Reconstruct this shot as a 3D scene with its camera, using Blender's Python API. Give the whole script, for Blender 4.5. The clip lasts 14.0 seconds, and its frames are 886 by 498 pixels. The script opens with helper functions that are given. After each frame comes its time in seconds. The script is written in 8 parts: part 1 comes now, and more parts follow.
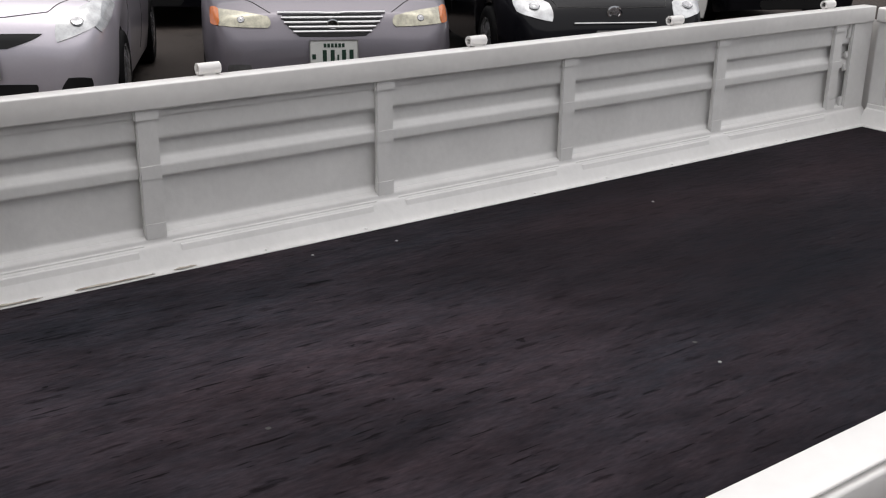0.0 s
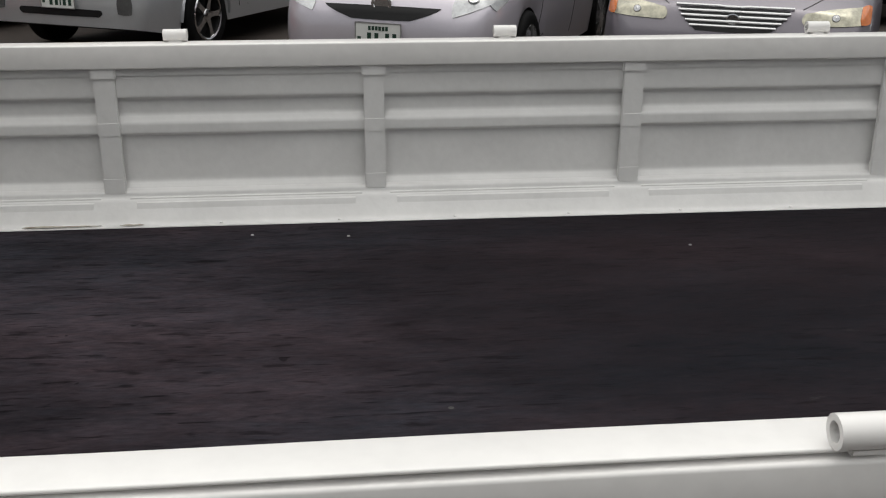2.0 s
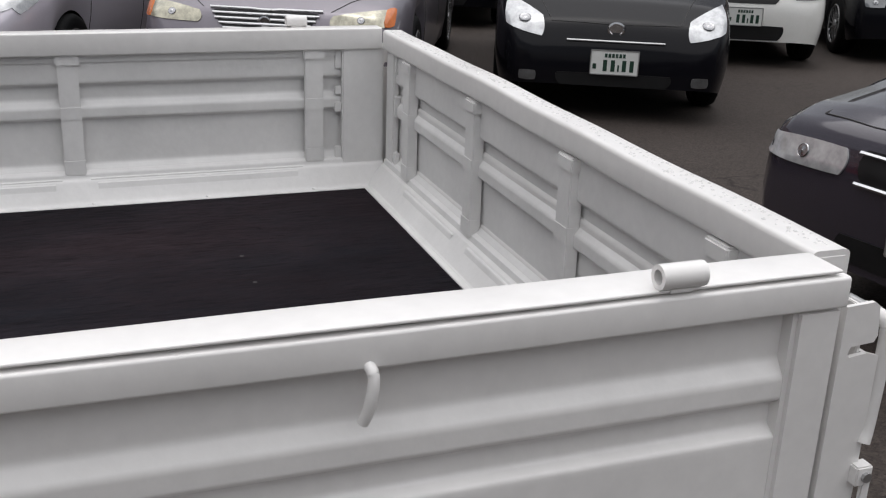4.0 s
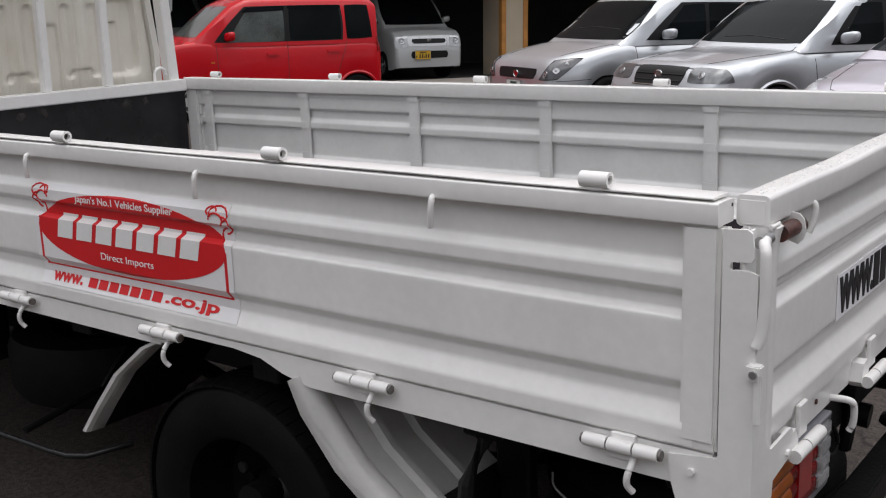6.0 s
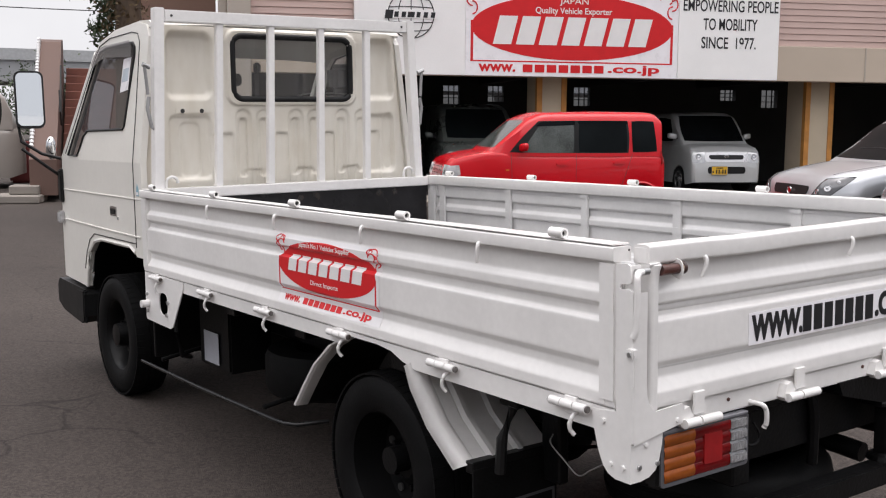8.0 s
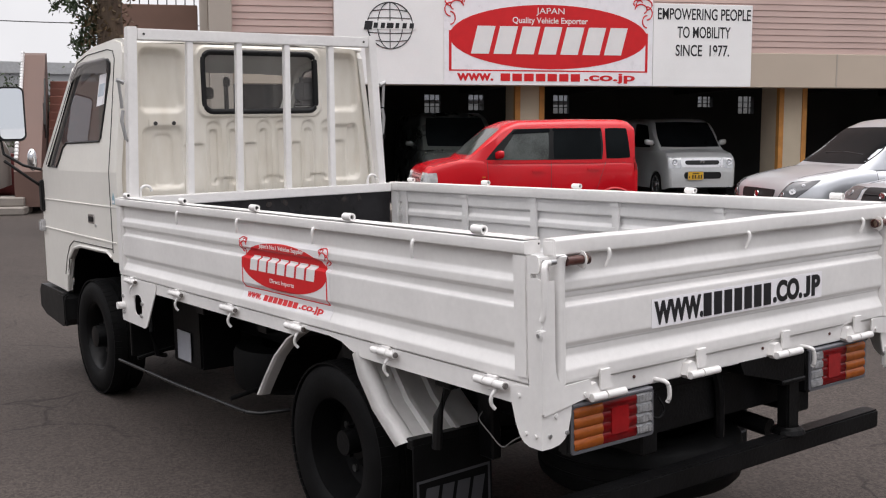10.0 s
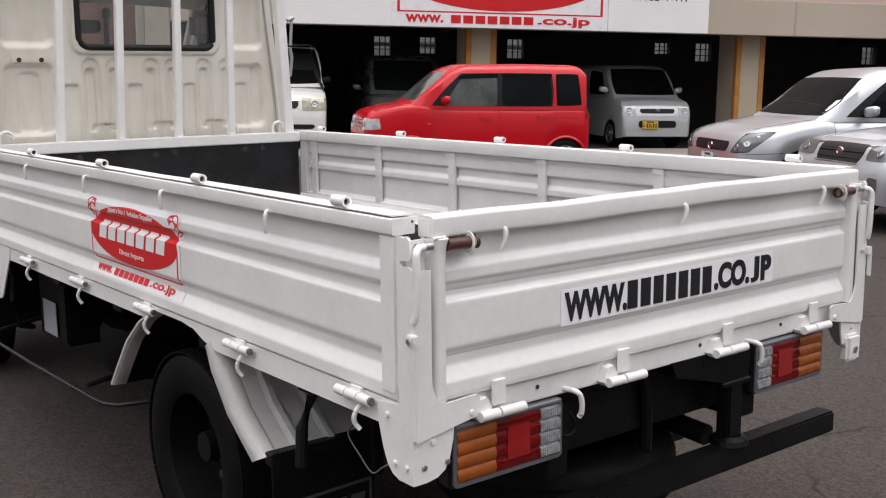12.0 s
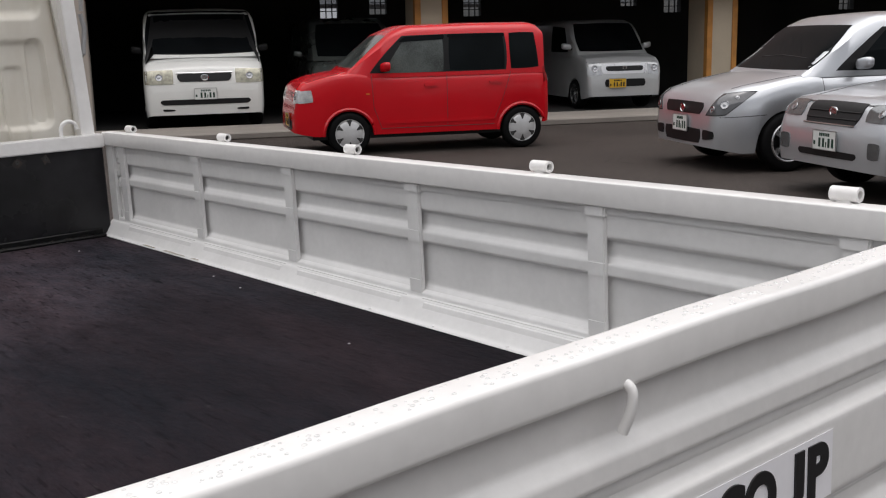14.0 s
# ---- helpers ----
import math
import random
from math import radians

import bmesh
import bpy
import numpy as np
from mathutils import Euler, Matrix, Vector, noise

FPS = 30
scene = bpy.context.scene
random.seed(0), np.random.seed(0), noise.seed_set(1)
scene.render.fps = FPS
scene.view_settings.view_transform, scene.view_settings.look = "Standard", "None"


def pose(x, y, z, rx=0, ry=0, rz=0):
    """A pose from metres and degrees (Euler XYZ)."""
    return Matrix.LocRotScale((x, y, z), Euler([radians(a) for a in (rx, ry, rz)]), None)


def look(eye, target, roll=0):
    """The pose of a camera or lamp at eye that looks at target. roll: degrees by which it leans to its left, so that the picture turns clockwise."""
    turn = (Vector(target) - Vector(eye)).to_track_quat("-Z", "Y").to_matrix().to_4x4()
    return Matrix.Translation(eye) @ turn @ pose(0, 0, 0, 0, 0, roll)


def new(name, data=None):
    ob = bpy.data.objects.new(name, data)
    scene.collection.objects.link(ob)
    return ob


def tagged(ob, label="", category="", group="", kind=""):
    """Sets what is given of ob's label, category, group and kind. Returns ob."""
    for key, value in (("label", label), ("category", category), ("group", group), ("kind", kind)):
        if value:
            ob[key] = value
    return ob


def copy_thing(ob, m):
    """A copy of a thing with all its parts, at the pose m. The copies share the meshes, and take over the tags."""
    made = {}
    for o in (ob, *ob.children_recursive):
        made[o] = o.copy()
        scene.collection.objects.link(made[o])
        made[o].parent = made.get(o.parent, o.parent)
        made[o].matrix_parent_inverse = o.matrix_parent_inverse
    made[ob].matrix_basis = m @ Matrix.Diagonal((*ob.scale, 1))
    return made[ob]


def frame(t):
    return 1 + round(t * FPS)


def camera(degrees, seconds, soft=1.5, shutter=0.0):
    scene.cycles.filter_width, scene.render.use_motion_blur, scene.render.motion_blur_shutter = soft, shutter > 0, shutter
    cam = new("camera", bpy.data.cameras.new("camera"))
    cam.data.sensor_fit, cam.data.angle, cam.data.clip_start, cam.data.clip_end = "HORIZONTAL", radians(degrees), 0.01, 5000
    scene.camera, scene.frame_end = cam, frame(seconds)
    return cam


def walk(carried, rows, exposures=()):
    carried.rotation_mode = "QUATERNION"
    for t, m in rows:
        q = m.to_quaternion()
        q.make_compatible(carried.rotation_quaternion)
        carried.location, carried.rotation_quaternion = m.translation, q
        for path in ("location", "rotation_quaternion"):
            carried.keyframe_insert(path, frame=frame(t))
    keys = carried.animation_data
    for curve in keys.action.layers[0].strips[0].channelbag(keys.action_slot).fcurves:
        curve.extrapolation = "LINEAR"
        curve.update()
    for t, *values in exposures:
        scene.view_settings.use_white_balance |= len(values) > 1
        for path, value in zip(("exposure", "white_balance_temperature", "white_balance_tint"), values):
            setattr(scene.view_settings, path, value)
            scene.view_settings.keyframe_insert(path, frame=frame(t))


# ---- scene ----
cam = camera(45.5, 14.0, soft=1.15)
PATH = [
    (0, (-1.543, -0.359, 1.59), (-0.445, 1.167, 0.909), 0.6),
    (0.5, (-1.33, -0.447, 1.593), (-0.876, 1.352, 0.847), -1.4),
    (0.9, (-1.146, -0.504, 1.55), (-1.25, 1.377, 0.872), -4.2),
    (1, (-1.116, -0.51, 1.536), (-1.292, 1.372, 0.881), -4.2),
    (1.5, (-0.802, -0.561, 1.559), (-1.004, 1.321, 0.912), -4.0),
    (2, (-0.332, -0.574, 1.552), (-0.163, 1.291, 0.85), 0.1),
    (2.1, (-0.259, -0.555, 1.563), (-0.003, 1.286, 0.824), 1.2),
    (2.3, (-0.132, -0.558, 1.599), (0.29, 1.237, 0.824), 2.0),
    (2.5, (-0.001, -0.545, 1.597), (0.585, 1.217, 0.851), 3.6),
    (2.7, (0.119, -0.5, 1.585), (0.879, 1.204, 0.864), 4.7),
    (3, (0.287, -0.497, 1.585), (1.221, 1.12, 0.868), 5.1),
    (3.2, (0.381, -0.545, 1.59), (1.375, 1.031, 0.866), 4.7),
    (5.3, (1.706, -1.171, 1.461), (1.056, 0.642, 0.919), -2.2),
    (5.5, (1.831, -1.247, 1.458), (1.011, 0.504, 0.945), -2.0),
    (6, (2.131, -1.379, 1.466), (0.949, 0.168, 1.011), -2.0),
    (6.5, (2.464, -1.506, 1.471), (1.051, -0.155, 1.049), -1.9),
    (7, (2.791, -1.586, 1.47), (1.246, -0.372, 1.097), -1.2),
    (7.5, (3.054, -1.606, 1.46), (1.448, -0.452, 1.161), -0.6),
    (8, (3.278, -1.699, 1.463), (1.659, -0.547, 1.229), -0.8),
    (8.2, (3.351, -1.729, 1.465), (1.736, -0.571, 1.244), -0.6),
    (10.3, (3.627, -1.763, 1.464), (2.018, -0.595, 1.246), -1.5),
    (10.5, (3.617, -1.754, 1.466), (1.995, -0.607, 1.24), -1.3),
    (11, (3.544, -1.673, 1.469), (1.912, -0.543, 1.218), -1.1),
    (11.5, (3.392, -1.494, 1.468), (1.805, -0.311, 1.184), -0.6),
    (12, (3.252, -1.21, 1.459), (1.703, 0.013, 1.136), -0.5),
    (12.5, (3.054, -0.899, 1.455), (1.532, 0.348, 1.099), -0.7),
    (13, (2.791, -0.593, 1.479), (1.293, 0.675, 1.093), -0.3),
    (13.5, (2.489, -0.258, 1.474), (0.898, 0.891, 1.088), -0.6),
    (14, (2.243, 0.098, 1.477), (0.73, 1.344, 1.081), -2.6),
]
# ---- the camera opens up while it looks at the shaded side
EXPOSURES = [(0, 0.12, 6560, 11), (0.5, 0.32, 6820, 11), (1.0, 0.36, 6820, 10), (1.5, 0.16, 6760, 10), (2.0, -0.01, 6640, 7), (2.5, 0.10, 6600, 9), (3.2, 0.11, 6540, 11), (5.3, 0.05, 6270, 10), (6.0, 0.25, 6400, 11), (6.5, 0.52, 6470, 12), (7.0, 0.80, 6520, 12),
             (7.5, 0.88, 6520, 13), (8.2, 0.81, 6520, 13), (10.3, 0.80, 6520, 13), (12.0, 0.74, 6520, 12), (13.0, 0.55, 6500, 12), (14, 0.26, 6500, 11)]
# ---- the truck stands a little askew on its springs; the camera's rows are in the truck's own axes
LEAN = Matrix.Translation((0, 0, -0.04)) @ Matrix.Rotation(radians(-1.3), 4, Vector((-0.79, 0.61, 0)))
walk(cam, [(t, LEAN @ look(e, a, r)) for t, e, a, r in PATH], exposures=EXPOSURES)

# ---- world and light: a bright overcast day
world = bpy.data.worlds.new("overcast")
scene.world = world
world.use_nodes = True
wn, wl = world.node_tree.nodes, world.node_tree.links
sky = wn.new("ShaderNodeTexSky")
sky.sky_type, sky.sun_disc = "NISHITA", False
sky.sun_elevation, sky.sun_rotation = radians(85), radians(30)
sky.air_density, sky.dust_density = 1.0, 4.0
grey = wn.new("ShaderNodeHueSaturation")
grey.inputs["Saturation"].default_value = 0.22
wl.new(sky.outputs[0], grey.inputs["Color"])
wl.new(grey.outputs[0], wn["Background"].inputs[0])
wn["Background"].inputs[1].default_value = 0.10
sun = new("sun", bpy.data.lights.new("sun", "SUN"))
sun.data.energy, sun.data.angle, sun.data.color = 1.95, radians(115), (1.0, 0.985, 0.975)
sun.matrix_world = look((0.5, -1.4, 14), (0, 0, 0))

# ---- materials
def mat(name, base, rough=0.5, metal=0.0, vary=0.12, scale=6.0, bump=0.0, bscale=60.0, coat=0.0, base2=None,
        stretch=(1, 1, 1), rvary=0.1, per_object=0.0, spec=0.5):
    m = bpy.data.materials.new(name)
    m.use_nodes = True
    n, l = m.node_tree.nodes, m.node_tree.links
    p = n["Principled BSDF"]
    p.inputs["Metallic"].default_value = metal
    p.inputs["Specular IOR Level"].default_value = spec
    p.inputs["Coat Weight"].default_value = coat
    p.inputs["Coat Roughness"].default_value = 0.05
    tc = n.new("ShaderNodeTexCoord")
    mp = n.new("ShaderNodeMapping")
    mp.inputs["Scale"].default_value = stretch
    l.new(tc.outputs["Object"], mp.inputs[0])
    big = n.new("ShaderNodeTexNoise")
    big.inputs["Scale"].default_value, big.inputs["Detail"].default_value = scale, 6
    l.new(mp.outputs[0], big.inputs["Vector"])
    fine = n.new("ShaderNodeTexNoise")
    fine.inputs["Scale"].default_value, fine.inputs["Detail"].default_value = bscale, 4
    l.new(mp.outputs[0], fine.inputs["Vector"])
    mix = n.new("ShaderNodeMix")
    mix.data_type = "RGBA"
    dark = base2 or tuple(c * (1 - vary) for c in base)
    light = base if base2 else tuple(min(1, c * (1 + vary * 0.5)) for c in base)
    mix.inputs["A"].default_value, mix.inputs["B"].default_value = (*dark, 1), (*light, 1)
    ramp = n.new("ShaderNodeMapRange")
    ramp.inputs["From Min"].default_value, ramp.inputs["From Max"].default_value = 0.35, 0.65
    add = n.new("ShaderNodeMath")
    add.operation = "MULTIPLY_ADD"
    add.inputs[1].default_value = 0.3
    l.new(fine.outputs[0], add.inputs[0])
    sub = n.new("ShaderNodeMath")
    sub.operation = "MULTIPLY"
    sub.inputs[1].default_value = 0.7
    l.new(big.outputs[0], sub.inputs[0])
    l.new(sub.outputs[0], add.inputs[2])
    l.new(add.outputs[0], ramp.inputs["Value"])
    l.new(ramp.outputs[0], mix.inputs["Factor"])
    out = mix.outputs["Result"]
    if per_object:
        info = n.new("ShaderNodeObjectInfo")
        hsv = n.new("ShaderNodeHueSaturation")
        mr = n.new("ShaderNodeMapRange")
        mr.inputs["To Min"].default_value, mr.inputs["To Max"].default_value = 1 - per_object, 1 + per_object
        l.new(info.outputs["Random"], mr.inputs["Value"])
        l.new(mr.outputs[0], hsv.inputs["Value"])
        l.new(out, hsv.inputs["Color"])
        out = hsv.outputs[0]
    l.new(out, p.inputs["Base Color"])
    rr = n.new("ShaderNodeMapRange")
    rr.inputs["To Min"].default_value, rr.inputs["To Max"].default_value = max(0.02, rough - rvary), min(1, rough + rvary)
    l.new(big.outputs[0], rr.inputs["Value"])
    l.new(rr.outputs[0], p.inputs["Roughness"])
    if bump:
        b = n.new("ShaderNodeBump")
        b.inputs["Strength"].default_value, b.inputs["Distance"].default_value = bump, 0.01
        l.new(fine.outputs[0], b.inputs["Height"])
        l.new(b.outputs[0], p.inputs["Normal"])
    return m


def paint(name, base, metal=0.0, rough=0.28, coat=0.6, spec=0.45):
    return mat(name, base, rough=rough, metal=metal, vary=0.05, scale=3, coat=coat, rvary=0.05, spec=spec)


WHITE = mat("white_gloss_paint", (0.80, 0.785, 0.768), rough=0.33, vary=0.08, scale=3.2, bump=0.04, bscale=45, coat=0.25)
WHITE_IN = mat("white_paint_scuffed", (0.765, 0.757, 0.745), rough=0.42, vary=0.07, scale=7, bump=0.06, bscale=55)
CREAM = mat("cream_cab_paint", (0.78, 0.76, 0.71), rough=0.33, vary=0.05, scale=2.5, bump=0.03, bscale=30, coat=0.3)
CREAM_DIRTY = mat("cream_paint_dusty", (0.80, 0.77, 0.70), base2=(0.64, 0.59, 0.50), rough=0.42, scale=1.9, bump=0.03, bscale=9, stretch=(1, 1.5, 0.6), coat=0.15)
BLACKP = mat("black_chassis_paint", (0.006, 0.006, 0.0064), rough=0.4, vary=0.45, scale=9, bump=0.12, bscale=90, spec=0.16)
BLACK_BOARD = mat("black_painted_board", (0.006, 0.006, 0.0066), base2=(0.020, 0.0195, 0.0220), rough=0.25, scale=4.2, bump=0.10, bscale=22, spec=0.30, rvary=0.22)
RUBBER = mat("tyre_rubber", (0.0065, 0.0065, 0.0068), rough=0.6, vary=0.35, scale=12, bump=0.12, bscale=120, spec=0.09)
RIM_BLACK = mat("black_steel_rim", (0.005, 0.005, 0.0053), rough=0.34, vary=0.3, scale=8, spec=0.14)
PLASTIC = mat("black_plastic", (0.010, 0.010, 0.0105), rough=0.45, vary=0.2, scale=14, spec=0.3)
CHROME = mat("chrome", (0.75, 0.75, 0.76), rough=0.12, metal=1.0, vary=0.05)
STEEL = mat("bare_steel", (0.5, 0.5, 0.5), rough=0.35, metal=0.9, vary=0.2, scale=20)
RUST = mat("rusty_pin", (0.13, 0.042, 0.030), base2=(0.022, 0.013, 0.012), rough=0.36, scale=38, bump=0.15, bscale=150, stretch=(1, 0.4, 1))
SEAM = mat("dark_seam", (0.035, 0.034, 0.033), rough=0.7)
RED_STICKER = mat("red_vinyl", (0.64, 0.018, 0.022), rough=0.45, vary=0.08, scale=5, spec=0.3)
WHITE_VINYL = mat("white_vinyl", (0.88, 0.865, 0.89), rough=0.3, vary=0.04, scale=8)
INK = mat("black_ink", (0.012, 0.012, 0.014), rough=0.4, vary=0.1)
WHITE_INK = mat("white_ink", (0.8, 0.79, 0.78), rough=0.4, vary=0.03)
AMBER = mat("amber_lens", (0.62, 0.16, 0.025), rough=0.12, vary=0.15, scale=25, coat=0.6)
RED_LENS = mat("red_lens", (0.30, 0.008, 0.010), rough=0.12, vary=0.15, scale=25, coat=0.6)
CLEAR_LENS = mat("clear_ribbed_lens", (0.52, 0.52, 0.53), rough=0.15, metal=0.3, vary=0.25, scale=60, coat=0.6)
LAMP_BRIGHT = mat("bright_headlamp_lens", (0.62, 0.63, 0.64), rough=0.12, metal=0.35, vary=0.3, scale=12, coat=0.5)
REFLECTOR = mat("reflector_bowl", (0.42, 0.42, 0.43), rough=0.2, metal=0.9, vary=0.2, scale=30)
BRIGHT_TRIM = mat("bright_grille_trim", (0.78, 0.78, 0.79), rough=0.3, metal=0.5, vary=0.05)
LAMP_GLASS = mat("headlamp_lens", (0.20, 0.205, 0.21), rough=0.1, metal=0.6, vary=0.3, scale=9, coat=0.5)
LAMP_SMOKE = mat("smoked_headlamp_lens", (0.13, 0.13, 0.135), rough=0.12, metal=0.4, vary=0.2, scale=7, coat=0.7)
LAMP_YELLOW = mat("aged_headlamp_lens", (0.46, 0.44, 0.34), rough=0.14, metal=0.4, vary=0.4, scale=18, coat=0.8)
CAR_GLASS = mat("tinted_car_glass", (0.008, 0.010, 0.011), rough=0.05, vary=0.3, scale=2, rvary=0.02, spec=0.05)
SHADE_GLASS = mat("dark_screen_glass", (0.006, 0.007, 0.008), rough=0.08, vary=0.4, scale=2, rvary=0.02, spec=0.08)
CAR_GLASS_PALE = mat("pale_car_glass", (0.085, 0.095, 0.090), rough=0.06, vary=0.6, scale=2.5, rvary=0.02, spec=0.4)
PLATE_WHITE = mat("number_plate_white", (0.76, 0.77, 0.74), rough=0.4, vary=0.03)
PLATE_YELLOW = mat("number_plate_yellow", (0.72, 0.42, 0.03), rough=0.4, vary=0.03)
PLATE_GREEN = mat("plate_green_ink", (0.012, 0.045, 0.028), rough=0.5, vary=0.05)
MIRROR = mat("mirror_glass", (0.85, 0.87, 0.88), rough=0.02, metal=1.0, vary=0.01, rvary=0.0)
UPHOLSTERY = mat("grey_upholstery", (0.22, 0.22, 0.225), rough=0.85, vary=0.2, scale=30, bump=0.1, bscale=200)


def glass(name, tint, veil=0.0):
    m = bpy.data.materials.new(name)
    m.use_nodes = True
    n, l = m.node_tree.nodes, m.node_tree.links
    n.remove(n["Principled BSDF"])
    tr, gl, mx = n.new("ShaderNodeBsdfTransparent"), n.new("ShaderNodeBsdfGlossy"), n.new("ShaderNodeMixShader")
    df, md = n.new("ShaderNodeBsdfDiffuse"), n.new("ShaderNodeMixShader")
    df.inputs[0].default_value = (0.55, 0.54, 0.54, 1)
    md.inputs[0].default_value = veil
    # gloss grows towards a grazing view, alike from both sides of the sheet
    lw, pw, fr = n.new("ShaderNodeLayerWeight"), n.new("ShaderNodeMath"), n.new("ShaderNodeMath")
    lw.inputs["Blend"].default_value = 0.5
    pw.operation, pw.inputs[1].default_value = "POWER", 4.5
    fr.operation, fr.inputs[1].default_value, fr.inputs[2].default_value = "MULTIPLY_ADD", 0.85, 0.06
    l.new(lw.outputs["Facing"], pw.inputs[0])
    l.new(pw.outputs[0], fr.inputs[0])
    tr.inputs[0].default_value = (*tint, 1)
    gl.inputs["Roughness"].default_value = 0.03
    l.new(tr.outputs[0], md.inputs[1])
    l.new(df.outputs[0], md.inputs[2])
    l.new(fr.outputs[0], mx.inputs[0])
    l.new(md.outputs[0], mx.inputs[1])
    l.new(gl.outputs[0], mx.inputs[2])
    l.new(mx.outputs[0], n["Material Output"].inputs[0])
    return m


GLASS = glass("clear_cab_glass", (0.88, 0.90, 0.90), 0.02)
# near door pane only: dark tint and pale veil paint in its dull reflection
GLASS_DIM = glass("dimmed_door_glass", (0.30, 0.29, 0.31), 0.09)
SCREEN_GLASS = glass("windscreen_glass", (0.93, 0.95, 0.95))
# rear pane: nearly clear, with a thin pale diffuse veil
GLASS_VEILED = glass("veiled_rear_glass", (0.92, 0.93, 0.925), 0.10)
GLASS_SMOKE = glass("smoked_visor", (0.62, 0.60, 0.64), 0.22)


def asphalt():
    m = mat("asphalt", (0.055, 0.0455, 0.0405), base2=(0.035, 0.0282, 0.025), spec=0.2, rough=0.82, scale=0.45, bump=0.55, bscale=170)
    n, l = m.node_tree.nodes, m.node_tree.links
    p = n["Principled BSDF"]
    old = p.inputs["Base Color"].links[0].from_socket
    tc = n.new("ShaderNodeTexCoord")
    warp = n.new("ShaderNodeTexNoise")
    warp.inputs["Scale"].default_value, warp.inputs["Detail"].default_value = 2.2, 5
    l.new(tc.outputs["Object"], warp.inputs["Vector"])
    mul = n.new("ShaderNodeVectorMath")
    mul.operation = "MULTIPLY_ADD"
    mul.inputs[1].default_value = (0.55, 0.55, 0.0)
    l.new(warp.outputs["Color"], mul.inputs[0])
    l.new(tc.outputs["Object"], mul.inputs[2])
    vor = n.new("ShaderNodeTexVoronoi")
    vor.feature = "DISTANCE_TO_EDGE"
    vor.inputs["Scale"].default_value = 0.62
    l.new(mul.outputs[0], vor.inputs["Vector"])
    thin = n.new("ShaderNodeMapRange")
    thin.inputs["From Min"].default_value, thin.inputs["From Max"].default_value = 0.0025, 0.008
    l.new(vor.outputs["Distance"], thin.inputs["Value"])
    gap = n.new("ShaderNodeTexNoise")
    gap.inputs["Scale"].default_value = 0.9
    l.new(tc.outputs["Object"], gap.inputs["Vector"])
    gm = n.new("ShaderNodeMapRange")
    gm.inputs["From Min"].default_value, gm.inputs["From Max"].default_value = 0.46, 0.52
    l.new(gap.outputs[0], gm.inputs["Value"])
    mx = n.new("ShaderNodeMath")
    mx.operation = "MAXIMUM"
    l.new(thin.outputs[0], mx.inputs[0])
    l.new(gm.outputs[0], mx.inputs[1])
    grit = n.new("ShaderNodeTexVoronoi")
    grit.inputs["Scale"].default_value = 95
    l.new(tc.outputs["Object"], grit.inputs["Vector"])
    gr = n.new("ShaderNodeMapRange")
    gr.inputs["From Min"].default_value, gr.inputs["From Max"].default_value = 0.0, 1.0
    gr.inputs["To Min"].default_value, gr.inputs["To Max"].default_value = 0.72, 1.5
    sep = n.new("ShaderNodeSeparateColor")
    l.new(grit.outputs["Color"], sep.inputs[0])
    l.new(sep.outputs[0], gr.inputs["Value"])
    both = n.new("ShaderNodeMath")
    both.operation = "MULTIPLY"
    lo = n.new("ShaderNodeMapRange")
    lo.inputs["To Min"].default_value, lo.inputs["To Max"].default_value = 0.5, 1.0
    l.new(mx.outputs[0], lo.inputs["Value"])
    l.new(lo.outputs[0], both.inputs[0])
    l.new(gr.outputs[0], both.inputs[1])
    hs = n.new("ShaderNodeHueSaturation")
    l.new(old, hs.inputs["Color"])
    l.new(both.outputs[0], hs.inputs["Value"])
    l.new(hs.outputs[0], p.inputs["Base Color"])
    return m


ASPHALT = asphalt()


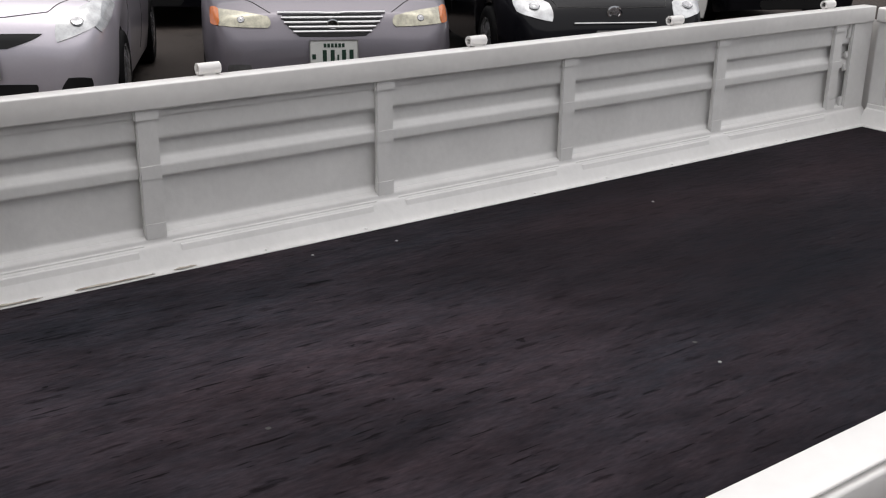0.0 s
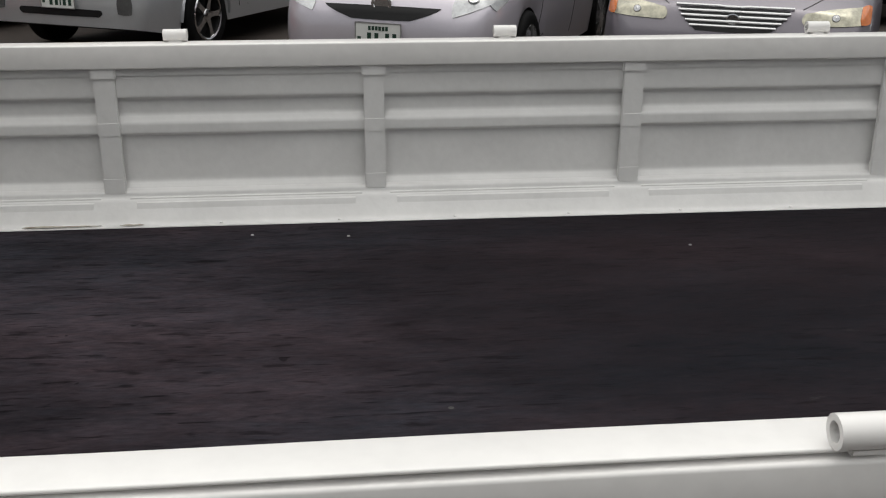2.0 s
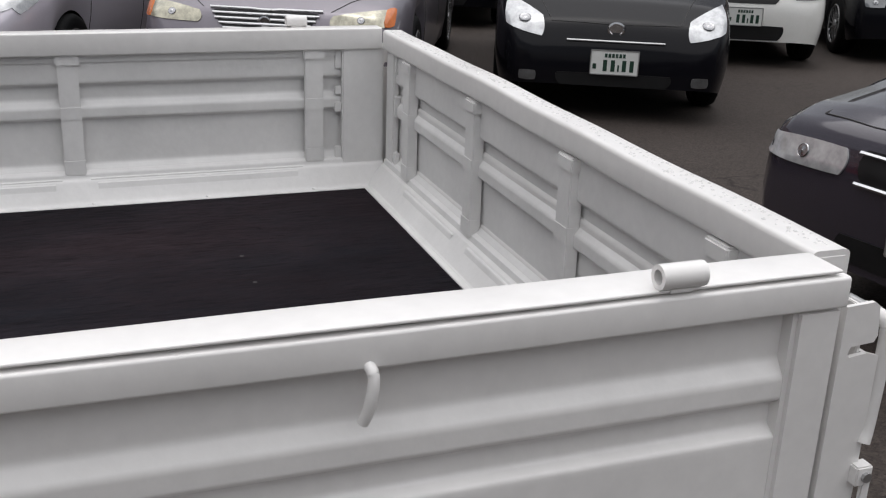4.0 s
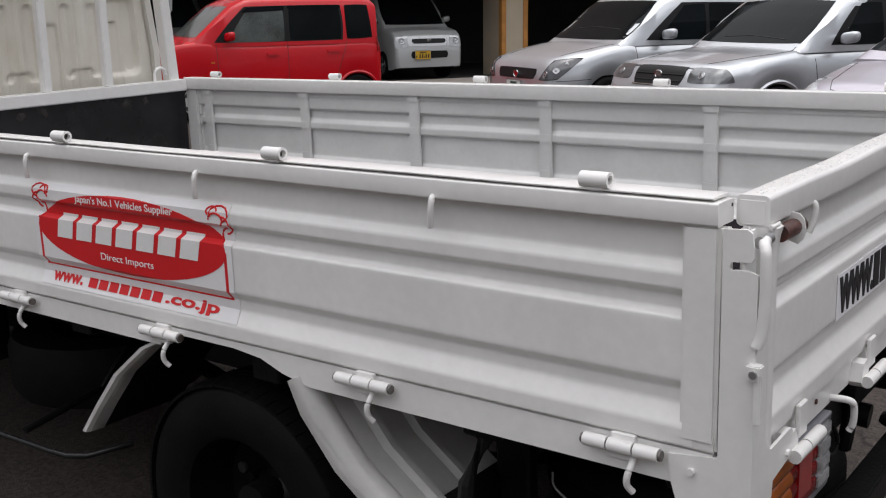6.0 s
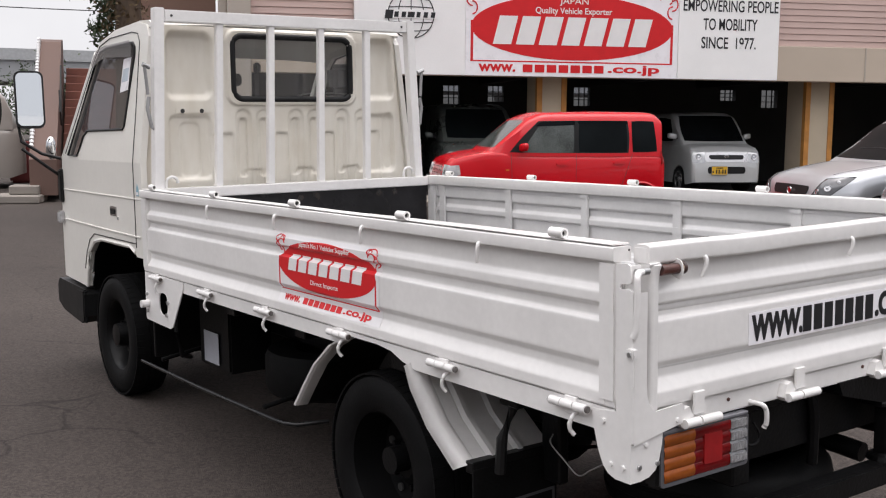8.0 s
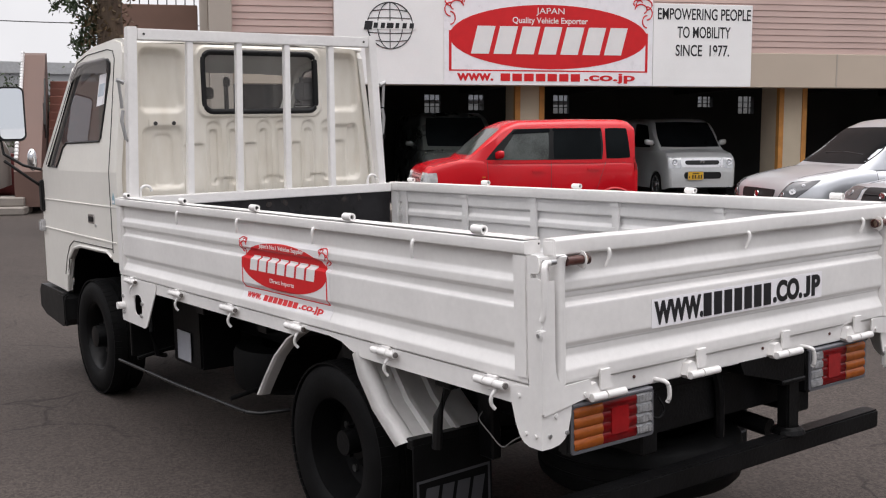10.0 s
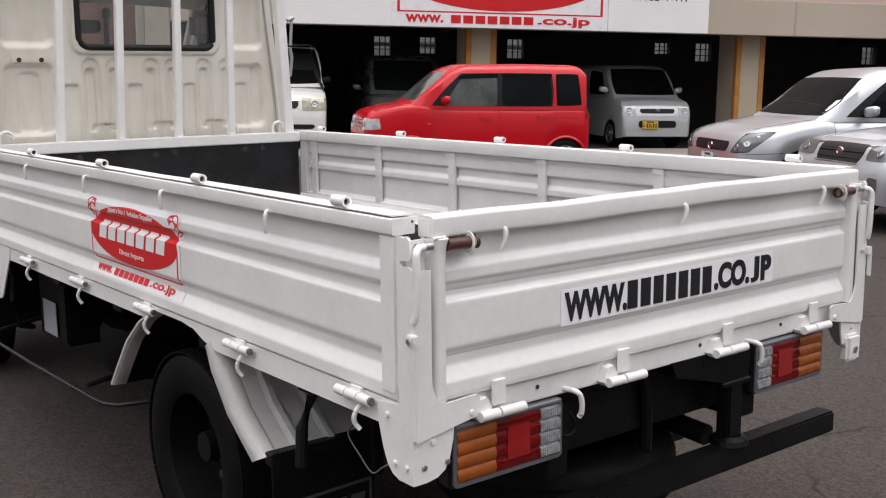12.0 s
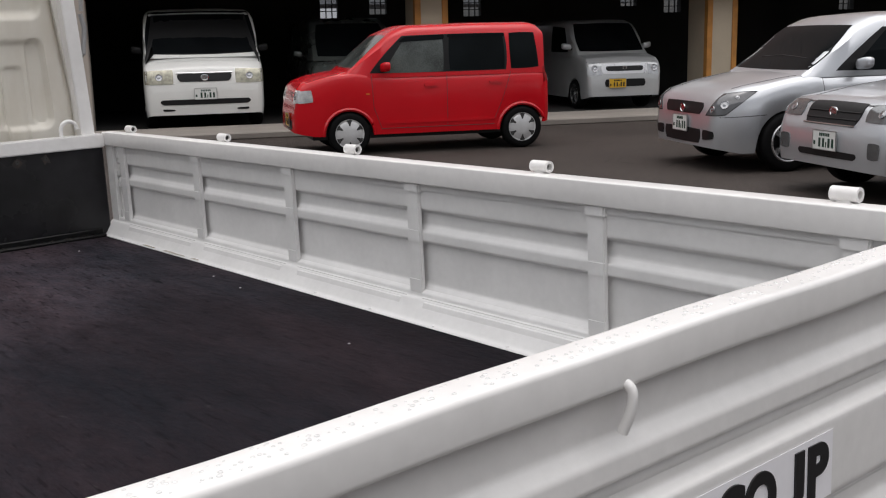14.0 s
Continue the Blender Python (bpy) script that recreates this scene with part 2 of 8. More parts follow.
def bed_wood():
    """Dark painted plywood: purple-brown streaks, worn patches and pale scuffs."""
    m = mat("dark_plywood_floor", (0.0240, 0.0178, 0.0208), base2=(0.0138, 0.0140, 0.0178), rough=0.72, scale=1.5, bump=0.5,
            bscale=30, stretch=(0.8, 2.2, 2.0), spec=0.14)
    n, l = m.node_tree.nodes, m.node_tree.links
    p = n["Principled BSDF"]
    old = p.inputs["Base Color"].links[0].from_socket
    tc = n.new("ShaderNodeTexCoord")

    def noise(scale, detail, lo, hi, t0, t1, rough=0.5):
        mp = n.new("ShaderNodeMapping")
        mp.inputs["Scale"].default_value = scale
        l.new(tc.outputs["Object"], mp.inputs[0])
        no = n.new("ShaderNodeTexNoise")
        no.inputs["Scale"].default_value, no.inputs["Detail"].default_value = 1.0, detail
        no.inputs["Roughness"].default_value = rough
        l.new(mp.outputs[0], no.inputs["Vector"])
        r = n.new("ShaderNodeMapRange")
        r.inputs["From Min"].default_value, r.inputs["From Max"].default_value = lo, hi
        r.inputs["To Min"].default_value, r.inputs["To Max"].default_value = t0, t1
        l.new(no.outputs[0], r.inputs["Value"])
        return r.outputs[0]

    def times(a, b):
        k = n.new("ShaderNodeMath")
        k.operation = "MULTIPLY"
        l.new(a, k.inputs[0])
        l.new(b, k.inputs[1])
        return k.outputs[0]

    v = times(noise((6.0, 17.0, 1.0), 8, 0.32, 0.68, 0.62, 1.38, 0.70), noise((1.3, 2.4, 1.0), 3, 0.35, 0.65, 0.62, 1.35))
    v = times(v, noise((45.0, 170.0, 1.0), 4, 0.3, 0.7, 0.82, 1.20))
    v = times(v, noise((14.0, 70.0, 1.0), 5, 0.60, 0.68, 1.0, 0.42))
    v = times(v, noise((9.0, 110.0, 1.0), 3, 0.655, 0.685, 1.0, 0.30))
    v = times(v, noise((30.0, 34.0, 1.0), 2, 0.73, 0.76, 1.0, 0.35))
    # painted sheen: the colour is brightened towards the headboard
    sep = n.new("ShaderNodeSeparateXYZ")
    l.new(tc.outputs["Object"], sep.inputs[0])
    front_sheen = n.new("ShaderNodeMapRange")
    front_sheen.interpolation_type = "SMOOTHSTEP"
    front_sheen.inputs["From Min"].default_value, front_sheen.inputs["From Max"].default_value = -1.2, 0.5
    front_sheen.inputs["To Min"].default_value, front_sheen.inputs["To Max"].default_value = 1.52, 1.0
    l.new(sep.outputs[0], front_sheen.inputs["Value"])
    # the rear half is smoother: less grain shows there
    calm = n.new("ShaderNodeMapRange")
    calm.interpolation_type = "SMOOTHSTEP"
    calm.inputs["From Min"].default_value, calm.inputs["From Max"].default_value = -0.9, 0.3
    calm.inputs["To Min"].default_value, calm.inputs["To Max"].default_value = 0.0, 0.58
    l.new(sep.outputs[0], calm.inputs["Value"])
    even = n.new("ShaderNodeMix")
    even.inputs["B"].default_value = 0.74
    l.new(calm.outputs[0], even.inputs["Factor"])
    l.new(v, even.inputs["A"])
    v = times(even.outputs["Result"], front_sheen.outputs[0])
    hs = n.new("ShaderNodeHueSaturation")
    l.new(old, hs.inputs["Color"])
    l.new(v, hs.inputs["Value"])
    mix = n.new("ShaderNodeMix")
    mix.data_type = "RGBA"
    mix.inputs["B"].default_value = (0.075, 0.07, 0.068, 1)
    l.new(noise((11.0, 30.0, 1.0), 5, 0.66, 0.78, 0.0, 0.35, 0.7), mix.inputs["Factor"])
    l.new(hs.outputs[0], mix.inputs["A"])
    l.new(mix.outputs["Result"], p.inputs["Base Color"])
    grain = n.new("ShaderNodeBump")
    grain.inputs["Strength"].default_value, grain.inputs["Distance"].default_value = 0.28, 0.004
    l.new(noise((9.0, 95.0, 1.0), 6, 0.25, 0.75, 0.0, 1.0, 0.7), grain.inputs["Height"])
    l.new(p.inputs["Normal"].links[0].from_socket, grain.inputs["Normal"])
    l.new(grain.outputs[0], p.inputs["Normal"])
    p.inputs["Specular IOR Level"].default_value = 0.015
    return m


BED_WOOD = bed_wood()
SIDING = mat("pink_siding", (0.52, 0.378, 0.338), rough=0.6, vary=0.07, scale=0.8)
BEIGE = mat("beige_fascia", (0.50, 0.42, 0.34), rough=0.6, vary=0.06, scale=0.7)
PILLAR = mat("cream_pillar_render", (0.52, 0.44, 0.33), rough=0.75, vary=0.1, scale=2, bump=0.1, bscale=40)
ORANGE = mat("orange_corner_guard", (0.50, 0.22, 0.05), rough=0.6, vary=0.25, scale=5)
# near-black, so that the garage's shade is partly put into the colour
GARAGE_SHADE = mat("garage_shade", (0.04, 0.038, 0.037), rough=0.9, vary=0.3, scale=1.5)
CONCRETE = mat("concrete_apron", (0.24, 0.215, 0.19), rough=0.85, vary=0.2, scale=1.2, bump=0.25, bscale=60)
BROWN = mat("brown_wall_panel", (0.20, 0.115, 0.085), rough=0.7, vary=0.15, scale=1.5)
SALMON = mat("salmon_parapet", (0.12, 0.070, 0.055), rough=0.75, vary=0.1, scale=1.2)
STEP_RED = mat("red_brick_step", (0.24, 0.10, 0.075), rough=0.8, vary=0.2, scale=3)
SIGN_WHITE = mat("white_sign_board", (0.88, 0.875, 0.865), rough=0.45, vary=0.05, scale=1.0)
PALE_PIER = mat("grey_beige_pier", (0.42, 0.37, 0.32), rough=0.7, vary=0.08, scale=1)
BARK = mat("bark", (0.11, 0.075, 0.05), base2=(0.05, 0.035, 0.025), rough=0.9, scale=6, bump=0.6, bscale=25, stretch=(2, 2, 0.5))
LEAF = mat("leaves", (0.055, 0.085, 0.035), base2=(0.035, 0.05, 0.02), rough=0.6, scale=3)
LEAF_DRY = mat("dry_leaves", (0.13, 0.085, 0.04), base2=(0.07, 0.05, 0.025), rough=0.8, scale=3)
BRIDGE = mat("grey_viaduct_concrete", (0.34, 0.35, 0.36), rough=0.8, vary=0.1, scale=0.2)


# ---- small mesh tools
def pane(outline, to3d):
    """A single glass sheet."""
    b = bmesh.new()
    b.faces.new([b.verts.new(to3d(p, q, 0.0)) for p, q in outline])
    return b


def obj(name, bm, material, parent=None, label="", smooth=False):
    me = bpy.data.meshes.new(name)
    bmesh.ops.recalc_face_normals(bm, faces=bm.faces)
    bm.to_mesh(me)
    bm.free()
    me.materials.append(material)
    if smooth:
        for p in me.polygons:
            p.use_smooth = True
        me.set_sharp_from_angle(angle=radians(38))
    ob = new(name, me)
    if parent:
        ob.parent = parent
    if label:
        ob["label"] = label
    return ob


def islands(bm):
    """The separate pieces of a mesh, as meshes of their own."""
    seen, out = set(), []
    for v in bm.verts:
        if v in seen:
            continue
        stack, found = [v], []
        seen.add(v)
        while stack:
            u = stack.pop()
            found.append(u)
            for e in u.link_edges:
                w = e.other_vert(u)
                if w not in seen:
                    seen.add(w)
                    stack.append(w)
        nb = bmesh.new()
        m = {u: nb.verts.new(u.co) for u in found}
        for f in {f for u in found for f in u.link_faces}:
            nb.faces.new([m[u] for u in f.verts])
        out.append(nb)
    return out


def part(name, bm, material, parent, label="", smooth=False):
    if name in ("writing", "window_bars"):
        for nb in islands(bm):
            o = obj("letter" if name == "writing" else "window_bar", nb, material, parent, label, smooth)
        return o
    return obj(name, bm, material, parent, label, smooth)


def thing(name, label, category, m=None, group="", kind=""):
    e = new(name)
    e.empty_display_size = 0.2
    if m is not None:
        e.matrix_world = m
    return tagged(e, label, category, group, kind)


def box(x0, x1, y0, y1, z0, z1, bevel=0.0, seg=1, bm=None, m=None):
    b = bm or bmesh.new()
    vs = [b.verts.new((x, y, z)) for x in (x0, x1) for y in (y0, y1) for z in (z0, z1)]
    fs = [b.faces.new([vs[i] for i in q]) for q in
          ((0, 1, 3, 2), (4, 6, 7, 5), (0, 4, 5, 1), (2, 3, 7, 6), (0, 2, 6, 4), (1, 5, 7, 3))]
    if bevel:
        es = list({e for f in fs for e in f.edges})
        r = bmesh.ops.bevel(b, geom=es, offset=bevel, segments=seg, affect="EDGES", clamp_overlap=True)
        vs = list({v for f in r["faces"] for v in f.verts} | {v for v in vs if v.is_valid})
    if m is not None:
        bmesh.ops.transform(b, matrix=m, verts=[v for v in vs if v.is_valid])
    return b


def tube(points, r, bm=None, n=10, cap=True, r_end=None, closed=False):
    b = bm or bmesh.new()
    pts = [Vector(p) for p in points]
    k = len(pts)
    rings = []
    for i, p in enumerate(pts):
        if closed:
            d = pts[(i + 1) % k] - pts[i - 1]
        else:
            d = pts[min(i + 1, k - 1)] - pts[max(i - 1, 0)]
        d.normalize()
        up = Vector((0, 0, 1)) if abs(d.z) < 0.9 else Vector((1, 0, 0))
        a = d.cross(up).normalized()
        c = a.cross(d)
        rr = r + (r_end - r) * i / (k - 1) if r_end is not None else r
        rings.append([b.verts.new(p + a * rr * math.cos(2 * math.pi * j / n) + c * rr * math.sin(2 * math.pi * j / n))
                      for j in range(n)])
    for i in range(k if closed else k - 1):
        p, q = rings[i], rings[(i + 1) % k]
        for j in range(n):
            b.faces.new((p[j], p[(j + 1) % n], q[(j + 1) % n], q[j]))
    if cap and not closed:
        b.faces.new(rings[0])
        b.faces.new(rings[-1][::-1])
    return b


def bend(points, k=5):
    """A smooth curve through the points."""
    p = [Vector(q) for q in points]
    p = [p[0] * 2 - p[1]] + p + [p[-1] * 2 - p[-2]]
    out = []
    for i in range(1, len(p) - 2):
        for j in range(k):
            t = j / k
            out.append(0.5 * (2 * p[i] + (p[i + 1] - p[i - 1]) * t + (2 * p[i - 1] - 5 * p[i] + 4 * p[i + 1] - p[i + 2]) * t * t
                              + (3 * p[i] - p[i - 1] - 3 * p[i + 1] + p[i + 2]) * t ** 3))
    return out + [p[-2]]


def lathe(profile, axis="y", n=32, bm=None, at=(0, 0, 0), closed=True):
    """Turns (radius, along) pairs about an axis."""
    b = bm or bmesh.new()
    rings = []
    for r, a in profile:
        ring = []
        for j in range(n):
            c, s = r * math.cos(2 * math.pi * j / n), r * math.sin(2 * math.pi * j / n)
            q = {"y": (c, a, s), "x": (a, c, s), "z": (c, s, a)}[axis]
            ring.append(b.verts.new(Vector(q) + Vector(at)))
        rings.append(ring)
    k = len(rings)
    if closed and k == 2:
        b.faces.new(rings[0])
        b.faces.new(rings[1][::-1])
        closed = False
    for i in range(k if closed else k - 1):
        p, q = rings[i], rings[(i + 1) % k]
        for j in range(n):
            b.faces.new((p[j], p[(j + 1) % n], q[(j + 1) % n], q[j]))
    return b


def extrude_profile(profile, x0, x1, to3d, thick=0.0, cuts=1, bm=None):
    """A sheet: (d, z) pairs drawn along x; to3d(x, d, z) gives the place. thick moves a second skin along d."""
    b = bm or bmesh.new()
    xs = [x0 + (x1 - x0) * i / cuts for i in range(cuts + 1)]
    skins = []
    for off in ((0.0, thick) if thick else (0.0,)):
        skins.append([[b.verts.new(to3d(x, d + off, z)) for d, z in profile] for x in xs])
    for g in skins:
        for i in range(cuts):
            for j in range(len(profile) - 1):
                b.faces.new((g[i][j], g[i + 1][j], g[i + 1][j + 1], g[i][j + 1]))
    if thick:
        a, c = skins
        for j in range(len(profile) - 1):
            for i in (0, cuts):
                b.faces.new((a[i][j], a[i][j + 1], c[i][j + 1], c[i][j]))
        for i in range(cuts):
            for j in (0, len(profile) - 1):
                b.faces.new((a[i][j], a[i + 1][j], c[i + 1][j], c[i][j]))
    return b


def slab(outer, holes, to3d, thick, bm=None, cuts=()):
    """A plate with holes: outlines in two coordinates, set in space by to3d(a, b, depth)."""
    b = bm or bmesh.new()
    loops = []
    for lp in [outer, *holes]:
        vs = [b.verts.new((p[0], p[1], 0)) for p in lp]
        es = [b.edges.new((vs[i], vs[(i + 1) % len(vs)])) for i in range(len(vs))]
        loops.append((vs, es))
    r = bmesh.ops.triangle_fill(b, edges=[e for _, es in loops for e in es], use_beauty=True)
    faces = [f for f in r["geom"] if isinstance(f, bmesh.types.BMFace)]
    top = {v: b.verts.new((v.co.x, v.co.y, 1)) for vs, _ in loops for v in vs}
    for f in faces:
        b.faces.new([top[v] for v in reversed(f.verts)])
    for vs, _ in loops:
        for i in range(len(vs)):
            p, q = vs[i], vs[(i + 1) % len(vs)]
            b.faces.new((p, q, top[q], top[p]))
    if cuts:
        for c in cuts:
            bmesh.ops.bisect_plane(b, geom=[*b.verts, *b.edges, *b.faces], plane_co=(0, c, 0), plane_no=(0, 1, 0))
        todo = list(b.verts)
    else:
        todo = [*top.keys(), *top.values()]
    for v in todo:
        v.co = Vector(to3d(v.co.x, v.co.y, thick * v.co.z))
    return b


def rounded(a0, a1, b0, b1, r, n=5):
    out = []
    for ca, cb, s in ((a1 - r, b1 - r, 0), (a0 + r, b1 - r, 90), (a0 + r, b0 + r, 180), (a1 - r, b0 + r, 270)):
        for i in range(n + 1):
            t = radians(s + 90 * i / n)
            out.append((ca + r * math.cos(t), cb + r * math.sin(t)))
    return out


def words(text, height, width=None, bold=0.0, depth=0.002):
    """Writing as a mesh in the x, z plane, centred, facing -y."""
    cu = bpy.data.curves.new("writing", "FONT")
    cu.body, cu.extrude, cu.offset = text, depth / 2, bold
    cu.align_x, cu.align_y = "CENTER", "CENTER"
    ob = new("writing", cu)
    me = bpy.data.meshes.new_from_object(ob.evaluated_get(bpy.context.evaluated_depsgraph_get()))
    bpy.data.objects.remove(ob)
    bm = bmesh.new()
    bm.from_mesh(me)
    bpy.data.meshes.remove(me)
    xs, ys = [v.co.x for v in bm.verts], [v.co.y for v in bm.verts]
    sx = (width or height * (max(xs) - min(xs)) / (max(ys) - min(ys))) / (max(xs) - min(xs))
    sy = height / (max(ys) - min(ys))
    cx, cy = (max(xs) + min(xs)) / 2, (max(ys) + min(ys)) / 2
    for v in bm.verts:
        v.co = Vector(((v.co.x - cx) * sx, -v.co.z, (v.co.y - cy) * sy))
    return bm


def moved(bm, m):
    bmesh.ops.transform(bm, matrix=m, verts=bm.verts)
    return bm


def bars(widths, height, gap, slant=0.0, depth=0.002):
    """Plain blocks in a row in the x, z plane, centred."""
    bm = bmesh.new()
    total = sum(widths) + gap * (len(widths) - 1)
    x = -total / 2
    for w in widths:
        b = box(x, x + w, -depth / 2, depth / 2, -height / 2, height / 2, bm=bm)
        x += w + gap
    for v in bm.verts:
        v.co.x += slant * v.co.z
    return bm

# ======== ground
bm = bmesh.new()
n = 24
span = [-900, -300, -120, -60] + [-40 + 80 * i / n for i in range(n + 1)] + [60, 120, 300, 900]
grid = [[bm.verts.new((x, y, 0)) for y in span] for x in span]
for i in range(len(span) - 1):
    for j in range(len(span) - 1):
        bm.faces.new((grid[i][j], grid[i + 1][j], grid[i + 1][j + 1], grid[i][j + 1]))
tagged(obj("ground", bm, ASPHALT), "worn brown-grey asphalt yard with fine cracks", "ground", kind="structure")

# ======== the flatbed truck
truck = thing("flatbed_truck", "small white flatbed truck with drop sides and a cream cab", "truck", LEAN)
W = 1.66          # across the tube rows
ZR = 1.1805        # top of the gate rails
# pressed sheet of the gates, as (depth, height): outer skin, and the inner skin whose folds lie a little lower
SIDE = [(0.020, 1.152), (0.020, 1.089), (0.006, 1.071), (0.006, 1.046), (0.020, 1.036), (0.020, 1.0115), (0.006, 1.0035),
        (0.006, 0.906), (0.018, 0.891), (0.018, 0.868), (0.001, 0.835), (0.001, 0.808)]
INNER = [(0.020, 1.152), (0.020, 1.075), (0.006, 1.067), (0.006, 1.037), (0.020, 1.021), (0.020, 0.9975), (0.006, 0.992),
         (0.006, 0.891), (0.020, 0.877), (0.020, 0.860), (0.003, 0.845), (0.003, 0.812)]
# folded sill inside the gates: a short ledge, a steep web and a narrow flat foot
FOLD = [(0.020, 0.879), (0.031, 0.874), (0.034, 0.863), (0.041, 0.859), (0.067, 0.8175), (0.071, 0.8145), (0.083, 0.8135), (0.0835, 0.806)]
ZF = 0.811        # top of the bed floor
BEAD = [(0.0430, 0.8558), (0.0474, 0.8556), (0.0492, 0.8540), (0.0560, 0.8350)]



def soften(profile, r=0.0035):
    """The profile with its corners rounded, and a short flat beside each bend."""
    out = [profile[0]]
    for a, p, b in zip(profile[:-2], profile[1:-1], profile[2:]):
        a, p, b = Vector(a), Vector(p), Vector(b)
        u, v = a - p, b - p
        q0, q1 = p + u.normalized() * min(r, u.length * 0.42), p + v.normalized() * min(r, v.length * 0.42)
        e0, e1 = q0 + u * 0.06, q1 + v * 0.06
        out += [tuple(e0), tuple(q0), tuple((q0 + q1) * 0.25 + p * 0.5), tuple(q1), tuple(e1)]
    return out + [profile[-1]]


def wobble(x, k):
    return 0.0012 * math.sin(3.1 * x + k) + 0.0008 * math.sin(8.3 * x + 2 * k)


def side_gate(far):
    name = "side_gate"
    f = (lambda x, d, z: (x, W - d, z)) if far else (lambda x, d, z: (x, d, z))
    g = thing(name, "white corrugated steel drop-side gate of the truck bed", "gate")
    g.parent = truck
    del g["category"]
    x0, x1 = -1.53, 1.566

    def fb(a0, a1, d0, d1, z0, z1, bevel=0.003, bm=None, seg=2):
        p, q = f(a0, d0, z0), f(a1, d1, z1)
        return box(min(p[0], q[0]), max(p[0], q[0]), min(p[1], q[1]), max(p[1], q[1]), z0, z1, bevel, seg, bm)

    widen = (lambda x: 0.0) if far else (lambda x: 0.012 * min(1.0, max(0.0, (x - 0.4) / 0.7)))
    bm = bmesh.new()
    rail = rounded(-0.005, 0.043 if far else 0.039, 1.138 if far else 1.147, ZR + (0.0065 if far else 0), 0.0035, 3)
    r = [[bm.verts.new(f(x, d + wobble(x, 1) + (widen(x) if d > 0.02 else 0), z)) for d, z in rail] for x in [x0 + (1.564 - x0) * i / 40 for i in range(41)]]
    for i in range(40):
        for j in range(len(rail)):
            k = (j + 1) % len(rail)
            bm.faces.new((r[i][j], r[i + 1][j], r[i + 1][k], r[i][k]))
    bm.faces.new(r[0])
    bm.faces.new(r[-1][::-1])
    part("top_rail", bm, WHITE, g, smooth=True)
    part("sheet_panel", extrude_profile(soften(INNER if far else SIDE), -1.50, 1.53, f, 0.003, 24), WHITE_IN if far else WHITE, g, smooth=True)
    # outer end posts and the flat inner end plates
    part("end_post", fb(1.508, x1, -0.001, 0.026, 0.815, 1.149, 0.006), WHITE, g)
    part("end_post", fb(x0, -1.466, -0.001, 0.026, 0.815, 1.149, 0.006), WHITE, g)
    part("bottom_rail", fb(x0, x1, 0.0025, 0.030, 0.803, 0.834, 0.004), WHITE, g)
    # flat strip on top of the rail
    st_ = rounded(-0.0008, 0.0415, ZR + 0.0036, ZR + 0.0072, 0.0017, 3)
    bm = bmesh.new()
    r = [[bm.verts.new(f(x, d + wobble(x, 1) * 1.4 + (widen(x) if d > 0.02 else 0), z + 0.4 * wobble(x * 1.7, 3))) for d, z in st_] for x in [-1.50 + 3.055 * i / 40 for i in range(41)]]
    for i in range(40):
        for j in range(len(st_)):
            k = (j + 1) % len(st_)
            bm.faces.new((r[i][j], r[i + 1][j], r[i + 1][k], r[i][k]))
    bm.faces.new(r[0])
    bm.faces.new(r[-1][::-1])
    if not far:
        part("top_strip", bm, WHITE, g, smooth=True)
        part("drain_hole", tube([(1.560, 0.0445, 1.1715), (1.5646, 0.0445, 1.1715)], 0.0028, n=10), SEAM, g)
    # inner ribs with a folded cap and faint weld bands, flat end plates and stepped stiffeners
    for x in (-1.400, -0.832, -0.279, 0.278, 0.859, 1.403):
        bm = fb(x - 0.022, x + 0.022, 0.021, 0.033, 0.872, 1.139, 0.002)
        fb(x - 0.026, x + 0.026, 0.021, 0.037, 1.115, 1.141, 0.003, bm)
        fb(x - 0.0225, x + 0.0225, 0.021, 0.0345, 0.995, 1.026, 0.002, bm)
        fb(x - 0.0225, x + 0.0225, 0.021, 0.035, 0.870, 0.906, 0.002, bm)
        part("rib", bm, WHITE_IN, g)
    part("upper_flange", fb(-1.47, 1.50, 0.021, 0.027, 1.121, 1.143, 0.001), WHITE_IN, g)
    for e0, e1, sx in ((-1.53, -1.468, 1), (1.470, 1.572, -1)):
        part("end_plate", fb(e0, e1, 0.022, 0.036, 0.860, 1.142, 0.003), WHITE_IN, g)
        tip = e1 if sx > 0 else e0
        for z0, z1 in ((1.092, 1.140), (1.030, 1.050), (0.988, 1.012), (0.872, 0.905)):
            a0, a1 = sorted((tip, tip + sx * 0.016))
            part("stiffener", fb(a0, a1, 0.021, 0.029, z0, z1, 0.002), WHITE_IN, g)
    # folded sill that slopes to the floor boards
    part("sill_fold", extrude_profile(soften(FOLD, 0.003), -1.53, 1.572, f, 0.002, 12), WHITE_IN, g, smooth=True)
    ribs = (-1.400, -0.832, -0.279, 0.278, 0.859, 1.403)
    for a, b in zip(ribs[:-1], ribs[1:]):
        part("sill_bead", extrude_profile(BEAD, a + 0.045, b - 0.045, f, 0, 1), WHITE_IN, g)
        upper = [(0.0345, 0.8630), (0.0370, 0.8645), (0.0400, 0.8630), (0.0412, 0.8588)]
        part("sill_bead", extrude_profile(upper, a + 0.03, b - 0.03, f, 0, 1), WHITE_IN, g)
    # tubes for stakes
    for i in range(5):
        x = 0.684 * (2 - i)
        t = lathe([(0.0125, -0.024), (0.0125, 0.024), (0.0075, 0.024), (0.0075, -0.024)], "x", 16, None, f(x, 0.002, 1.200))
        st_tube = part("stake_tube", t, WHITE, g, smooth=True)
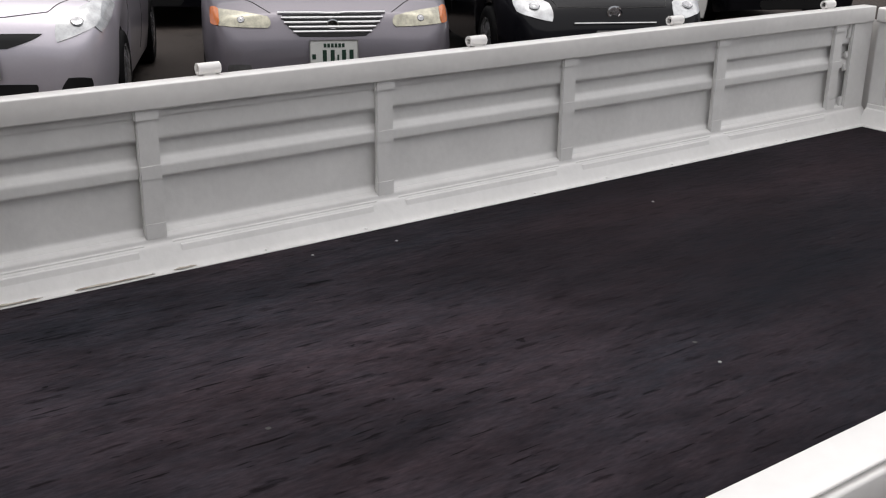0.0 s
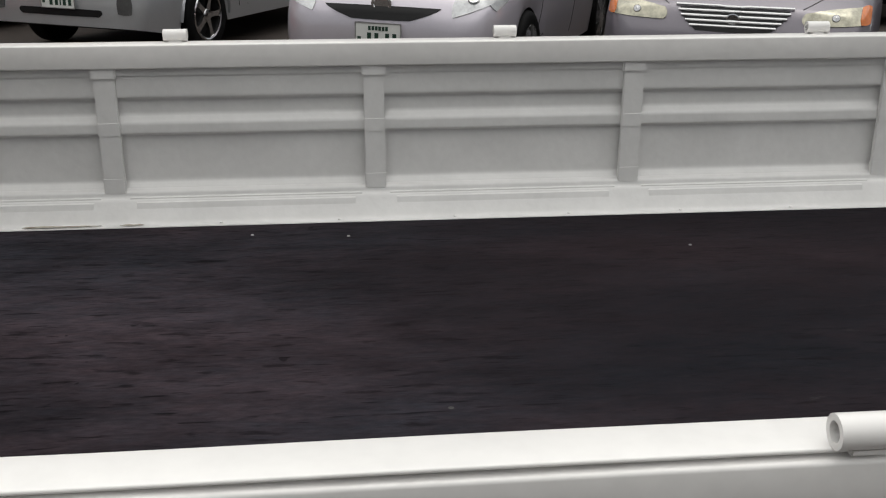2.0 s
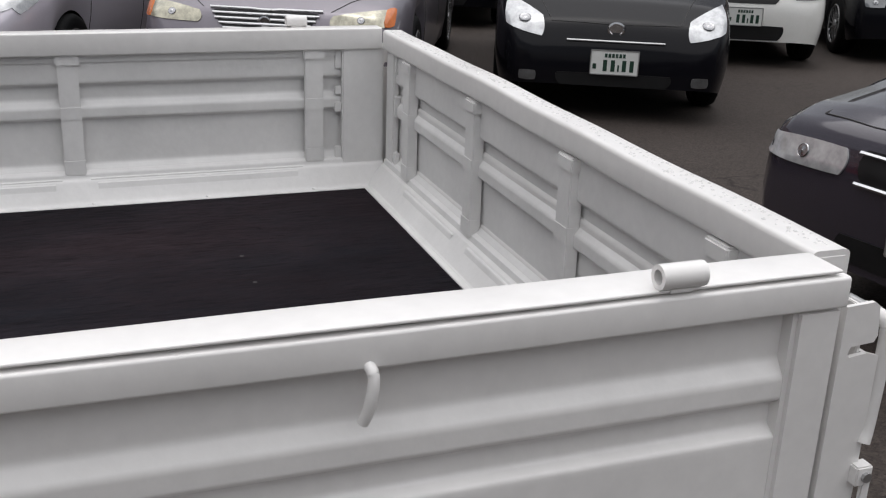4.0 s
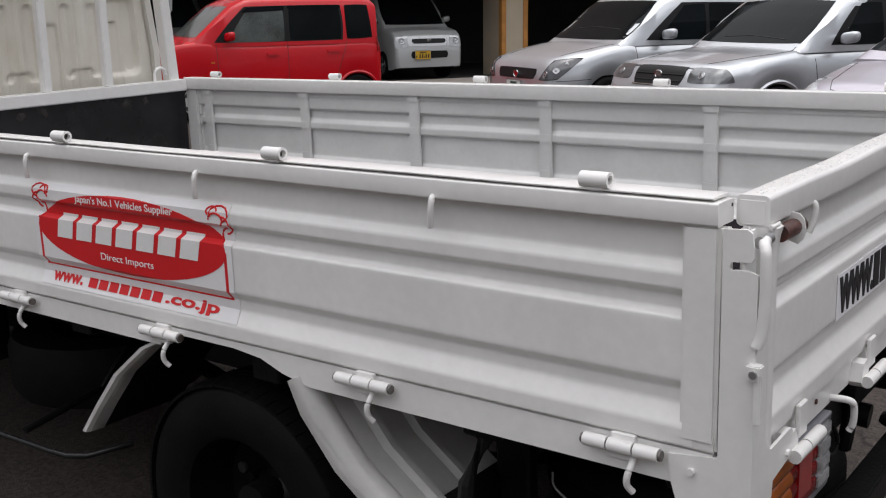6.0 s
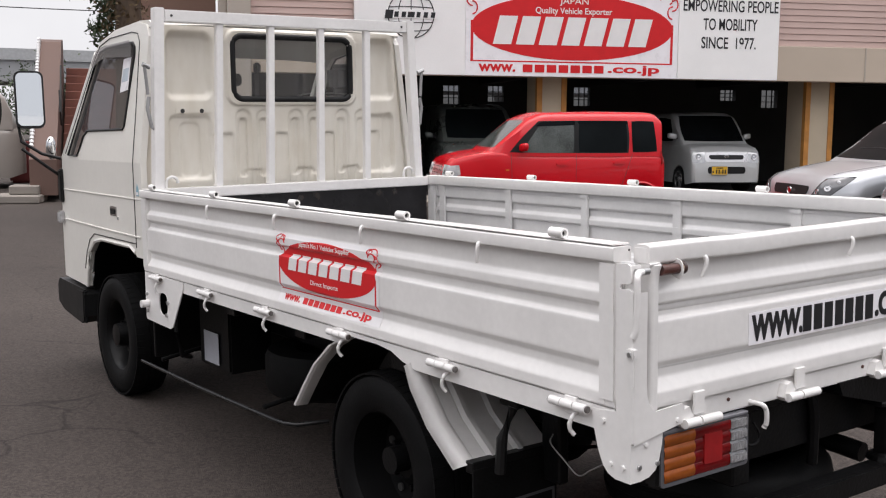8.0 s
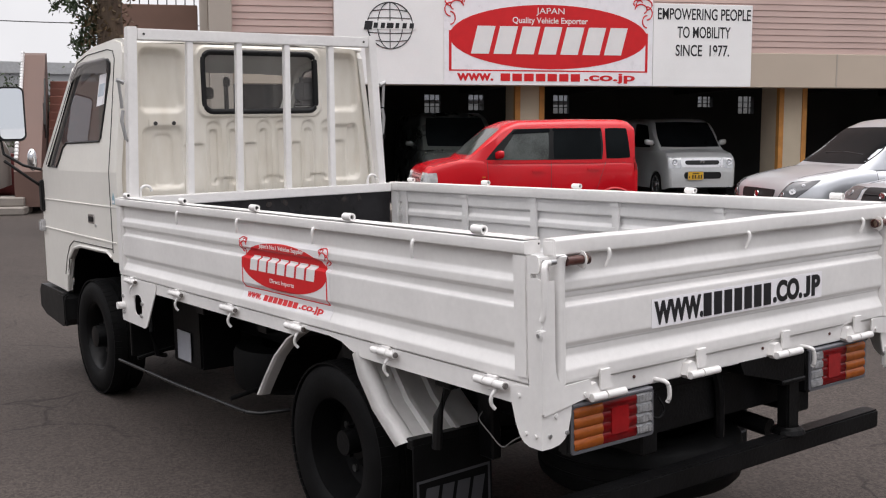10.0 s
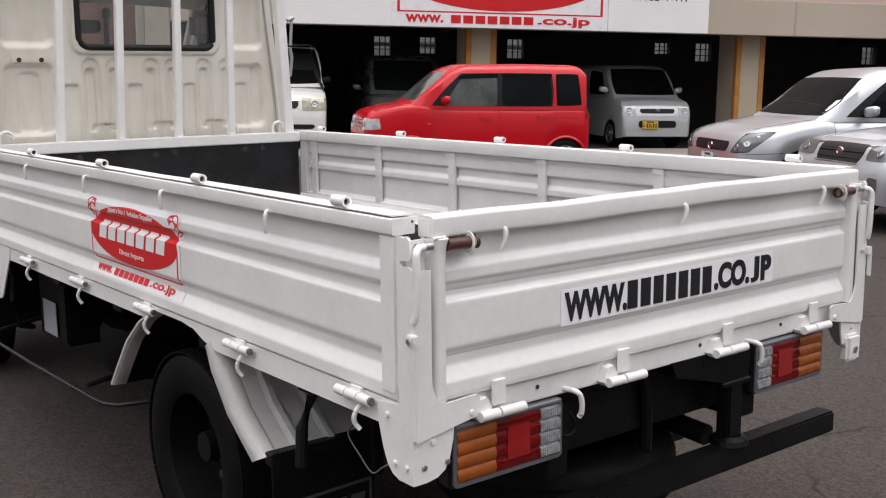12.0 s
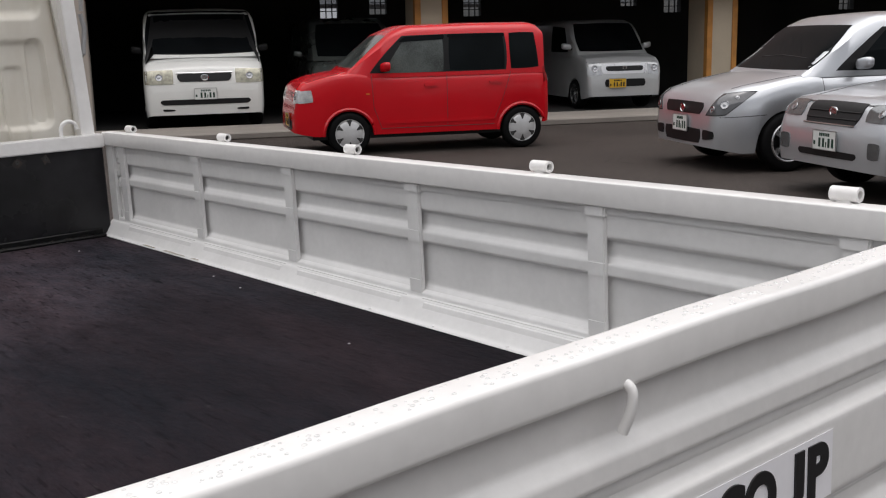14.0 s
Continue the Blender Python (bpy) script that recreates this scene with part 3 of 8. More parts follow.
        # dark plug paints the shade inside the hollow tube
        part("bore", tube([f(x - 0.014, 0.002, 1.200), f(x + 0.014, 0.002, 1.200)], 0.0076, n=14), SEAM, st_tube)
        w = bmesh.new()
        fb(x - 0.014, x + 0.014, -0.004, 0.012, ZR + 0.003, ZR + 0.010, 0.002, w)
        part("weld_bead", w, WHITE, g)
    if not far:
        for x in (1.06, 0.461, -0.137, -0.735):
            pts = [(x, 0.012, 1.150), (x + 0.004, -0.006, 1.150), (x + 0.006, -0.013, 1.142), (x + 0.004, -0.014, 1.125),
                   (x + 0.001, -0.011, 1.108), (x - 0.002, -0.008, 1.098)]
            part("rope_hook", tube(bend([f(*p) for p in pts]), 0.0055, n=12), WHITE, g, smooth=True)
    else:
        for x in (1.06, 0.461, -0.137, -0.735):
            pts = [(x, 0.012, 1.150), (x, -0.013, 1.142), (x, -0.011, 1.108), (x, -0.008, 1.098)]
            part("rope_hook", tube(bend([f(*p) for p in pts]), 0.0055, n=12), WHITE, g, smooth=True)
    return g


side_gate(False)
side_gate(True)

# bed frame: side rails with the cut over the wheel, hinges, hooks
PIN = mat("worn_hinge_pin", (0.22, 0.21, 0.205), base2=(0.07, 0.05, 0.04), rough=0.45, metal=0.5, scale=60)


def bed_rail(far):
    f = (lambda x, z, d: (x, W - 0.006 - d, z)) if far else (lambda x, z, d: (x, 0.006 + d, z))
    out = [(-1.53, 0.800), (1.56, 0.800), (1.56, 0.742), (0.735, 0.742), (0.66, 0.757), (0.60, 0.778), (0.52, 0.786),
           (0.36, 0.786), (0.31, 0.775), (0.28, 0.752), (-1.0, 0.752), (-1.53, 0.752)]
    part("bed_side_rail", slab(out, [], f, 0.045), WHITE, truck)
    s = (lambda p: (p[0], W - p[1], p[2])) if far else (lambda p: p)
    for x in (1.416, 0.886, 0.303, -0.251, -0.794, -1.357):
        h = tube([s((x - 0.062, -0.010, 0.787)), s((x - 0.022, -0.010, 0.787))], 0.0115, n=12)
        tube([s((x - 0.019, -0.010, 0.787)), s((x + 0.023, -0.010, 0.787))], 0.0115, h, 12)
        tube([s((x + 0.026, -0.010, 0.787)), s((x + 0.066, -0.010, 0.787))], 0.0115, h, 12)
        hg = part("hinge", h, WHITE, truck, smooth=True)
        part("hinge_pin", tube([s((x - 0.067, -0.010, 0.787)), s((x + 0.0705, -0.010, 0.787))], 0.0085, n=12), PIN, hg, smooth=True)
        b = box(x - 0.02, x + 0.022, *sorted((s((0, -0.004, 0))[1], s((0, 0.008, 0))[1])), 0.762, 0.806, 0.002)
        part("hinge_leaf", b, WHITE, hg)
        pts = [(x + 0.02, 0.0, 0.772), (x + 0.022, -0.014, 0.762), (x + 0.018, -0.02, 0.745), (x + 0.016, -0.016, 0.728),
               (x + 0.022, -0.008, 0.715)]
        part("rope_hook", tube(bend([s(p) for p in pts]), 0.0055, n=12), WHITE, truck, smooth=True)


bed_rail(False)
bed_rail(True)

# floor boards of the bed, a white edge strip round it
part("bed_floor", box(-1.518, 1.522, 0.080, 1.580, 0.792, ZF), BED_WOOD, truck, "dark worn plywood bed floor")
part("floor_edge_strip", box(-1.52, 1.57, 1.582, 1.622, 0.785, 0.805, 0.003), WHITE_IN, truck, "white steel edge strip")
part("floor_edge_strip", box(-1.52, 1.57, 0.038, 0.078, 0.785, 0.805, 0.003), WHITE_IN, truck)
part("floor_edge_strip", box(1.524, 1.568, 0.116, 1.544, 0.785, 0.805, 0.003), WHITE_IN, truck)
random.seed(4)
for k in range(11):
    x, y = random.uniform(-1.35, 1.45), random.choice((0.19, 0.42, 0.66, 0.9, 1.14, 1.38, 1.5)) + random.uniform(-0.02, 0.02)
    part("floor_screw", lathe([(0.0035, ZF), (0.003, ZF + 0.0012), (0.0001, ZF + 0.0015)], "z", 8, None, (x, y, 0), closed=False), STEEL, truck)
for k in range(12):
    x = -1.36 + 0.25 * k
    part("floor_screw", lathe([(0.004, 0.815), (0.0035, 0.817), (0.0001, 0.8175)], "z", 8, None, (x, 1.584, 0), closed=False), WHITE_IN, truck)
chip = mat("pale_scuff", (0.13, 0.12, 0.115), rough=0.8, vary=0.4, scale=60)
for x, y, l in ((1.306, 0.728, 0.022), (1.282, 0.619, 0.018), (1.256, 0.634, 0.009), (1.21, 0.70, 0.007)):
    bm = slab([(x, y), (x + l * 0.5, y - 0.004), (x + l, y + 0.002), (x + l * 0.7, y + 0.007), (x + l * 0.2, y + 0.005)], [], lambda a, b, d: (a, b, ZF + 0.0004 + d), 0.0008)
    part("scuff_chip", bm, chip, truck)
for x, y in ((1.152, 0.676), (1.15, 1.041), (1.15, 1.184), (0.35, 0.45), (-0.2, 0.75), (-0.75, 0.42), (-0.95, 0.9)):
    part("floor_hole", lathe([(0.0045, ZF + 0.0006), (0.0035, ZF + 0.0009), (0.0002, ZF + 0.0005)], "z", 8, None, (x, y, 0), closed=False), SEAM, truck)
rust = mat("rusted_edge", (0.26, 0.21, 0.16), base2=(0.60, 0.57, 0.5), rough=0.8, scale=45, bump=0.3, bscale=80)
for x, l in ((-1.18, 0.10), (-1.02, 0.16), (-0.82, 0.05)):
    bm = slab([(x, 1.5775), (x + l * 0.4, 1.5765), (x + l, 1.578), (x + l * 0.8, 1.584), (x + l * 0.55, 1.581), (x + l * 0.3, 1.5865), (x + 0.01, 1.583)], [],
              lambda a, b, d: (a, b, 0.8158 + d), 0.0012)
    part("rust_patch", bm, rust, truck, "flaking rust patch")

# chassis underneath
part("chassis_rail", box(-2.9, 1.56, 0.43, 0.50, 0.52, 0.70, 0.006), BLACKP, truck)
part("chassis_rail", box(-2.9, 1.56, 1.16, 1.23, 0.52, 0.70, 0.006), BLACKP, truck)
for x in (-1.3, -0.7, -0.1, 0.55, 1.1, 1.5):
    part("cross_member", box(x - 0.04, x + 0.04, 0.06, 1.6, 0.70, 0.80, 0.004), BLACKP, truck)
part("underbody_pan", box(-1.5, 1.5, 0.52, 1.14, 0.705, 0.735), BLACKP, truck)
# tank, gearbox, tunnel, shaft and silencer: unseen masses added to block light underneath
part("fuel_tank", box(-1.42, -0.38, 1.24, 1.56, 0.31, 0.68, 0.03, 3), BLACKP, truck)
part("gearbox", box(-2.3, -1.15, 0.62, 1.06, 0.33, 0.70, 0.05, 3), BLACKP, truck)
part("transfer_tunnel", box(-1.15, -0.75, 0.70, 0.98, 0.40, 0.66, 0.04, 3), BLACKP, truck)
part("propeller_shaft", tube([(-0.75, 0.84, 0.50), (0.30, 0.83, 0.39)], 0.045, n=12), BLACKP, truck, smooth=True)
part("silencer", lathe([(0.02, -1.05), (0.11, -1.03), (0.12, -0.99), (0.12, -0.45), (0.11, -0.41), (0.02, -0.39)], "x", 20, None, (0, 1.04, 0.44), closed=False), BLACKP, truck, smooth=True)
part("splash_guard", box(-1.66, -1.64, 0.08, 1.58, 0.36, 0.83, 0.004), BLACKP, truck)
for y in (0.30, 1.36):
    part("shackle_plate", box(0.98, 1.06, y - 0.02, y + 0.02, 0.42, 0.72, 0.006), BLACKP, truck)
part("battery_box", box(-1.40, -1.06, 0.21, 0.42, 0.36, 0.68, 0.01, 2), BLACKP, truck)
part("white_label_panel", box(-1.325, -1.165, 0.200, 0.204, 0.385, 0.530, 0.001), mat("grey_card", (0.42, 0.43, 0.47), rough=0.5), truck, "plain grey-white card on the battery box")
bm = lathe([(0.285, -0.09), (0.30, -0.06), (0.30, 0.06), (0.285, 0.09), (0.17, 0.09), (0.16, 0.0), (0.17, -0.09)], "z", 36, None, (-0.66, 0.52, 0.43))
part("spare_tyre", bm, RUBBER, truck, smooth=True)
part("axle", tube([(0.43, 0.10, 0.37), (0.43, 1.56, 0.37)], 0.045, n=14), BLACKP, truck, smooth=True)
bm = bmesh.new()
bmesh.ops.create_uvsphere(bm, u_segments=16, v_segments=10, radius=0.15)
part("differential", moved(bm, Matrix.Translation((0.43, 0.83, 0.37))), BLACKP, truck, smooth=True)
part("exhaust_pipe", tube([(-1.4, 1.0, 0.42), (0.2, 1.0, 0.42), (0.6, 1.08, 0.55), (1.2, 1.08, 0.5), (1.5, 1.1, 0.47)], 0.03, n=10), BLACKP, truck, smooth=True)
for y in (0.46, 1.20):
    for k in range(3):
        pts = [(-0.2 + 0.04 * k + 1.25 * i / 8 * (1 - 0.06 * k), y, 0.50 - 0.10 * math.sin(math.pi * i / 8) - 0.012 * k) for i in range(9)]
        part("leaf_spring", extrude_profile([(0, 0), (0.06, 0)], 0, 8, lambda a, d, z: (pts[int(round(a))][0], pts[int(round(a))][1] - 0.03 + d, pts[int(round(a))][2] + z), 0, 8), BLACKP, truck)
part("side_guard_bar", tube([(-1.66, 0.02, 0.348), (-0.9, 0.02, 0.354), (-0.24, 0.02, 0.370), (-0.17, 0.024, 0.372), (-0.12, 0.05, 0.374), (-0.08, 0.16, 0.378)], 0.008, n=10),
     mat("black_guard_pipe", (0.010, 0.010, 0.0105), rough=0.28, spec=0.3), truck, smooth=True)
for x in (-1.48, -0.4):
    part("guard_stay", tube([(x, 0.05, 0.38), (x, 0.3, 0.42), (x, 0.44, 0.56)], 0.01, n=8), BLACKP, truck)
part("hose", tube([(-1.45, 0.12, 0.66), (-1.4, 0.10, 0.52), (-1.42, 0.13, 0.40), (-1.55, 0.22, 0.36)], 0.013, n=8), BLACKP, truck, smooth=True)
part("hanging_cable", tube(bend([(1.215, 0.12, 0.640), (1.24, 0.09, 0.627), (1.31, 0.073, 0.604), (1.377, 0.062, 0.582), (1.42, 0.062, 0.607), (1.469, 0.064, 0.635), (1.51, 0.075, 0.650)]), 0.002, n=6), mat("grey_cable", (0.14, 0.135, 0.13), rough=0.5), truck, smooth=True)
part("brake_hose", tube([(1.16, 0.10, 0.74), (1.10, 0.08, 0.70), (1.06, 0.07, 0.60), (1.05, 0.07, 0.50)], 0.016, n=8), PLASTIC, truck, smooth=True)

# wheels: tyre, rim, hub; the tread is cut by grooves
def truck_wheel(x, y, side, zc):
    w = thing("wheel", "", "")
    w.parent = truck
    w.matrix_parent_inverse = Matrix()
    w.location = (x, y, zc)
    w.rotation_euler = (0, 0, 0 if side < 0 else math.pi)
    R, B = 0.318, 0.09
    prof = [(0.185, -B * 0.80), (0.20, -B * 0.95), (0.25, -B * 1.02), (0.294, -B * 0.93), (0.312, -B * 0.74), (R, -B * 0.5), (R, -B * 0.16), (R - 0.007, -B * 0.13),
            (R - 0.007, B * 0.13), (R, B * 0.16), (R, B * 0.5), (0.312, B * 0.74), (0.294, B * 0.93), (0.25, B * 1.02), (0.20, B * 0.95), (0.185, B * 0.8)]
    part("tyre", lathe(prof, "y", 56), RUBBER, w, smooth=True)
    bm = bmesh.new()
    for k in range(60):
        a = 2 * math.pi * k / 60
        for side_y, turn_z in ((-B * 0.70, -6), (B * 0.70, 6)):
            m = Matrix.Rotation(a + (0.05 if side_y > 0 else 0), 4, "Y") @ Matrix.Translation((R - 0.006, side_y, 0)) @ Matrix.Rotation(radians(turn_z), 4, "Z")
            box(-0.001, 0.0058, -0.021, 0.021, -0.0152, 0.0152, m=m, bm=bm)
    for y in (-B * 0.30, 0.0, B * 0.30):
        lathe([(R - 0.008, y - 0.010), (R - 0.0005, y - 0.009), (R - 0.0005, y + 0.009), (R - 0.008, y + 0.010)], "y", 56, bm)
    part("tread", bm, RUBBER, w)["kind"] = "stuff"
    rim = [(0.188, -B * 0.80), (0.196, -B * 0.86), (0.186, -B * 0.80), (0.172, -B * 0.5), (0.160, 0.01), (0.125, 0.022), (0.09, 0.0), (0.07, -0.02), (0.062, -0.05),
           (0.058, -0.085), (0.02, -0.09), (0.0005, -0.09)]
    if x > 0:
        rim = [(0.188, -B * 0.80), (0.198, -B * 0.88), (0.186, -B * 0.80), (0.178, -B * 0.2), (0.165, 0.045), (0.13, 0.058), (0.09, 0.05), (0.07, 0.03), (0.05, 0.012), (0.0005, 0.01)]
    r = part("rim", lathe(rim, "y", 40, closed=False), RIM_BLACK, w, smooth=True)
    dz = 0.05 if x > 0 else 0.0
    for k in range(5):
        a = 2 * math.pi * k / 5
        part("wheel_nut", tube([(0.083 * math.cos(a), dz, 0.083 * math.sin(a)), (0.083 * math.cos(a), dz - 0.035, 0.083 * math.sin(a))], 0.012, n=6), RIM_BLACK, r)
    for k in range(10):
        a = 2 * math.pi * (k + 0.5) / 10
        part("vent_hole", tube([(0.138 * math.cos(a), dz * 0.75 + 0.0175, 0.138 * math.sin(a)), (0.138 * math.cos(a), dz * 0.75 + 0.009, 0.138 * math.sin(a))], 0.014, n=10), SEAM, r)
    return w


def on_ground(x, y):
    """Height of a wheel's centre in the truck's axes so that its tyre meets the ground."""
    p = LEAN @ Vector((x, y, 0.37))
    return 0.37 + (0.318 - p.z)


for x, y, s in ((0.43, 0.145, -1), (0.43, 1.515, 1), (-2.19, 0.155, -1), (-2.19, 1.505, 1)):
    truck_wheel(x, y, s, on_ground(x, y))

# rear mudguards: front blade and rear ribbed sheet, with rubber flap
def mud(far):
    f = (lambda p: (p[0], W - p[1], p[2])) if far else (lambda p: p)
    bm = bmesh.new()
    prof = [(0.31, 0.770), (0.22, 0.728), (0.11, 0.645), (0.02, 0.545), (-0.045, 0.468)]
    rows = [[bm.verts.new(f((x, y, z))) for x, z in prof] for y in (0.03, 0.06, 0.18, 0.30)]
    for i in range(3):
        for j in range(len(prof) - 1):
            bm.faces.new((rows[i][j], rows[i + 1][j], rows[i + 1][j + 1], rows[i][j + 1]))
    bmesh.ops.solidify(bm, geom=bm.faces, thickness=0.004)
    part("mudguard_blade", bm, BLACKP, truck)
    bm = bmesh.new()
    rows = [[bm.verts.new(f((x + dx, y, z))) for x, z in prof] for y, dx in ((0.055, 0.004), (0.018, 0.0), (0.010, -0.008), (0.012, -0.024), (0.022, -0.029))]
    for i in range(4):
        for j in range(len(prof) - 1):
            bm.faces.new((rows[i][j], rows[i + 1][j], rows[i + 1][j + 1], rows[i][j + 1]))
    bmesh.ops.solidify(bm, geom=bm.faces, thickness=0.003)
    part("mudguard_edge", bm, WHITE, truck)
    prof = [(0.715, 0.765), (0.745, 0.70), (0.83, 0.60), (0.96, 0.507)]
    bm = bmesh.new()
    ys = [(0.003, -0.040), (-0.001, -0.026), (0.003, -0.010), (0.014, 0.004), (0.030, 0.011), (0.047, 0.008), (0.056, 0.0), (0.10, 0.004), (0.108, 0.018), (0.125, 0.018), (0.133, 0.004), (0.20, 0.004), (0.207, 0.018), (0.222, 0.018), (0.23, 0.004), (0.33, 0.004)]
    rows = [[bm.verts.new(f((x + dx, y, z + dx * 0.5))) for x, z in prof] for y, dx in ys]
    for i in range(len(ys) - 1):
        for j in range(3):
            bm.faces.new((rows[i][j], rows[i + 1][j], rows[i + 1][j + 1], rows[i][j + 1]))
    bmesh.ops.solidify(bm, geom=bm.faces, thickness=0.003)
    part("rear_mudguard", bm, WHITE, truck, "white ribbed steel mudguard", smooth=True)
    p, q = sorted((f((0, 0.02, 0))[1], f((0, 0.33, 0))[1]))
    part("flap_clamp", box(0.955, 0.99, p, q, 0.488, 0.522, 0.003), BLACKP, truck)
    part("mud_flap", box(0.985, 0.993, p, q, 0.20, 0.50, 0.002), RUBBER, truck, "black rubber mud flap with worn white print")
    pq = (p + q) / 2
    worn = mat("worn_print", (0.06, 0.06, 0.066), rough=0.7)
    part("flap_panel", slab([(pq - 0.145, 0.245), (pq + 0.145, 0.245), (pq + 0.145, 0.395), (pq - 0.145, 0.385)],
                            [[(pq - 0.137, 0.253), (pq + 0.137, 0.253), (pq + 0.137, 0.386), (pq - 0.137, 0.377)]], lambda a, b, d: (0.9934 + d, a, b), 0.0012), worn, truck)
    bm = bars([0.05, 0.045, 0.05, 0.045], 0.085, 0.014, 0.2, 0.001)
    part("flap_print", moved(bm, Matrix.Translation((0.9940, pq, 0.315)) @ Matrix.Rotation(radians(90), 4, "Z")), worn, truck)


mud(False)
mud(True)

# corner pillars at the rear, with latch lever
def corner(far):
    f = (lambda x, y, z: (x, W - y, z)) if far else (lambda x, y, z: (x, y, z))

    def fb(a, b, c, d, e, g, bevel=0.004, bm=None):
        y = sorted((f(0, c, 0)[1], f(0, d, 0)[1]))
        return box(a, b, y[0], y[1], e, g, bevel, 2, bm)

    c = thing("corner_post", "white folded steel rear corner post", "")
    c.parent = truck
    s = (lambda a, z, d: f(a, 0.0 + d, z))
    side = [(1.570, 1.145), (1.570, 0.800), (1.49, 0.790), (1.497, 0.745), (1.512, 0.695), (1.528, 0.662), (1.545, 0.646), (1.568, 0.638), (1.617, 0.638), (1.617, 0.734), (1.622, 0.734), (1.622, 1.084), (1.606, 1.089), (1.583, 1.087), (1.580, 1.091), (1.583, 1.099), (1.612, 1.101), (1.616, 1.108), (1.612, 1.142), (1.605, 1.147)]
    part("side_plate", slab(side, [], s, 0.005), WHITE, c)
    part("inner_lip", fb(1.596, 1.601, 0.0055, 0.047, 0.795, 1.140, 0.001), WHITE, c)
    r = (lambda y, z, d: f(1.622 - d, y, z))
    rear = [(0.0055, 1.080), (0.046, 1.080), (0.046, 0.862), (0.048, 0.840), (0.054, 0.820), (0.064, 0.806), (0.078, 0.798), (0.165, 0.802), (0.172, 0.796),
            (0.172, 0.756), (0.10, 0.744), (0.0055, 0.728)]
    part("rear_plate", slab(rear, [], r, 0.005), WHITE, c)
    tongue = [(0.0055, 0.740), (0.108, 0.756), (0.104, 0.715), (0.094, 0.675), (0.082, 0.655), (0.062, 0.643), (0.035, 0.638), (0.0055, 0.638)]
    part("tongue_plate", slab(tongue, [], lambda y, z, d: f(1.6165 - d, y, z), 0.005), WHITE, c)
    for y, z in ((0.028, 0.672), (0.088, 0.672), (0.05, 0.722), (0.15, 0.765)):
        part("bolt_head", lathe([(0.007, 0), (0.006, 0.004), (0.0002, 0.005)], "x", 8, None, f(1.6165 if z < 0.73 else 1.622, y, z), closed=False), STEEL if z < 0.70 else WHITE, c)
    for x, z in ((1.555, 0.672), (1.595, 0.672), (1.53, 0.77)):
        y = f(0, -0.003, 0)[1]
        part("bolt_head", lathe([(0.006, -0.003), (0.006, 0.003)], "y", 8, None, (x, y, z)), WHITE, c)
    # lever rod and catch
    pts = [(1.62, 0.030, 1.127), (1.624, 0.014, 1.126), (1.629, 0.006, 1.119), (1.631, 0.003, 1.106), (1.631, 0.004, 1.05), (1.628, 0.003, 1.00), (1.623, 0.0, 0.980)]
    part("latch_lever", tube(bend([f(*p) for p in pts], 6), 0.008, n=16), WHITE, c, smooth=True)
    part("catch", fb(1.612, 1.634, -0.012, 0.006, 0.932, 0.956, 0.002), WHITE, c)
    part("catch_tongue", fb(1.623, 1.636, -0.010, -0.004, 0.868, 0.945, 0.002), WHITE, c)
    part("catch_nut", lathe([(0.006, -0.024), (0.006, -0.014)], "y", 8, None, f(1.624, 0.008, 0.944)), STEEL, c)


corner(False)
corner(True)

# tailgate
tg = thing("tailgate", "white corrugated steel tailgate of the truck bed", "")
tg.parent = truck
TY0, TY1 = 0.058, 1.610
fx = lambda y, d, z: (1.61 - d, y, z)
bm = bmesh.new()
rail = rounded(-0.004, 0.045, 1.139, ZR + 0.004, 0.0075, 5)
ys = [TY0 + (TY1 - TY0) * i / 30 for i in range(31)]
r = [[bm.verts.new(fx(y, d + wobble(y, 4), z + wobble(y * 2, 2))) for d, z in rail] for y in ys]
for i in range(30):
    for j in range(len(rail)):
        k = (j + 1) % len(rail)
        bm.faces.new((r[i][j], r[i + 1][j], r[i + 1][k], r[i][k]))
bm.faces.new(r[0])
bm.faces.new(r[-1][::-1])
part("top_rail", bm, WHITE, tg, smooth=True)
part("sheet_panel", extrude_profile(soften(SIDE), 0.080, 1.580, fx, 0.002, 20), WHITE, tg, smooth=True)
part("inner_sheet", extrude_profile([(d + 0.009, z - (0.007 if 0.99 < z < 1.1 else 0)) for d, z in soften(INNER[:-2])], 0.080, 1.580, fx, 0.002, 20), WHITE_IN, tg, smooth=True)
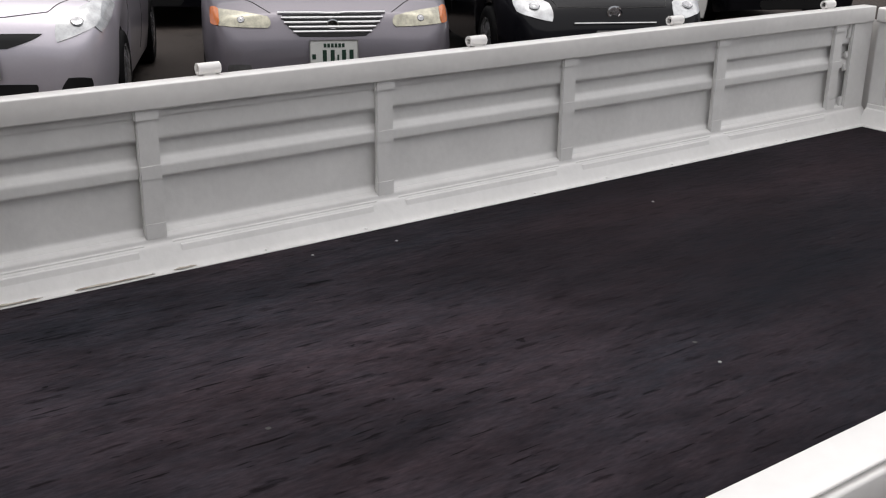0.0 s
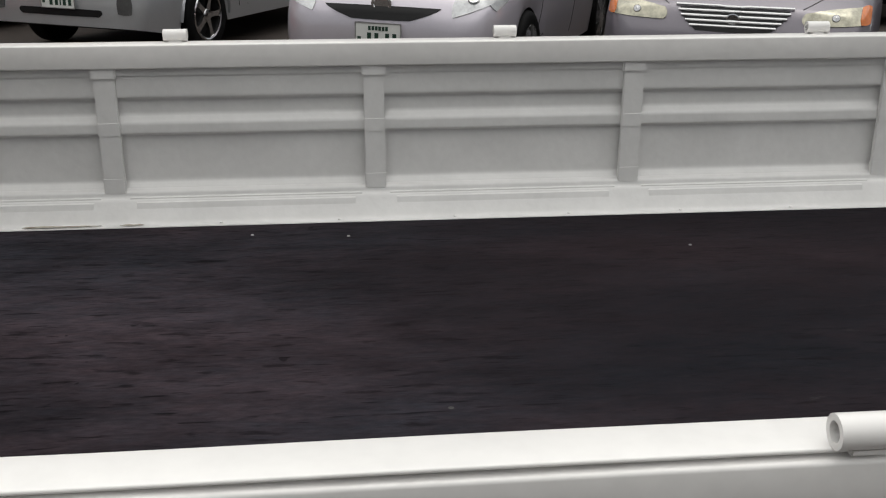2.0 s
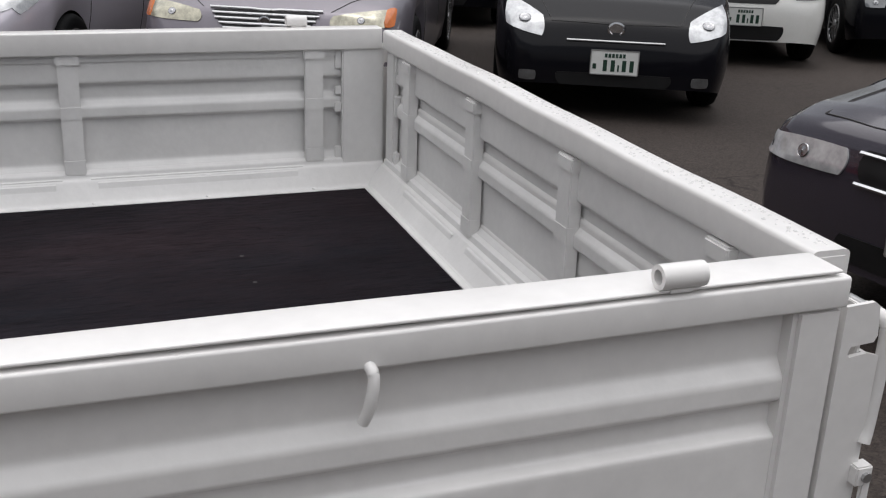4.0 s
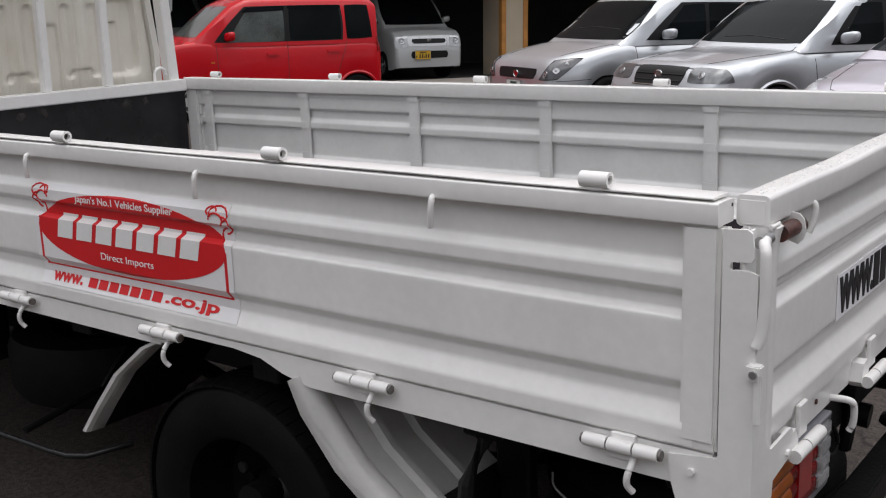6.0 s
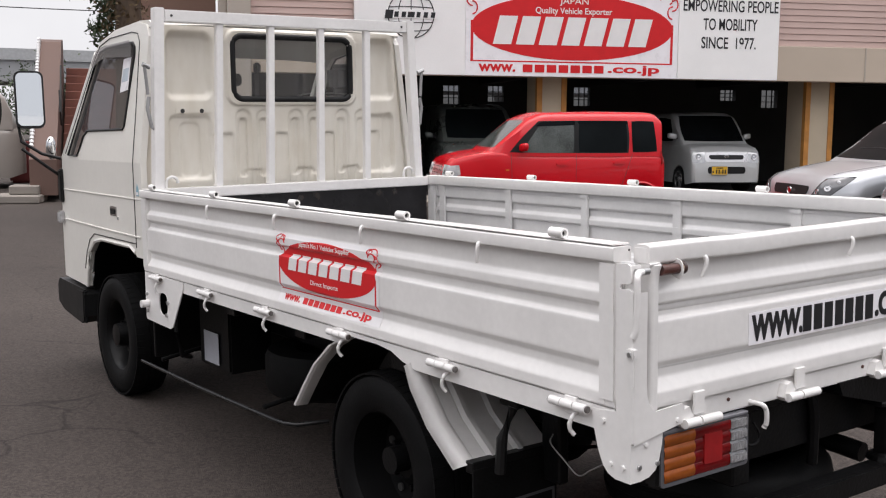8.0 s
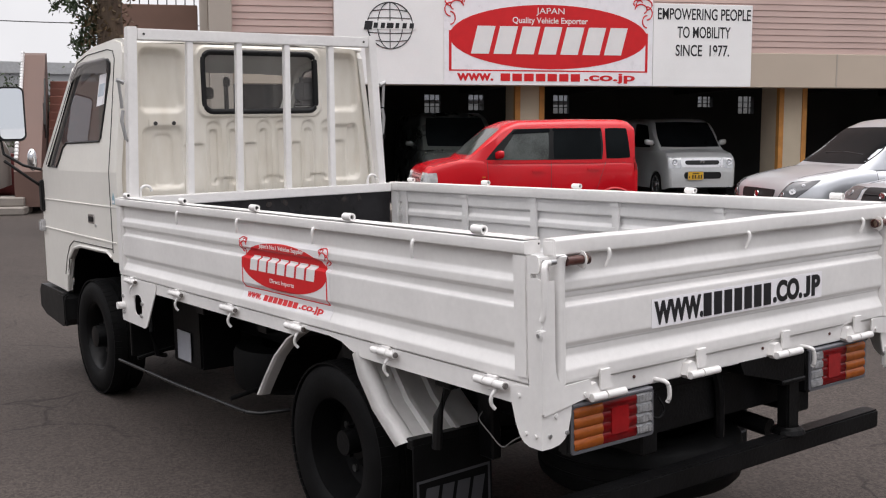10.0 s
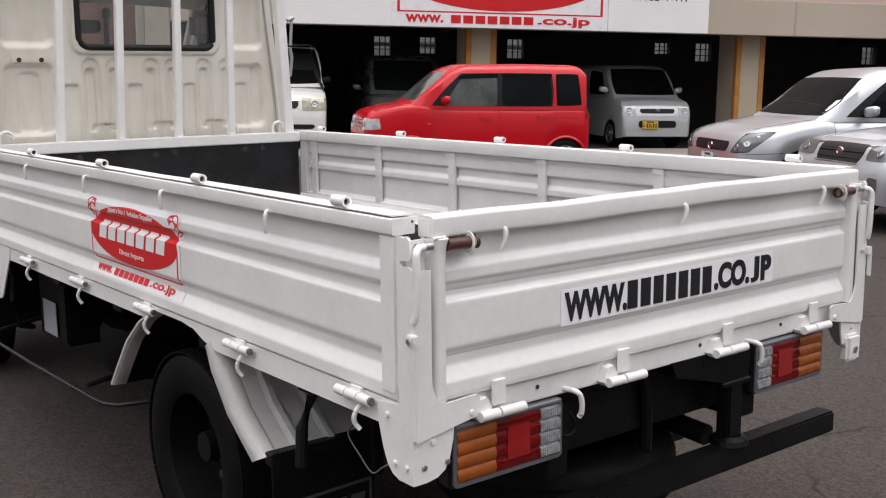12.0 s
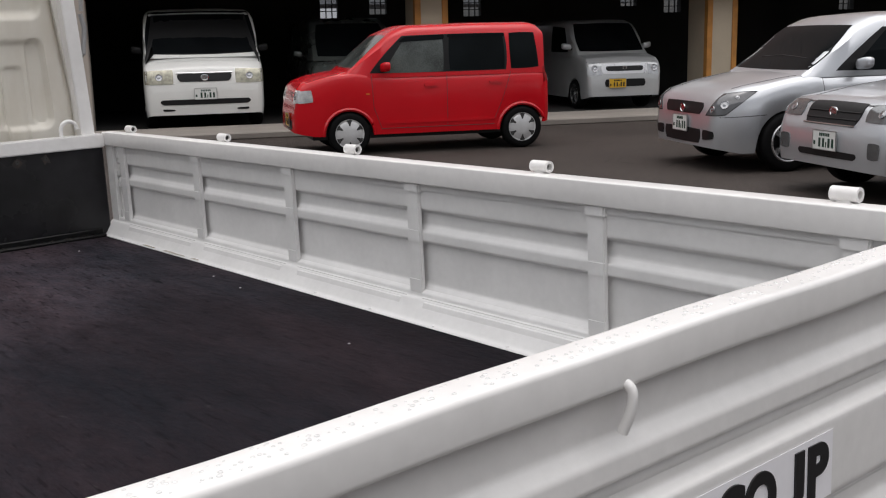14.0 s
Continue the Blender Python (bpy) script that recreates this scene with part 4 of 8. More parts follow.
for y0, y1 in ((TY0, 0.092), (1.568, TY1)):
    # half-round post with a flared top lip under the rail
    w = y1 - y0
    sec = [(1.580, y0)] + [(1.600 + 0.020 * math.sin(math.pi / 2 * k / 5), y0 + 0.012 * (1 - math.cos(math.pi / 2 * k / 5))) for k in range(6)]
    sec += [(1.600 + 0.020 * math.cos(math.pi / 2 * k / 5), y1 - 0.012 * (1 - math.sin(math.pi / 2 * k / 5))) for k in range(6)] + [(1.580, y1)]
    bm = bmesh.new()
    rows = []
    for z, grow, fwd in ((0.800, 0, 0), (1.085, 0, 0), (1.105, 0.001, 0.0006), (1.125, 0.003, 0.002), (1.134, 0.006, 0.004), (1.138, 0.006, 0.0045), (1.142, 0.002, 0.001)):
        rows.append([bm.verts.new((x + (fwd if x > 1.59 else 0), y + (grow if (y > (y0 + y1) / 2) == (y0 < 0.5) else 0) * (1 if y0 < 0.5 else -1), z)) for x, y in sec])
    for p, q in zip(rows[:-1], rows[1:]):
        for k in range(len(sec)):
            bm.faces.new((p[k], p[(k + 1) % len(sec)], q[(k + 1) % len(sec)], q[k]))
    bm.faces.new(rows[0])
    bm.faces.new(rows[-1][::-1])
    part("end_post", bm, WHITE, tg, smooth=True)
    # flat end cap of the rail
    ye = (y0 - 0.001, y0 + 0.001) if y0 < 0.5 else (y1 - 0.001, y1 + 0.001)
    part("rail_cap", box(1.570, 1.608, ye[0], ye[1], 1.142, ZR - 0.003, 0.0004), WHITE, tg)
part("bottom_rail", box(1.581, 1.6078, TY0 + 0.004, TY1 - 0.004, 0.797, 0.828, 0.004, 2), WHITE, tg)
for y in (0.225, 0.637, 1.044, 1.434):
    bm = box(1.566, 1.589, y - 0.022, y + 0.022, 0.872, 1.137, 0.002, 2)
    box(1.5625, 1.589, y - 0.026, y + 0.026, 1.113, 1.138, 0.003, 2, bm)
    box(1.5645, 1.589, y - 0.0225, y + 0.0225, 0.995, 1.026, 0.002, 2, bm)
    box(1.564, 1.589, y - 0.0225, y + 0.0225, 0.870, 0.906, 0.002, 2, bm)
    part("rib", bm, WHITE_IN, tg)
for y0, y1 in ((0.052, 0.105), (1.552, 1.608)):
    part("end_plate", box(1.574, 1.588, y0, y1, 0.860, 1.139, 0.003, 2), WHITE_IN, tg)
    for z0, z1 in ((1.092, 1.138), (0.990, 1.040), (0.872, 0.905)):
        ya, yb = (y1, y1 + 0.016) if y0 < 0.5 else (y0 - 0.016, y0)
        part("stiffener", box(1.5755, 1.588, ya, yb, z0, z1, 0.002, 2), WHITE_IN, tg)
part("upper_flange", box(1.583, 1.589, 0.09, 1.570, 1.119, 1.141, 0.001), WHITE_IN, tg)
part("sill_fold", extrude_profile([(d + (0.012 if d > 0.06 else 0.006), z) for d, z in FOLD], 0.07, 1.604, fx, 0.002, 10), WHITE_IN, tg)
for a, b in ((0.245, 0.617), (0.657, 1.024), (1.064, 1.414)):
    part("sill_bead", extrude_profile([(d + 0.0075, z) for d, z in BEAD], a + 0.02, b - 0.02, fx, 0, 1), WHITE_IN, tg)
for y in (0.243, 0.832, 1.427):
    pts = [(1.599, y, 1.146), (1.611, y + 0.004, 1.145), (1.617, y + 0.006, 1.137), (1.616, y + 0.004, 1.118), (1.61, y - 0.001, 1.097)]
    part("rope_hook", tube(bend(pts), 0.0055, n=12), WHITE, tg, smooth=True)
for far in (False, True):
    q = (lambda y: W - y) if far else (lambda y: y)
    part("latch_rod", tube([(1.617, q(0.014), 1.127), (1.617, q(0.052), 1.127)], 0.0085, n=16), STEEL, tg, "bare steel latch rod", smooth=True)
    lt = part("latch_tube", tube([(1.619, q(0.089), 1.1255), (1.619, q(0.146), 1.1255)], 0.0125, n=24), RUST, tg, "rust-brown latch tube", smooth=True)
    stub = lathe([(0.0112, 0.0), (0.0112, 0.009), (0.0128, 0.0095), (0.0132, 0.0160), (0.0122, 0.0168), (0.0095, 0.0165), (0.0085, 0.004)], "y", 24, None, (0, 0, 0), closed=False)
    part("tube_end", moved(stub, Matrix.Translation((1.619, q(0.1480), 1.1255)) @ Matrix.Scale(1.12, 4) @ Matrix.Rotation(math.pi if far else 0, 4, "Z")), RUST, lt, smooth=True)
    part("bare_band", tube([(1.619, q(0.1495), 1.1255), (1.619, q(0.1575), 1.1255)], 0.0129, n=24), mat("worn_band", (0.42, 0.36, 0.28), base2=(0.22, 0.13, 0.09), rough=0.5, scale=60), lt, smooth=True)
    plate_ = [(1.594, 1.112), (1.612, 1.104), (1.626, 1.100), (1.634, 1.108), (1.637, 1.122), (1.634, 1.138), (1.627, 1.146), (1.594, 1.150)]
    part("tube_bracket", slab(plate_, [], lambda a, b, d: (a, q(0.1455) + d, b), 0.003), WHITE, tg)
    bead = tube([(1.617, q(0.056), 1.1405), (1.619, q(0.063), 1.1415), (1.620, q(0.076), 1.1420), (1.618, q(0.087), 1.1425)], 0.0040, n=10, r_end=0.0025)
    part("weld_bead", bead, WHITE, tg, smooth=True)
# rain drops standing on the tailgate's rail
random.seed(21)
bm = bmesh.new()
for k in range(360):
    y, d, rr = random.uniform(TY0 + 0.01, TY1 - 0.01), random.uniform(0.005, 0.036), random.uniform(0.0009, 0.0028)
    lathe([(rr, -0.0004), (rr * 0.86, rr * 0.24), (rr * 0.5, rr * 0.42), (0.0002, rr * 0.5)], "z", 8, bm, (1.61 - d - wobble(y, 4), y, ZR + 0.004 + wobble(y * 2, 2)), closed=False)
part("rain_beading", bm, mat("rain_drop", (0.72, 0.71, 0.70), rough=0.08, vary=0.1, scale=40), tg, "rain drops on white paint", smooth=True)["kind"] = "stuff"
# web address: plain blocks stand for the trade name
st = part("address_sticker", slab([(0.424, 0.903), (1.221, 0.906), (1.221, 0.990), (0.424, 0.985)], [], lambda a, b, d: (1.6048 + d, a, b), 0.0008), WHITE_VINYL, tg, "white vinyl strip with bold black writing")
turn = Matrix.Rotation(radians(90), 4, "Z")
part("writing", moved(words("WWW.", 0.068, 0.205, bold=0.045), Matrix.Translation((1.6068, 0.537, 0.945)) @ turn), INK, st)
for k in range(7):
    part("name_block", moved(bars([0.034], 0.068, 0.0), Matrix.Translation((1.6068, 0.660 + 0.0465 * k, 0.9455)) @ turn), INK, st)
for txt, wd, yc in ((".CO.", 0.146, 1.042), ("J", 0.034, 1.140), ("P", 0.044, 1.188)):
    part("writing", moved(words(txt, 0.068, wd, bold=0.045), Matrix.Translation((1.6068, yc, 0.948)) @ turn), INK, st)

# rear sill with tailgate hinges, hooks, lamps
part("rear_sill", box(1.560, 1.597, 0.01, W - 0.01, 0.742, 0.798, 0.004, 2), WHITE, truck)
for y in (0.223, 0.614, 1.013, 1.402):
    h = part("tailgate_hinge", box(1.612, 1.620, y - 0.012, y + 0.026, 0.765, 0.822, 0.002), WHITE, truck)
    b = tube([(1.628, y - 0.055, 0.752), (1.628, y - 0.005, 0.752)], 0.0115, n=12)
    tube([(1.628, y, 0.752), (1.628, y + 0.07, 0.752)], 0.0115, b, 12)
    part("barrel", b, WHITE, h, smooth=True)
    part("knuckle_plate", slab([(y - 0.062, 0.752), (y - 0.05, 0.785), (y - 0.03, 0.79), (y - 0.015, 0.765), (y - 0.02, 0.745), (y - 0.05, 0.74)], [], lambda a, b2, d: (1.596 + d, a, b2), 0.024), WHITE, h)
for y in (0.463, 1.144):
    part("rope_hook", tube(bend([(1.59, y - 0.02, 0.755), (1.628, y - 0.01, 0.752), (1.634, y, 0.735), (1.632, y + 0.004, 0.705), (1.626, y + 0.002, 0.69)]), 0.0065, n=12), WHITE, truck, smooth=True)
for y in (0.36, 0.93, 1.28):
    part("bolt_head", lathe([(0.005, 0), (0.005, 0.003), (0.0002, 0.004)], "x", 8, None, (1.597, y, 0.775), closed=False), RUST, truck)


def tail_lamp(y0, y1, amber_first):
    l = thing("tail_lamp", "ribbed amber, red and clear tail lamp in a black housing", "")
    l.parent = truck
    part("housing", box(1.548, 1.5985, y0 - 0.014, y1 + 0.012, 0.592, 0.741, 0.010, 3), PLASTIC, l)
    w = y1 - y0
    spans = [(0, 0.36, AMBER, "amber_lens"), (0.36, 0.80, RED_LENS, "red_lens"), (0.80, 1.0, CLEAR_LENS, "clear_lens")]
    for a, b, m, nm in spans:
        if not amber_first:
            a, b = 1 - b, 1 - a
        pr = []
        for i in range(37):
            z = 0.607 + 0.118 * i / 36
            pr.append((-0.001 - (0.003 if nm == "red_lens" else 0.0055) * abs(math.sin(math.pi * 4 * i / 36)) ** 0.8, z))
        bm = extrude_profile(pr, y0 + w * a, y0 + w * b, lambda y, d, z: (1.600 - d, y, z), 0, 6)
        bmesh.ops.solidify(bm, geom=bm.faces, thickness=0.006)
        part(nm, bm, m, l, smooth=True)
    bm = bmesh.new()
    a = y0 + w * (0.80 if amber_first else 0.0)
    for i in range(10):
        for j in range(4):
            box(1.6030, 1.6080, a + w * 0.2 * (i + 0.25) / 10, a + w * 0.2 * (i + 0.65) / 10, 0.6125 + j * 0.0295, 0.6315 + j * 0.0295, bm=bm)
    part("prism_ribs", bm, CLEAR_LENS, l)
    edge, inner = rounded(y0 - 0.010, y1 + 0.008, 0.598, 0.7345, 0.012), rounded(y0 + 0.001, y1 - 0.001, 0.6065, 0.7255, 0.008)
    part("lens_frame", slab(edge, [inner], lambda p, q, d: (1.5985 + d, p, q), 0.005), mat("grey_lamp_frame", (0.10, 0.10, 0.11), rough=0.4), l)
    part("flat_reflector", slab(rounded(y0 + w * (0.47 if amber_first else 0.31), y0 + w * (0.69 if amber_first else 0.53), 0.628, 0.704, 0.006), [], lambda p, q, d: (1.6015 + d, p, q), 0.004), RED_LENS, l)
    part("bracket", box(1.50, 1.55, (y0 + y1) / 2 - 0.06, (y0 + y1) / 2 + 0.06, 0.64, 0.76, 0.003), BLACKP, l)
    part("top_trim", box(1.555, 1.606, y0 - 0.004, y1 + 0.004, 0.729, 0.737, 0.002), mat("grey_lamp_trim", (0.2, 0.2, 0.22), rough=0.4), l)


tail_lamp(0.125, 0.425, True)
tail_lamp(1.175, 1.475, False)
b = part("reflector_block", box(1.60, 1.632, 1.575, 1.640, 0.620, 0.700, 0.008, 2), WHITE, truck, "white block with a round lock")
part("lock", tube([(1.63, 1.61, 0.655), (1.636, 1.61, 0.655)], 0.01, n=10), STEEL, b)

# under-run bar
part("underrun_bar", box(1.555, 1.615, 0.02, 1.55, 0.412, 0.476, 0.006, 2), BLACKP, truck, "black painted steel under-run bar")
for y in (1.09,):
    part("bar_post", box(1.555, 1.600, y - 0.030, y + 0.030, 0.474, 0.66, 0.006, 2), BLACKP, truck)
    part("post_foot", lathe([(0.055, 0.475), (0.05, 0.489), (0.034, 0.497)], "z", 18, None, (1.578, y, 0), closed=False), BLACKP, truck)
    part("post_flange", box(1.535, 1.606, y - 0.065, y + 0.055, 0.640, 0.656, 0.004), BLACKP, truck)
    part("post_gusset", slab([(y - 0.27, 0.745), (y - 0.25, 0.705), (y - 0.06, 0.656), (y + 0.05, 0.656), (y + 0.055, 0.745)], [], lambda a, b2, d: (1.53 + d, a, b2), 0.07), BLACKP, truck)
sp_prof = [(0.20, -0.07), (0.22, -0.088), (0.27, -0.094), (0.318, -0.082), (0.338, -0.062), (0.345, -0.03), (0.340, -0.026), (0.340, -0.018), (0.345, -0.014), (0.345, 0.014),
           (0.340, 0.018), (0.340, 0.026), (0.345, 0.03), (0.338, 0.062), (0.318, 0.082), (0.27, 0.094), (0.22, 0.088), (0.20, 0.07)]
st2 = part("spare_tyre", lathe(sp_prof, "z", 40, None, (1.17, 0.83, 0.385)), RUBBER, truck, "black spare tyre slung under the tail", smooth=True)
part("rim", lathe([(0.205, -0.07), (0.19, -0.05), (0.17, 0.02), (0.08, 0.03), (0.0005, 0.03)], "z", 30, None, (1.17, 0.83, 0.385), closed=False), RIM_BLACK, st2, smooth=True)
part("spare_carrier", box(1.05, 1.30, 0.76, 0.90, 0.475, 0.500, 0.006), BLACKP, truck)
part("carrier_chain", tube([(1.20, 0.83, 0.49), (1.22, 0.84, 0.60), (1.24, 0.83, 0.70)], 0.010, n=6), BLACKP, truck)
part("rear_cross_beam", box(1.44, 1.52, 0.43, 1.23, 0.56, 0.70, 0.006, 2), BLACKP, truck)
part("rubber_strap", tube(bend([(1.53, 0.78, 0.735), (1.535, 0.80, 0.66), (1.53, 0.81, 0.56), (1.52, 0.82, 0.50)]), 0.016, n=8), BLACKP, truck, smooth=True)
part("lamp_cable", tube(bend([(1.60, 0.455, 0.70), (1.605, 0.475, 0.665), (1.60, 0.46, 0.64), (1.57, 0.44, 0.645)]), 0.004, n=6), BLACKP, truck, smooth=True)

# front bracket plate below the near gate
hole = rounded(-1.345, -1.245, 0.625, 0.725, 0.035)
for far in (False, True):
    f = (lambda a, b2, d: (a, W - 0.001 - d, b2)) if far else (lambda a, b2, d: (a, 0.001 + d, b2))
    bp = part("front_bracket", slab([(-1.515, 0.80), (-1.05, 0.80), (-1.06, 0.76), (-1.19, 0.585), (-1.22, 0.572), (-1.51, 0.578), (-1.52, 0.59)], [hole], f, 0.005), WHITE, truck)
    for x, z in ((-1.49, 0.70), (-1.49, 0.62), (-1.23, 0.69), (-1.25, 0.63)):
        y = f(0, 0, -0.004)[1]
        part("bolt_head", lathe([(0.009, -0.005), (0.009, 0.005)], "y", 10, None, (x, y, z)), STEEL, bp)
    part("bracket_peg", lathe([(0.018, -0.03), (0.018, 0.012)], "y", 12, None, (-1.485, f(0, 0, -0.006)[1], 0.655)), WHITE, bp)

# headboard and guard frame
hb = thing("headboard", "black board with a white guard frame behind the cab", "")
hb.parent = truck
STAIN = mat("rust_stained_board", (0.045, 0.028, 0.020), base2=(0.014, 0.012, 0.011), rough=0.6, scale=50)
part("board", box(-1.542, -1.520, 0.05, 1.61, 0.80, 1.135, 0.002), BLACK_BOARD, hb, "scuffed black painted board")
part("board_kick", box(-1.520, -1.507, 0.084, 1.576, ZF, 0.838, 0.003), BLACKP, hb)
part("board_kick", box(-1.507, -1.478, 0.084, 1.576, ZF, 0.8205, 0.003), BLACKP, hb)
random.seed(8)
bm = bmesh.new()
for k in range(230):
    x, y, e = random.uniform(-1.503, -1.470), random.uniform(0.09, 1.57), random.choice((0.001, 0.0016, 0.0022, 0.004))
    m = Matrix.Translation((x, y, (0.8205 if x < -1.479 else ZF) + e * 0.3)) @ Matrix.Rotation(random.uniform(0, 3.14), 4, "Z") @ Matrix.Rotation(random.uniform(-0.5, 0.5), 4, "X")
    box(-e, e, -e * 0.6, e * 0.6, -e * 0.35, e * 0.35, e * 0.15, 1, bm, m)
part("litter", bm, mat("leaf_litter_grit", (0.045, 0.037, 0.032), base2=(0.02, 0.018, 0.016), rough=0.7, scale=120), hb, "dark grit and leaf crumbs in the corner")["kind"] = "stuff"
part("head_rail", box(-1.565, -1.508, 0.045, 1.615, 1.133, 1.182, 0.004, 2), WHITE, hb)
for y, z in ((0.36, 1.108), (0.47, 1.112), (0.83, 1.105), (0.93, 1.11), (1.30, 1.108), (1.40, 1.112), (0.47, 0.93), (1.12, 0.92), (0.83, 0.95)):
    if z > 1.0:
        rim = [(y + (0.015 + 0.005 * math.sin(5 * i + 40 * y)) * math.cos(i * 0.7), z - 0.003 + (0.016 + 0.006 * math.sin(3 * i + 20 * y)) * math.sin(i * 0.7)) for i in range(9)]
        part("rust_stain", slab(rim, [], lambda a, b, d: (-1.5202 + d, a, b), 0.0006), STAIN, hb)
    part("bolt_hole", lathe([(0.008, 0), (0.008, 0.003), (0.004, 0.003), (0.0003, 0.001)], "x", 10, None, (-1.520, y, z), closed=False), SEAM, hb)


def beam(p, q, a, b, bm=None, bevel=0.003):
    """A square bar from p to q, a wide along x and b wide across."""
    p, q = Vector(p), Vector(q)
    bmx = bm or bmesh.new()
    vs = []
    for c in (p, q):
        for s, t in ((-1, -1), (1, -1), (1, 1), (-1, 1)):
            vs.append(bmx.verts.new(c + Vector((s * a / 2, t * b / 2, 0))))
    fs = [bmx.faces.new([vs[i] for i in k]) for k in ((0, 1, 2, 3), (7, 6, 5, 4), (0, 4, 5, 1), (1, 5, 6, 2), (2, 6, 7, 3), (3, 7, 4, 0))]
    bmesh.ops.bevel(bmx, geom=list({e for f in fs for e in f.edges}), offset=bevel, segments=2, affect="EDGES")
    return bmx


part("guard_post", beam((-1.545, 0.078, 0.80), (-1.556, 0.133, 2.02), 0.05, 0.048), WHITE, hb)
part("guard_post", beam((-1.545, 1.582, 0.80), (-1.556, 1.527, 2.02), 0.05, 0.048), WHITE, hb)
part("guard_top_bar", box(-1.58, -1.532, 0.156, 1.504, 1.955, 2.012, 0.004, 2), WHITE, hb)
for yt, yb in ((0.434, 0.395), (0.707, 0.672), (0.988, 0.958), (1.261, 1.236)):
    part("guard_bar", beam((-1.535, yb, 1.18), (-1.554, yt, 1.957), 0.032, 0.034), WHITE, hb)
for y in (0.16, 1.50):
    pts = [(-1.535, y - 0.03, 1.18), (-1.535, y - 0.03, 1.205), (-1.535, y - 0.022, 1.225), (-1.535, y, 1.235), (-1.535, y + 0.022, 1.225), (-1.535, y + 0.028, 1.205)]
    part("rope_hook", tube(bend(pts), 0.0075, n=12), WHITE, hb, smooth=True)
for s, y in ((-1, 0.10), (1, 1.56)):
    bm = tube([(-1.545, y + s * 0.035, 1.62), (-1.545, y + s * 0.045, 1.75)], 0.008, n=8)
    tube([(-1.545, y + s * 0.03, 1.61), (-1.545, y + s * 0.04, 1.56), (-1.54, y + s * 0.025, 1.47), (-1.54, y + s * 0.012, 1.46)], 0.009, bm, 8)
    tube([(-1.545, y + s * 0.02, 1.745), (-1.545, y + s * 0.055, 1.76)], 0.011, bm, 8)
    part("turnbuckle", bm, mat("galvanised", (0.42, 0.42, 0.42), rough=0.4, metal=0.7), hb, smooth=True)
for y in (0.19, 1.47):
    part("bolt_hole", lathe([(0.006, 0), (0.006, 0.003), (0.0003, 0.003)], "x", 10, None, (-1.532, y, 1.985), closed=False), SEAM, hb)

# ---- cab: hollow shell with real openings
cab = thing("cab", "cream-white forward-control truck cab", "")
cab.parent = truck
CY0, CY1 = 0.055, 1.605
BELT = 1.30


def inset(z):
    return 0.0 if z < BELT else (z - BELT) * 0.115


